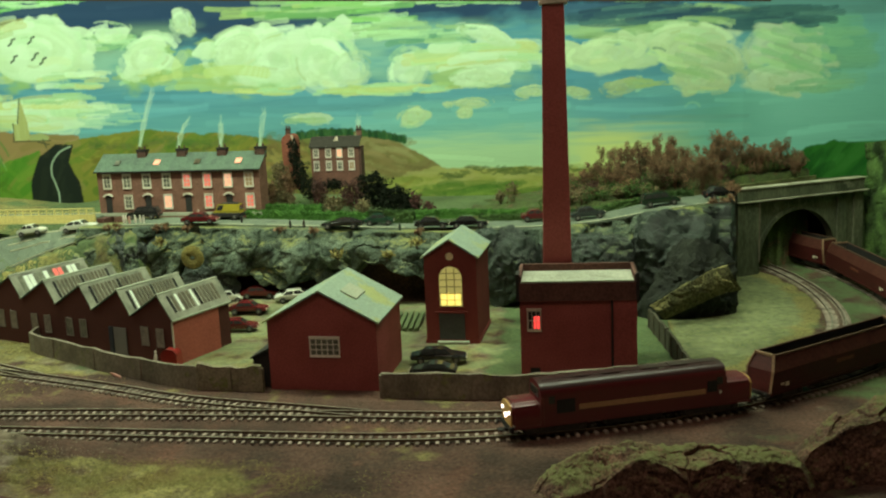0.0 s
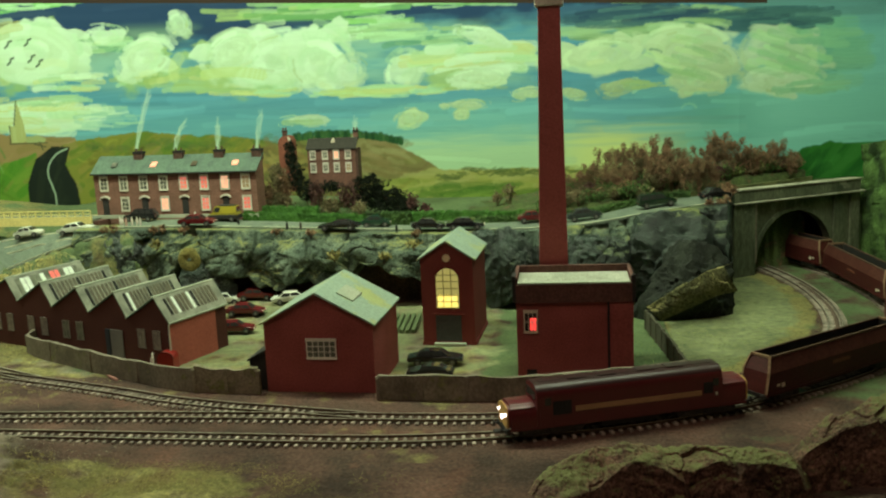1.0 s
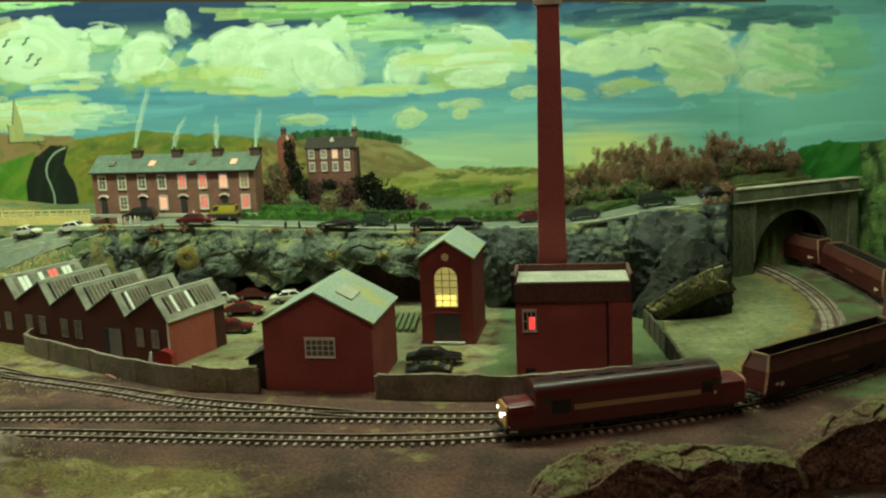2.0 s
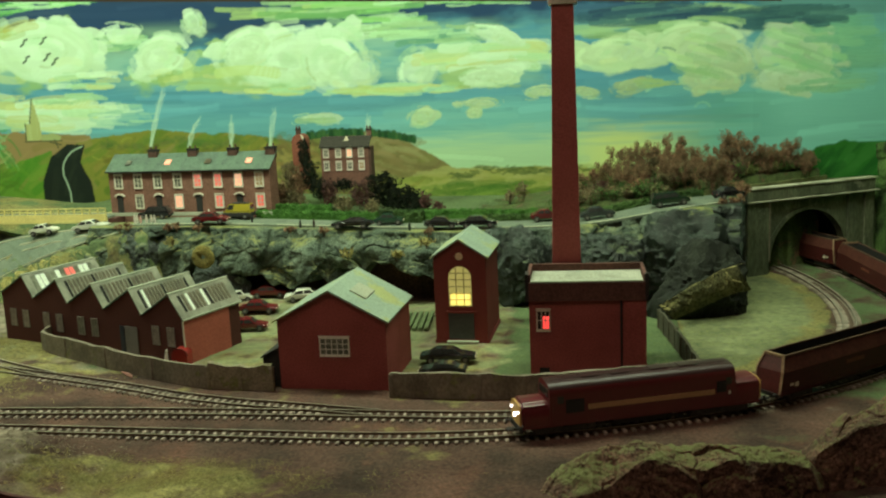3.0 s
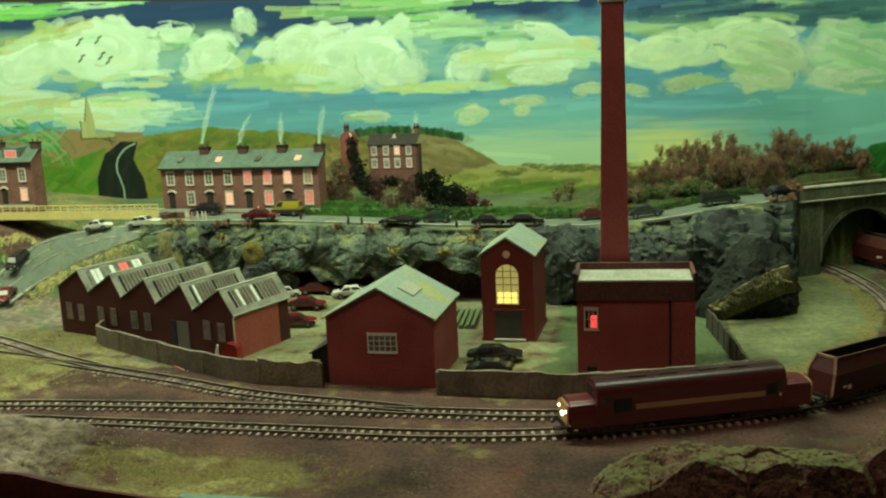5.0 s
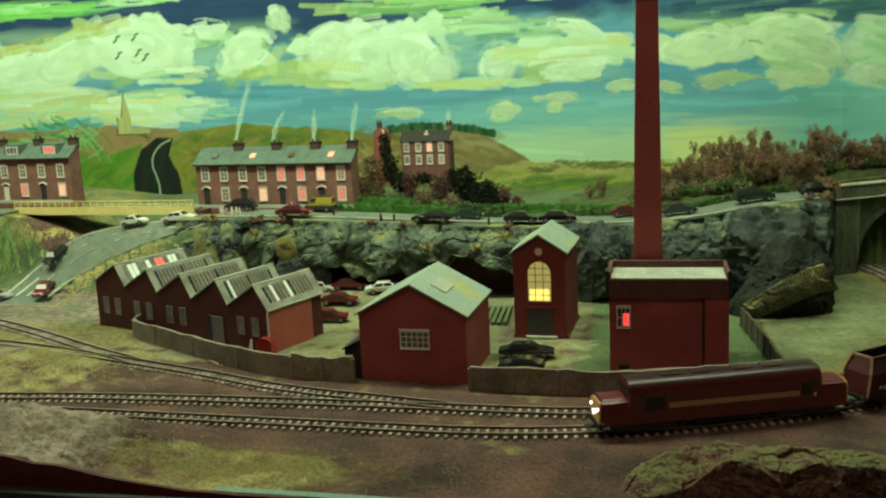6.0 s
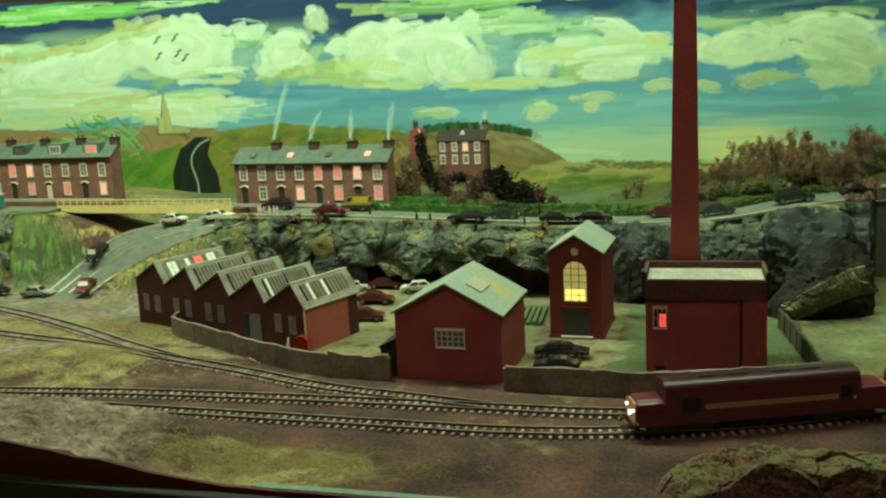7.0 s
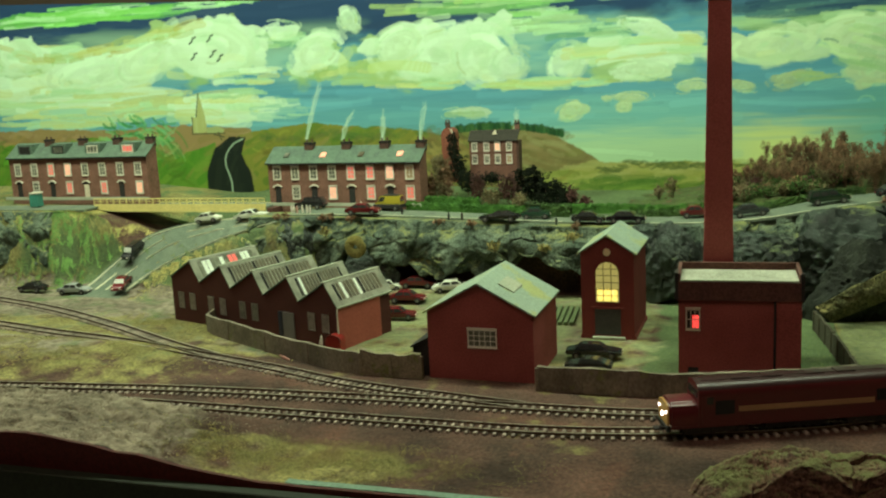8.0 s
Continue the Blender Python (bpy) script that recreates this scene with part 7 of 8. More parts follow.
        for k in (-0.0115, 0.0115):
            part("buffer", drum(0.0016, *sorted((e * (HL + 0.0012), e * (HL + 0.0055))), 10, centre=(k, 0.0118), axis="x"), METAL, t)
        part("coupling", boxed(*sorted((e * HL, e * (HL + 0.009))), -0.004, 0.004, 0.0066, 0.0080), BLACK, t)
        bogie(t, e * 0.082, (-0.0125, 0.0125), 0.020)
    part("underframe", boxed(-0.058, 0.058, -0.010, 0.010, 0.0085, 0.0134), BLACK, t)
    return t


def ride(vehicle, s, half, m_first=True):
    a, _ = along(FRONT, s - half)
    b, _ = along(FRONT, s + half)
    c = (a + b) / 2
    return pose(c.x, c.y, 0.0, 0, 0, math.degrees(math.atan2(b.y - a.y, b.x - a.x)))


S0 = 0.0
for a, b in zip(FRONT, FRONT[1:]):
    if b.x > -0.085:
        break
    S0 += (b - a).length
loco = locomotive()
loco.matrix_basis = ride(loco, S0 + 0.1235, 0.078)
wagon = hopper()
wagon.matrix_basis = ride(wagon, S0 + 0.258 + 0.119, 0.082)
for i in range(1, 4):
    copy_thing(wagon, ride(wagon, S0 + 0.258 + 0.119 + 0.239 * i, 0.082))


# ---- cars ----
def panel_on(bm, a, b, c, d, u0, u1, v0, v1, thick=0.0004):
    """A pane laid on the face a b c d (a to b below, d to c above), between the given shares of its width and height."""
    def at(u, v):
        return a.lerp(b, u).lerp(d.lerp(c, u), v)
    n = (b - a).cross(d - a).normalized() * thick
    lo = [at(u0, v0), at(u1, v0), at(u1, v1), at(u0, v1)]
    p, q = [bm.verts.new(k - n * 0.5) for k in lo], [bm.verts.new(k + n) for k in lo]
    bm.faces.new(p[::-1]), bm.faces.new(q)
    for i in range(4):
        bm.faces.new((p[i], p[(i + 1) % 4], q[(i + 1) % 4], q[i]))
    return bm


# belt height, roof height, then the cabin's ends at the belt and at the roof, as shares of half the length
CABINS = {"saloon": (0.0116, 0.0180, -0.72, 0.48, -0.40, 0.18), "coupe": (0.0108, 0.0158, -0.80, 0.46, -0.36, 0.10), "estate": (0.0122, 0.0205, -0.95, 0.52, -0.80, 0.26), "van": (0.0140, 0.0245, -0.97, 0.74, -0.94, 0.50)}


def car(name, m, colour, label, kind="saloon", k=1.0, screen=None):
    """A model motor car, about 58 mm long, nose towards +x."""
    t = thing(name, m, label, "car" if kind != "van" else "van", "parked cars")
    paint_ = material(name + "_paint", colour, 0.20, 0.06, 400, 60, 0.0, spec=0.6)
    HL, W = 0.029 * k, 0.0115
    belt, roof, xa, xb, ra, rb = CABINS[kind]
    prof = [(-HL, 0.0048), (HL, 0.0042), (HL, belt - 0.0040), (HL * 0.93, belt - 0.0021), (HL * xb, belt), (HL * max(xa, -0.93), belt + 0.0004), (-HL, belt - 0.0012)]
    bm = prism(prof, -W, W, "y")
    for v in bm.verts:
        if abs(v.co.x) > HL * 0.9:
            v.co.y *= 0.86
    bmesh.ops.bevel(bm, geom=list(bm.edges), offset=0.0013, segments=3, affect="EDGES")
    body = rounded(part("body", bm, paint_, t), 40)
    wb, wt = W * 0.90, W * 0.72
    base = [Vector((x * HL, y * wb, belt - 0.0006)) for x, y in ((xa, -1), (xb, -1), (xb, 1), (xa, 1))]
    top = [Vector((x * HL, y * wt, roof)) for x, y in ((ra, -1), (rb, -1), (rb, 1), (ra, 1))]
    bm = bmesh.new()
    p, q = [bm.verts.new(v) for v in base], [bm.verts.new(v) for v in top]
    bm.faces.new(p[::-1]), bm.faces.new(q)
    for i in range(4):
        bm.faces.new((p[i], p[(i + 1) % 4], q[(i + 1) % 4], q[i]))
    bmesh.ops.bevel(bm, geom=[e for e in bm.edges if max(v.co.z for v in e.verts) > belt + 0.001], offset=0.0009, segments=2, affect="EDGES")
    rounded(part("cabin", bm, paint_, body), 50)
    splits = [(0.07, 0.48), (0.53, 0.93)] if kind != "estate" else [(0.05, 0.32), (0.36, 0.63), (0.67, 0.94)]
    if kind == "van":
        splits = [(0.72, 0.95)]
    for i, far in ((0, 1), (2, 3)):
        for u0, u1 in splits:
            part("side_window", panel_on(bmesh.new(), base[i], base[far], top[far], top[i], u0 if i == 0 else 1 - u1, u1 if i == 0 else 1 - u0, 0.18, 0.86), DARK_GLASS, body)
    part("windscreen", panel_on(bmesh.new(), base[1], base[2], top[2], top[1], 0.08, 0.92, 0.14, 0.90), screen or DARK_GLASS, body)
    part("rear_window", panel_on(bmesh.new(), base[3], base[0], top[0], top[3], 0.10, 0.90, 0.20, 0.88), DARK_GLASS, body)
    for sx in (-0.62, 0.62):
        for sy in (-1, 1):
            wh = part("wheel", drum(0.0043, sy * W - 0.0022 * (sy > 0) - 0.0002, sy * W + 0.0022 * (sy < 0) + 0.0002, 16, centre=(HL * sx, 0.0043), axis="y"), BLACK, t)
            part("hub", drum(0.0024, sy * (W + 0.0004) - 0.0002, sy * (W + 0.0004) + 0.0002, 12, centre=(HL * sx, 0.0043), axis="y"), HUB, wh)
    if kind == "van" and name == "yellow_van":
        part("lower_body", boxed(-HL - 0.0003, HL * 0.99, -W - 0.0005, W + 0.0005, 0.0038, 0.0110, 0.0008), BLACK, body, "black lower body band")
        part("roof_rack", boxed(-HL * 0.7, HL * 0.3, -W * 0.6, W * 0.6, 0.0246, 0.0260, 0.0004), BLACK, body)
    for sy in (-1, 1):
        part("headlight", boxed(HL * 0.97, HL * 1.005, sy * W * 0.56 - 0.0016, sy * W * 0.56 + 0.0016, belt - 0.0052, belt - 0.0034), FRAME, body)
        part("tail_light", boxed(-HL * 1.005, -HL * 0.97, sy * W * 0.56 - 0.0014, sy * W * 0.56 + 0.0014, belt - 0.0045, belt - 0.0028), RED_DARK, body)
    return t


HUB = material("grey_hub", (0.22, 0.22, 0.20), 0.4, 0.2, 400, 60, 0.0, metal=0.5)


def up(x, y):
    return lerp_table(x, UPPER) + 0.0032


# windscreen whose bright reflection is put in as a pale colour
PALE_REFLECTION = material("painted_reflection_windscreen", (0.55, 0.57, 0.50), 0.2, 0.1, 400, 60, 0.0, spec=0.6)
BLK, REDC, GRN, WHT, SIL = (0.015, 0.015, 0.017), (0.135, 0.014, 0.017), (0.02, 0.06, 0.035), (0.70, 0.74, 0.62), (0.35, 0.38, 0.36)
car("black_car", pose(-0.724, 1.466, up(-0.724, 0), 0, 0, 176), BLK, "black upright model estate car beside the terrace", "estate", 0.98)
car("red_car", pose(-0.604, 1.408, up(-0.606, 0), 0, 0, 4), REDC, "dark red model saloon car on the road")
car("yellow_van", pose(-0.579, 1.462, up(-0.579, 0), 0, 0, 176), (0.32, 0.27, 0.03), "yellow model van with a black lower body", "van", 0.86)
car("black_coupe", pose(-0.375, 1.402, up(-0.375, 0), 0, 0, 178), BLK, "black model car on the road", "coupe", 1.12)
car("green_car", pose(-0.326, 1.440, up(-0.326, 0), 0, 0, 8), GRN, "dark green model car on the road", k=0.8)
car("black_car", pose(-0.238, 1.408, up(-0.238, 0), 0, 0, 5), BLK, "black model car on the road", k=0.9)
car("black_car", pose(-0.183, 1.412, up(-0.183, 0), 0, 0, 5), BLK, "black model car on the road")
car("red_car", pose(-0.084, 1.450, up(-0.084, 0), 0, 0, 8), REDC, "red model car on the road", k=0.8)
car("grey_car", pose(-0.006, 1.430, up(-0.006, 0), 0, -5, 8), (0.04, 0.05, 0.05), "dark grey model car on the road", k=0.9)
car("green_car", pose(0.100, 1.440, up(0.100, 0) - 0.0005, 0, -4, 12), (0.015, 0.035, 0.02), "dark green model estate car on the rising road", "estate", 1.0)
car("black_car", pose(0.186, 1.462, up(0.186, 0), 0, 0, 25), BLK, "black model car by the tunnel parapet", k=0.8)
car("white_car", pose(-0.909, 1.439, ramp_at(-0.909, 1.439)[1] + 0.0006, 0, -6, 2), WHT, "white model car on the ramp", k=0.8)
car("white_car", pose(-0.820, 1.431, ramp_at(-0.820, 1.431)[1] + 0.0006, 0, -6, 0), WHT, "white model saloon car on the ramp", k=1.05)
car("black_car", pose(-1.045, 1.404, ramp_at(-1.045, 1.404)[1] + 0.0006, 0, 20, 262), BLK, "black model estate car coming down the ramp", "estate", 0.86, PALE_REFLECTION)
car("red_car", pose(-1.028, 1.338, ramp_at(-1.028, 1.338)[1] + 0.0006, 0, 9, 284), REDC, "dark red model car at the foot of the ramp", k=0.95, screen=PALE_REFLECTION)
car("silver_car", pose(-1.116, 1.325, -0.002, 0, 0, 8), SIL, "silver model saloon car on the lower road")
car("black_car", pose(-1.206, 1.328, -0.001, 0, 0, 178), BLK, "black model car on the lower road", k=0.95)
car("red_car", pose(-0.488, 1.230, -0.002, 0, 0, 12), REDC, "dark red model car parked in the yard")
car("red_car", pose(-0.500, 1.310, ground_height(-0.500, 1.31) + 0.001, 0, 0, 4), REDC, "dark red model car parked in the yard")
car("red_car", pose(-0.508, 1.385, ground_height(-0.508, 1.385) + 0.001, 0, 0, 4), REDC, "dark red model car parked by the rocks")
car("white_car", pose(-0.443, 1.366, ground_height(-0.443, 1.366) + 0.0012, 0, -3, 14), WHT, "white model car parked by the rocks", k=1.16)
car("white_car", pose(-0.556, 1.378, ground_height(-0.556, 1.378) + 0.001, 0, 0, 12), WHT, "white model car parked behind the shed", k=0.8)
car("black_car", pose(-0.183, 1.088, -0.001, 0, 0, 5), BLK, "black model saloon car in the yard", k=1.16)
car("black_coupe", pose(-0.182, 1.040, -0.002, 0, 0, 180), (0.03, 0.035, 0.03), "dark low model sports car in the yard", "coupe", 0.95)


# ---- planting ----
veg = random.Random(21)


def shrub(name, x, y, z, rx, ry, rz, n, leaf, mat, label, category="bush", group=""):
    t = thing(name, pose(x, y, z), label, category, group)
    bm = bmesh.new()
    for i in range(3):
        a = veg.uniform(0, 6.28)
        sweep([Vector((0, 0, -0.004)), Vector((math.cos(a) * rx * 0.3, math.sin(a) * ry * 0.3, rz * 0.6)), Vector((math.cos(a) * rx * 0.6, math.sin(a) * ry * 0.6, rz * 1.2))], -0.0006, 0.0006, -0.0006, 0.0006, bm)
    part("stem", bm, TWIG, t)
    part("crown", bush_mesh(bmesh.new(), (0, 0, rz * 0.9), rx, ry, rz, n, leaf, veg), mat, t)
    return t


def sprig_tree(seed, height, mat, label, group, name="model_tree"):
    """A wispy dried-plant tree: a thin stem that forks, with small clumps near the ends of its twigs."""
    r = random.Random(seed)
    t = thing(name, pose(0, 0, 0), label, "tree", group)
    wood, crown = bmesh.new(), bmesh.new()
    tips = []

    def grow(p, d, l, w, depth):
        q = p + d * l
        sweep([p, (p + q) / 2 + Vector((r.uniform(-1, 1), r.uniform(-1, 1), 0)) * l * 0.08, q], -w, w, -w, w, wood)
        if depth == 0:
            tips.append(q)
            return
        for _ in range(r.choice((2, 3))):
            e = (d + Vector((r.uniform(-0.6, 0.6), r.uniform(-0.6, 0.6), r.uniform(0.0, 0.7)))).normalized()
            grow(q, e, l * r.uniform(0.70, 1.10), w * 0.65, depth - 1)
        tips.append(q)
    grow(Vector((0, 0, -0.004)), Vector((r.uniform(-0.1, 0.1), r.uniform(-0.1, 0.1), 1)).normalized(), height * 0.19, 0.0011, 3)
    for q in tips:
        s = height * r.uniform(0.055, 0.105)
        bush_mesh(crown, q, s * 0.84, s * 0.84, s * 1.35, 90, height * 0.0125, r)
    part("trunk", wood, TWIG, t)
    part("crown", crown, mat, t)
    return t


def hill(x, y):
    """Height of the wooded slope behind the road."""
    return 0.112 + 0.022 * ramp01(-0.2, 0.1, x) + 0.018 * ramp01(1.485, 1.62, y) * ramp01(-0.20, 0.06, x)


# rust-coloured trees on the hill above the tunnel road
kinds = [sprig_tree(40 + i, 0.104 + 0.006 * (i % 3), PALEBUSH if i == 3 else RUSTBUSH, "rust brown wispy model tree on the hill", "rust trees") for i in range(6)]
spots = []
for i in range(128):
    x = -0.055 + 0.400 * (i + veg.uniform(-0.45, 0.45)) / 127
    y = veg.uniform(1.515, 1.64) if x < 0.20 else veg.uniform(1.60, 1.66) + 0.25 * (x - 0.2)
    spots.append((x, y))
for i, (x, y) in enumerate(spots):
    k = (0.58 + 0.88 * ramp01(-0.06, 0.055, x)) * veg.choice((0.60, 0.70, 0.78, 0.88, 1.04)) * veg.uniform(0.92, 1.08) * (1 + 0.06 * ramp01(0.05, 0.10, x) * ramp01(0.22, 0.17, x) - 0.10 * ramp01(0.20, 0.25, x) - 0.14 * ramp01(0.29, 0.35, x))
    m = pose(x, y, hill(x, y) - 0.005, 0, 0, veg.uniform(0, 360)) @ Matrix.Diagonal((k, k, k, 1))
    if i < 6:
        kinds[i].matrix_basis = m
    else:
        copy_thing(kinds[i % 6], m)
bm = bmesh.new()
me = bpy.data.meshes.new("wooded_hill")
v_, f_ = grid_sheet(-0.20, 0.36, 1.475, 1.695, 0.008, lambda x, y: hill(x, y) + 0.004 * fbm(x * 30, y * 30, 4) - 0.03 * ramp01(1.50, 1.475, y) - (0.25 if x > 0.14 and y < 1.540 + 0.67 * (x - 0.163) else 0.0))
bm.free()
me.from_pydata(v_, [], f_)
me.polygons.foreach_set("use_smooth", [True] * len(me.polygons))
me.materials.append(material("hill_flock", (0.075, 0.105, 0.03), 0.95, 0.45, 420, 40, 0.9, colour2=(0.045, 0.06, 0.022), patch=(0.13, 0.075, 0.04), patch_size=40))
tagged(new("wooded_hill", me), "green brown flocked hillside under the trees", "hillside", kind="structure")
for i in range(230):
    x = veg.uniform(-0.07, 0.345)
    y = veg.uniform(1.495, 1.58) if x < 0.10 else 1.515 + 0.95 * (x - 0.10) + veg.uniform(0.012, 0.05) if x < 0.2 else 1.568 + 0.67 * (x - 0.2) + veg.uniform(0.008, 0.045)
    green, lime = veg.random() < 0.62, veg.random() < 0.30
    shrub("undergrowth_bush", x, y, hill(x, y) + 0.001, veg.uniform(0.012, 0.022), 0.012, veg.uniform(0.009, 0.016), 210, 0.0018, LIMEBUSH if green and lime else GREENBUSH if green else (RUSTBUSH, MAUVEBUSH, PALEBUSH)[i % 3], "low green scrub on the hillside" if green else "low brown scrub on the hillside", "bush", "hillside scrub")

# hedges along the road
def hedge(x0, x1, y, h, d, label, mat=None):
    """A clipped hedge: a rounded leafy bank with an uneven, tufted skin."""
    t = thing("hedge", pose(0, 0, 0), label, "hedge", "hedges")
    n = max(2, int((x1 - x0) / 0.05))
    for i in range(n):
        a0, a1 = x0 + (x1 - x0) * i / n, x0 + (x1 - x0) * (i + 1) / n
        bm = bmesh.new()
        rows = []
        steps = max(6, int((a1 - a0) / 0.0018))
        for j in range(steps + 1):
            a = a0 + (a1 - a0) * j / steps
            z = max(lerp_table(a, UPPER), 0.10) - 0.002
            row = []
            for k in range(13):
                u = math.pi * k / 12
                c, s = math.cos(u), math.sin(u)
                w = 1 + 0.22 * noise.noise(Vector((a * 160, c * 4, s * 5))) + 0.16 * noise.noise(Vector((a * 420, c * 9, s * 9)))
                row.append(bm.verts.new((a, y(a) - d * math.copysign(abs(c) ** 0.5, c) * w, z + (h + 0.002) * s ** 0.45 * w)))
            rows.append(row)
        for r, q in zip(rows, rows[1:]):
            for k in range(12):
                bm.faces.new((r[k], q[k], q[k + 1], r[k + 1]))
        for _ in range(int(1500 * (a1 - a0) / 0.05)):
            r = rows[veg.randrange(len(rows))][veg.randrange(13)].co
            s = 0.0011 * veg.uniform(0.5, 1.3)
            v = [bm.verts.new(r + Vector((veg.gauss(0, 1), veg.gauss(0, 1), veg.gauss(0, 1))) * s) for _ in range(3)]
            bm.faces.new(v)
        part("hedge_clump", bm, mat or HEDGE, t)
    return t


hedge(-0.540, -0.436, lambda x: 1.500, 0.021, 0.008, "long clipped green hedge behind the road")
hedge(-0.552, -0.352, lambda x: 1.476, 0.015, 0.007, "low green hedge along the road")
hedge(-0.322, -0.276, lambda x: 1.468, 0.022, 0.011, "short thick pale green hedge by the parked cars", GREENBUSH)
hedge(-0.285, -0.075, lambda x: 1.505 + 0.01 * math.sin(x * 20), 0.015, 0.006, "green hedge at the meadow's foot")
hedge(-0.175, 0.155, lambda x: 1.474 + 0.04 * ramp01(0.0, 0.155, x), 0.012, 0.007, "low green hedge beside the rising road", GREENBUSH)
# bushes round the hillside house
for x, y, z, rx, rz, n, mat, lab in ((-0.494, 1.562, 0.185, 0.012, 0.032, 700, DARKBUSH, "tall dark ivy clad bush by the house"), (-0.484, 1.556, 0.150, 0.017, 0.032, 900, DARKBUSH, "dark ivy below the gable"), (-0.466, 1.550, 0.135, 0.020, 0.022, 800, DARKBUSH, "dark ivy bush on the slope"),
                                     (-0.356, 1.542, 0.120, 0.036, 0.036, 2600, DARKBUSH, "broad dark thorn bush on the slope"), (-0.318, 1.535, 0.110, 0.038, 0.028, 2200, DARKBUSH, "dark spreading bush on the slope"), (-0.296, 1.53, 0.108, 0.022, 0.018, 800, DARKBUSH, "low dark bush on the slope"),
                                     (-0.446, 1.538, 0.126, 0.017, 0.026, 700, MAUVEBUSH, "purple brown bush below the house"), (-0.392, 1.535, 0.122, 0.024, 0.027, 1000, MAUVEBUSH, "broad purple brown bush below the house")):
    shrub("bush", x, y, z, rx, 0.013, rz, n, 0.0024, mat, lab, "bush", "bushes by the house")
for x, y, z, rx, rz, n, mat, lab in ((-0.420, 1.528, 0.116, 0.024, 0.017, 700, PALEBUSH, "pale twiggy bush behind the hedge"), (-0.372, 1.525, 0.114, 0.016, 0.014, 400, PALEBUSH, "pale twiggy bush behind the hedge"),
                                     (-0.284, 1.528, 0.116, 0.012, 0.018, 350, MAUVEBUSH, "reddish scrub on the slope"), (-0.262, 1.525, 0.112, 0.012, 0.012, 250, MAUVEBUSH, "low reddish scrub on the slope"),
                                     (-0.518, 1.556, 0.140, 0.020, 0.038, 1100, PALEBUSH, "tall yellow brown bush below the gable"), (-0.505, 1.552, 0.130, 0.018, 0.034, 900, RUSTBUSH, "tall autumn brown bush beside the terrace"), (-0.532, 1.546, 0.125, 0.016, 0.026, 700, RUSTBUSH, "autumn brown bush at the terrace end"), (-0.508, 1.540, 0.118, 0.026, 0.022, 700, PALEBUSH, "yellow brown bush above the hedge"), (-0.425, 1.553, 0.150, 0.026, 0.012, 500, DARKBUSH, "dark bush under the house windows")):
    shrub("bush", x, y, z, rx, 0.013, rz, n, 0.0024, mat, lab, "bush", "bushes by the house")
for x, y, rx, rz in ((-0.132, 1.585, 0.015, 0.021), (-0.152, 1.60, 0.010, 0.012)):
    shrub("small_tree", x, y, 0.118, rx, 0.008, rz, 420, 0.0020, PALEBUSH, "small bushy brown model tree on the slope", "tree", "small trees")
shrub("bush", 0.214, 1.512, 0.131, 0.015, 0.010, 0.014, 420, 0.0022, RUSTBUSH, "rust brown bush at the end of the portal parapet", "bush", "hillside scrub")
# rust tufts on the cliff's edge
for x in (-0.745, -0.73, -0.665, -0.655, -0.615, -0.47, -0.415, -0.255, 0.175, 0.19, 0.200):
    z = lerp_table(x, UPPER)
    shrub("cliff_tuft", x, 1.386 + veg.uniform(-0.006, 0.006) + (0.05 if x > 0.15 else 0), z - 0.004, 0.010, 0.007, veg.uniform(0.005, 0.009), 60, 0.0028, RUSTBUSH, "small rusty tuft on the cliff edge", "tuft", "cliff tufts")
for x, z in ((-0.30, 0.070), (-0.255, 0.088), (-0.375, 0.072), (-0.222, 0.075), (-0.655, 0.094), (-0.14, 0.05)):
    shrub("cliff_moss", x, 1.366, z, 0.014, 0.008, 0.008, 90, 0.0028, TUFT, "yellow green lichen clump on the rock", "moss", "cliff moss")


def tufts(name, n, region, size, label, mat=None, lift=0.7):
    """Loose static grass: thousands of tiny blades."""
    verts, faces = [], []
    while n > 0:
        x, y = region()
        n -= 1
        if -1.2 < x < -0.62 and y > 1.28 and ramp_at(x, y)[0] < 0.021:
            continue
        z = ground_height(x, y)
        sx, sy = ((ground_height(x + 0.004, y) - z) / 0.004, (ground_height(x, y + 0.004) - z) / 0.004) if lift < 0.5 else (0.0, 0.0)
        for _ in range(3):
            a, l = veg.uniform(0, 6.28), size * veg.uniform(0.5, 1.4)
            dx, dy = math.cos(a) * size * 0.22, math.sin(a) * size * 0.22
            tx, ty = veg.gauss(0, 1.1) * l / math.hypot(1, sx), veg.gauss(0, 1.1) * l / math.hypot(1, sy)
            dx, dy = dx / math.hypot(1, sx), dy / math.hypot(1, sy)
            k = len(verts)
            verts += [(x - dx, y - dy, z - 0.0005 - sx * dx - sy * dy), (x + dx, y + dy, z - 0.0005 + sx * dx + sy * dy), (x + tx, y + ty, z + l * lift + sx * tx + sy * ty)]
            faces.append((k, k + 1, k + 2))
    m_ = bpy.data.meshes.new(name)
    m_.from_pydata(verts, [], faces)
    m_.materials.append(mat or TUFT)
    tagged(new(name, m_), label, "grass", kind="stuff")


def spread(cx, cy, sx, sy, lo=-9.0, hi=9.0, steep=False):
    """Places strewn round a spot in clumps; on a steep bank the clumps follow its height."""
    def pick():
        while True:
            x, y = veg.gauss(cx, sx), veg.gauss(cy, sy)
            if lo < y < hi and fbm(x * 25, (ground_height(x, y) if steep else y) * 25, 3) > -0.15:
                return x, y
    return pick


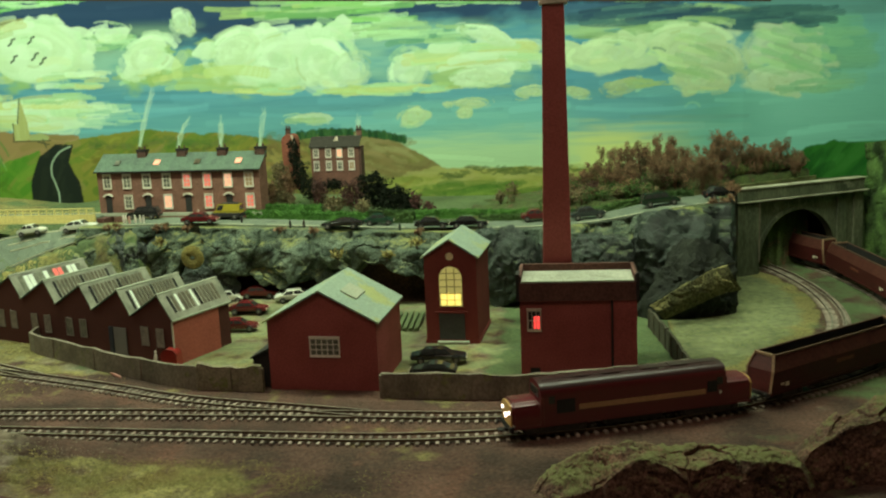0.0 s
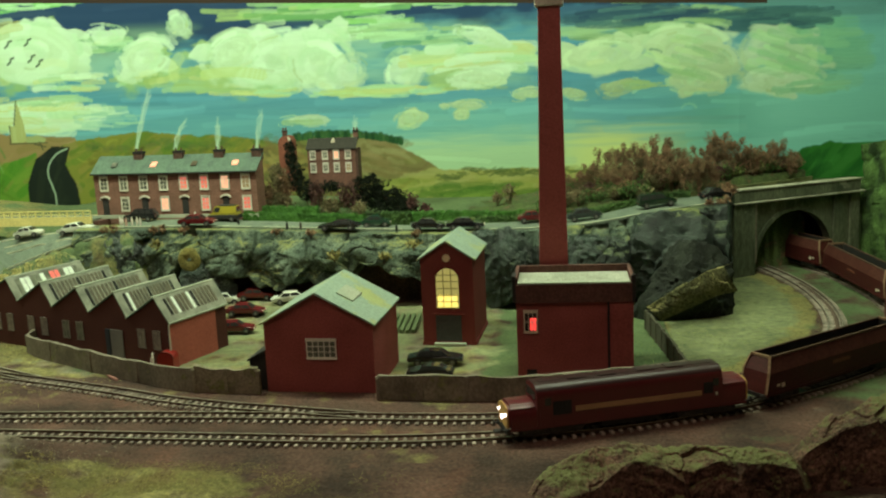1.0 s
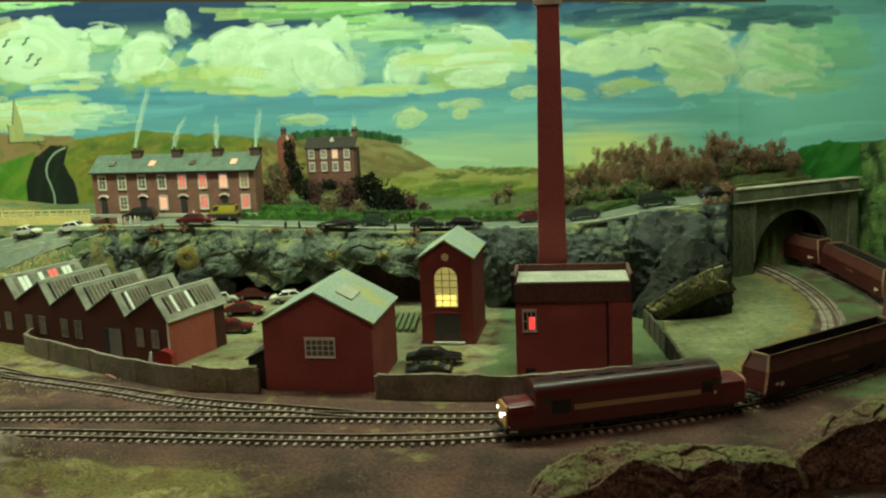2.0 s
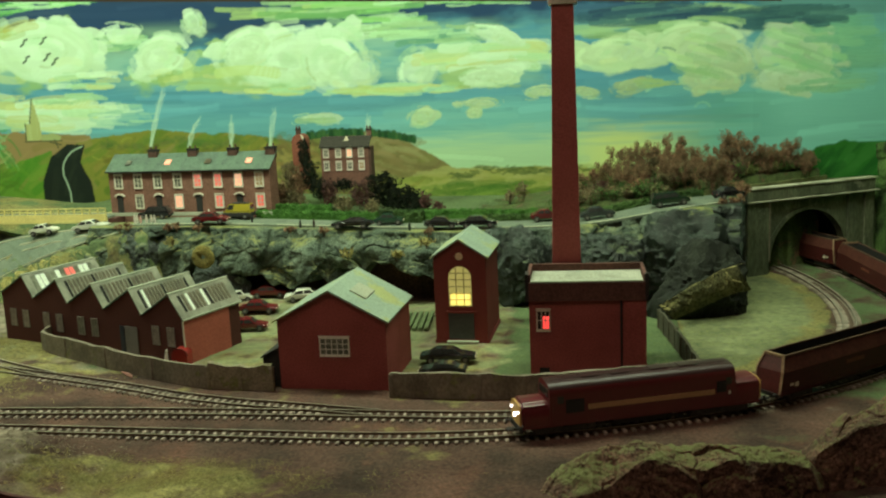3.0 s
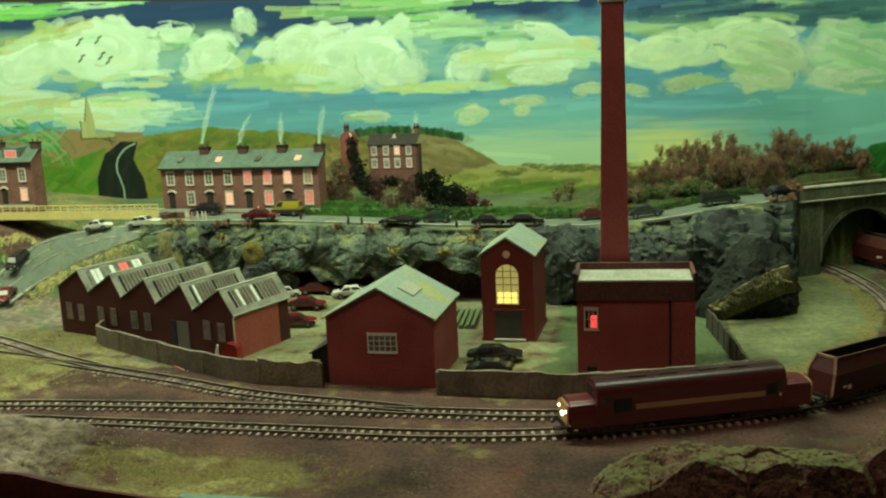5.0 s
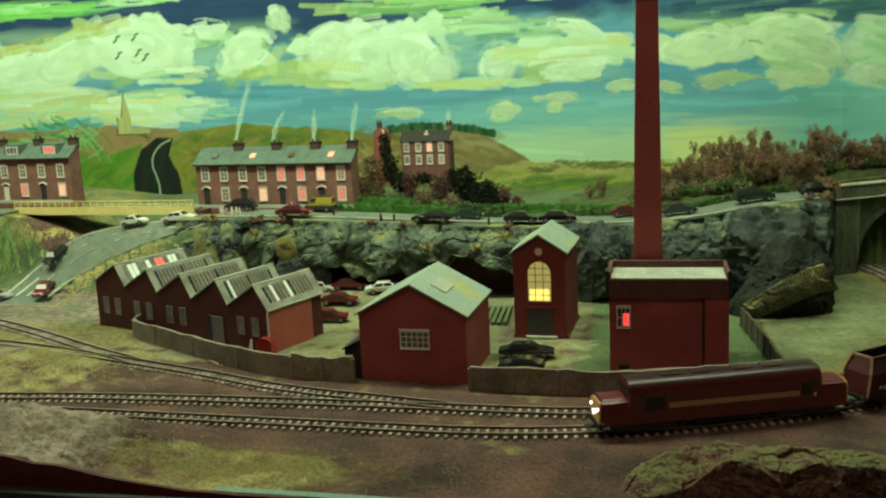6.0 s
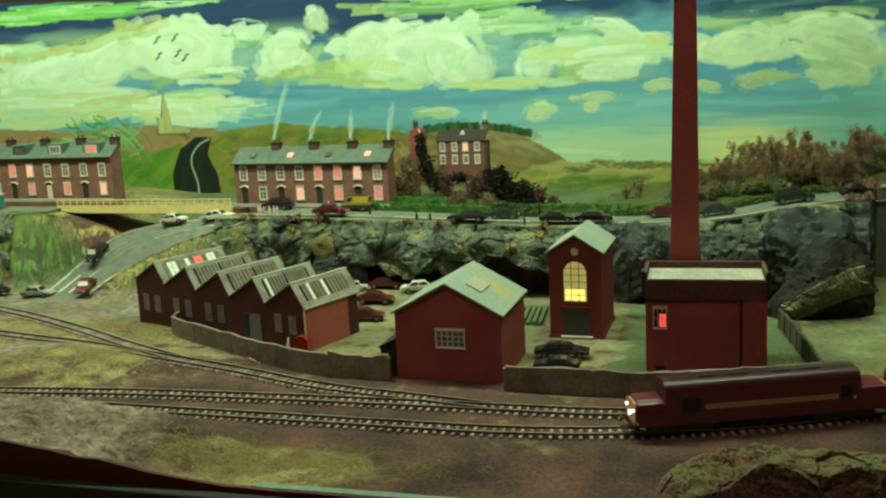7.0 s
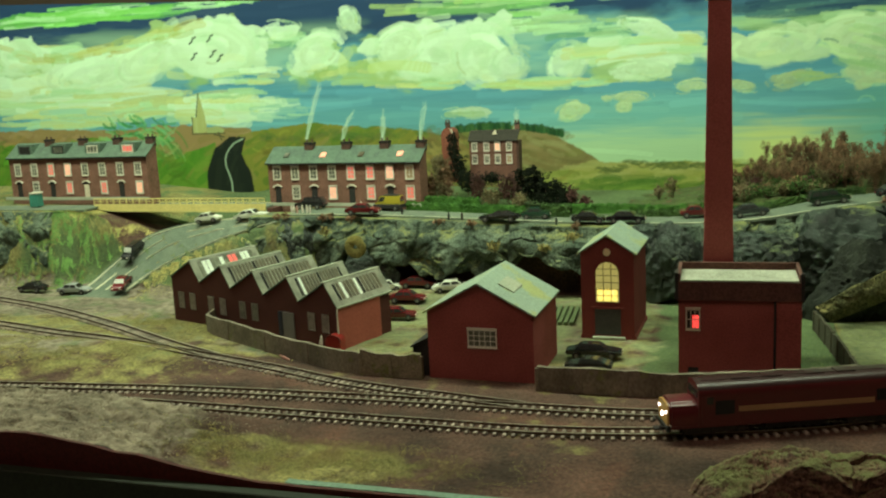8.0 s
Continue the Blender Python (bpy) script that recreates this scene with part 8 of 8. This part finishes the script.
tufts("dry_grass", 12000, spread(-0.40, 0.752, 0.085, 0.022, 0.716, 0.795), 0.0017, "dry yellow grass tufts along the layout edge", lift=0.35)
tufts("dry_grass", 2600, spread(-0.86, 1.00, 0.11, 0.045, 0.93, 1.06), 0.0035, "yellow green grass between the tracks", lift=0.3)
tufts("dry_grass", 2600, spread(-0.80, 1.17, 0.10, 0.03, 1.10, 1.24), 0.0035, "yellow grass beside the shed", lift=0.3)
tufts("dry_grass", 2600, spread(0.18, 1.17, 0.08, 0.11, 1.03, 1.45), 0.0025, "short green grass in the field", LIMEBUSH, 0.3)
tufts("dry_grass", 2600, spread(-1.22, 1.40, 0.10, 0.03, 1.34, 1.47), 0.0040, "rough grass on the embankment", lift=0.3)



def grit(n, label):
    """Loose grit strewn over the mound: tiny four-sided chips."""
    verts, faces = [], []
    while n > 0:
        x, y = veg.uniform(-1.0, -0.43), veg.uniform(0.703, 0.835)
        if lerp_table(x, MOUND) < 0.027 * veg.random() ** 2 or fbm(x * 30, y * 30, 7) < veg.uniform(-0.35, 0.1):
            continue
        n -= 1
        c, s_, k = Vector((x, y, ground_height(x, y))), 0.0009 * veg.uniform(0.4, 1.5), len(verts)
        verts += [c + Vector((veg.gauss(0, 1), veg.gauss(0, 1), veg.gauss(0.2, 0.7))).normalized() * s_ for _ in range(4)]
        faces += [(k, k + 1, k + 2), (k, k + 2, k + 3), (k, k + 3, k + 1), (k + 1, k + 3, k + 2)]
    m_ = bpy.data.meshes.new("grit")
    m_.from_pydata(verts, [], faces)
    m_.materials.append(material("pale_grit", (0.36, 0.32, 0.22), 0.95, 0.3, 500, 30, 0.0, colour2=(0.14, 0.12, 0.085), island=0.5))
    tagged(new("grit", m_), label, "grit", kind="stuff")


grit(9000, "pale grey green grit strewn over the mound")

# ---- small things ----
def figurine(x, y, z, colour, label="tiny painted model figure standing on the layout"):
    bm = drum(0.0026, 0.0, 0.011, 8, 0.0034)
    drum(0.0034, 0.011, 0.018, 8, 0.0022, bm=bm)
    bmesh.ops.create_icosphere(bm, subdivisions=1, radius=0.0021, matrix=Matrix.Translation((0, 0, 0.0203)))
    ob = part("figurine", bm, material("figure_paint", colour, 0.6))
    ob.matrix_basis = pose(x, y, z) @ Matrix.Diagonal((0.62, 0.62, 0.62, 1))
    return tagged(ob, label, "figurine", "figurines")


for x, y, c in ((-0.742, 1.428, (0.62, 0.55, 0.48)), (-0.735, 1.422, (0.66, 0.62, 0.52)), (-0.727, 1.418, (0.52, 0.30, 0.26)), (-0.720, 1.424, (0.66, 0.60, 0.50)), (-0.712, 1.425, (0.6, 0.55, 0.45)), (-0.704, 1.420, (0.55, 0.50, 0.44)), (-0.635, 1.475, (0.6, 0.6, 0.5)), (-0.455, 1.395, (0.03, 0.03, 0.03)), (-0.435, 1.400, (0.05, 0.04, 0.03)), (-0.545, 1.430, (0.03, 0.03, 0.03)), (-0.285, 1.395, (0.03, 0.04, 0.03))):
    figurine(x, y, up(x, y) - 0.001, c)
lying = figurine(-0.560, 1.018, 0.0, (0.48, 0.24, 0.19), "tiny pinkish model figure lying by the track")
lying.matrix_basis = pose(-0.553, 1.018, 0.0, 0, -60, 10) @ Matrix.Diagonal((0.60, 0.60, 0.62, 1))
crate = thing("red_tank", pose(-0.5135, 1.064, -0.003), "small glossy red round-topped model tank by the shed", "tank")
tank_top = [(0.0105 * math.cos(a_), 0.014 + 0.0095 * math.sin(a_)) for a_ in [math.pi * i / 12 for i in range(13)]]
rounded(part("tank_body", prism([(-0.0105, 0.0)] + [(0.0105, 0.0)] + tank_top, 0, 0.016, "y"), material("bright_red_enamel", (0.26, 0.015, 0.012), 0.3, 0.1, 400, 60, 0.0, spec=0.5), crate), 30)
part("tank_rim", prism([(0.0112 * u / 0.0105, z * 1.02) for u, z in tank_top] + [(u * 0.93, z * 0.985) for u, z in tank_top[::-1]], -0.0008, 0.0014, "y"), RED_DARK, crate)
stander = figurine(-0.529, 1.056, -0.003, (0.66, 0.60, 0.52), "tiny white model figure leaning beside the red tank")
stander.matrix_basis = pose(-0.5285, 1.056, -0.003, 0, 8, 0) @ Matrix.Diagonal((0.75, 0.75, 1.15, 1))
kiosk = thing("kiosk", pose(-1.291, 1.462, 0.130), "small teal green kiosk with a white roof", "kiosk")
part("cabin", boxed(-0.0095, 0.0095, -0.008, 0.008, 0, 0.024, 0.0008), material("teal_kiosk", (0.05, 0.22, 0.17), 0.6), kiosk)
part("kiosk_roof", boxed(-0.0075, 0.0105, -0.009, 0.009, 0.0242, 0.0275, 0.0008), WHITE, kiosk)
stack = thing("timber_stack", pose(-0.255, 1.270, -0.002, 0, 0, 4), "row of dull green timber baulks on the ground", "timber stack")
for i in range(5):
    part("baulk", boxed(-0.018 + 0.008 * i, -0.0125 + 0.008 * i, -0.045, 0.045, 0, 0.005, 0.0005), material("green_timber", (0.10, 0.14, 0.06), 0.8), stack)
BANK_GREEN = material("green_flock", (0.20, 0.385, 0.105), 0.95, 0.4, 500, 40, 0.4, colour2=(0.11, 0.22, 0.06))
BANK_YELLOW = material("yellow_flock", (0.56, 0.49, 0.18), 0.95, 0.4, 500, 40, 0.4, colour2=(0.34, 0.32, 0.11))
tufts("green_flock", 19000, spread(-1.155, 1.400, 0.07, 0.024, 1.355, 1.44, True), 0.0028, "bright green flock on the embankment below the houses", BANK_GREEN, 0.2)
tufts("yellow_flock", 9000, spread(-1.135, 1.442, 0.050, 0.014, 1.422, 1.475, True), 0.0026, "straw yellow flock on the brow of the embankment", BANK_YELLOW, 0.2)


def beside_ramp():
    """A place on the strip of rough ground between the ramp and the workshop."""
    at = veg.triangular(0.02, 0.70, 0.25) * (len(RAMP_RIGHT) - 1)
    p = RAMP_RIGHT[int(at)].lerp(RAMP_RIGHT[int(at) + 1], at % 1)
    k = abs(veg.gauss(0, 0.022))
    return p.x + 0.010 + k, p.y - 0.006 - 0.7 * k


tufts("yellow_flock", 6000, beside_ramp, 0.0021, "straw yellow flock on the slope beside the ramp", BANK_YELLOW, 0.2)
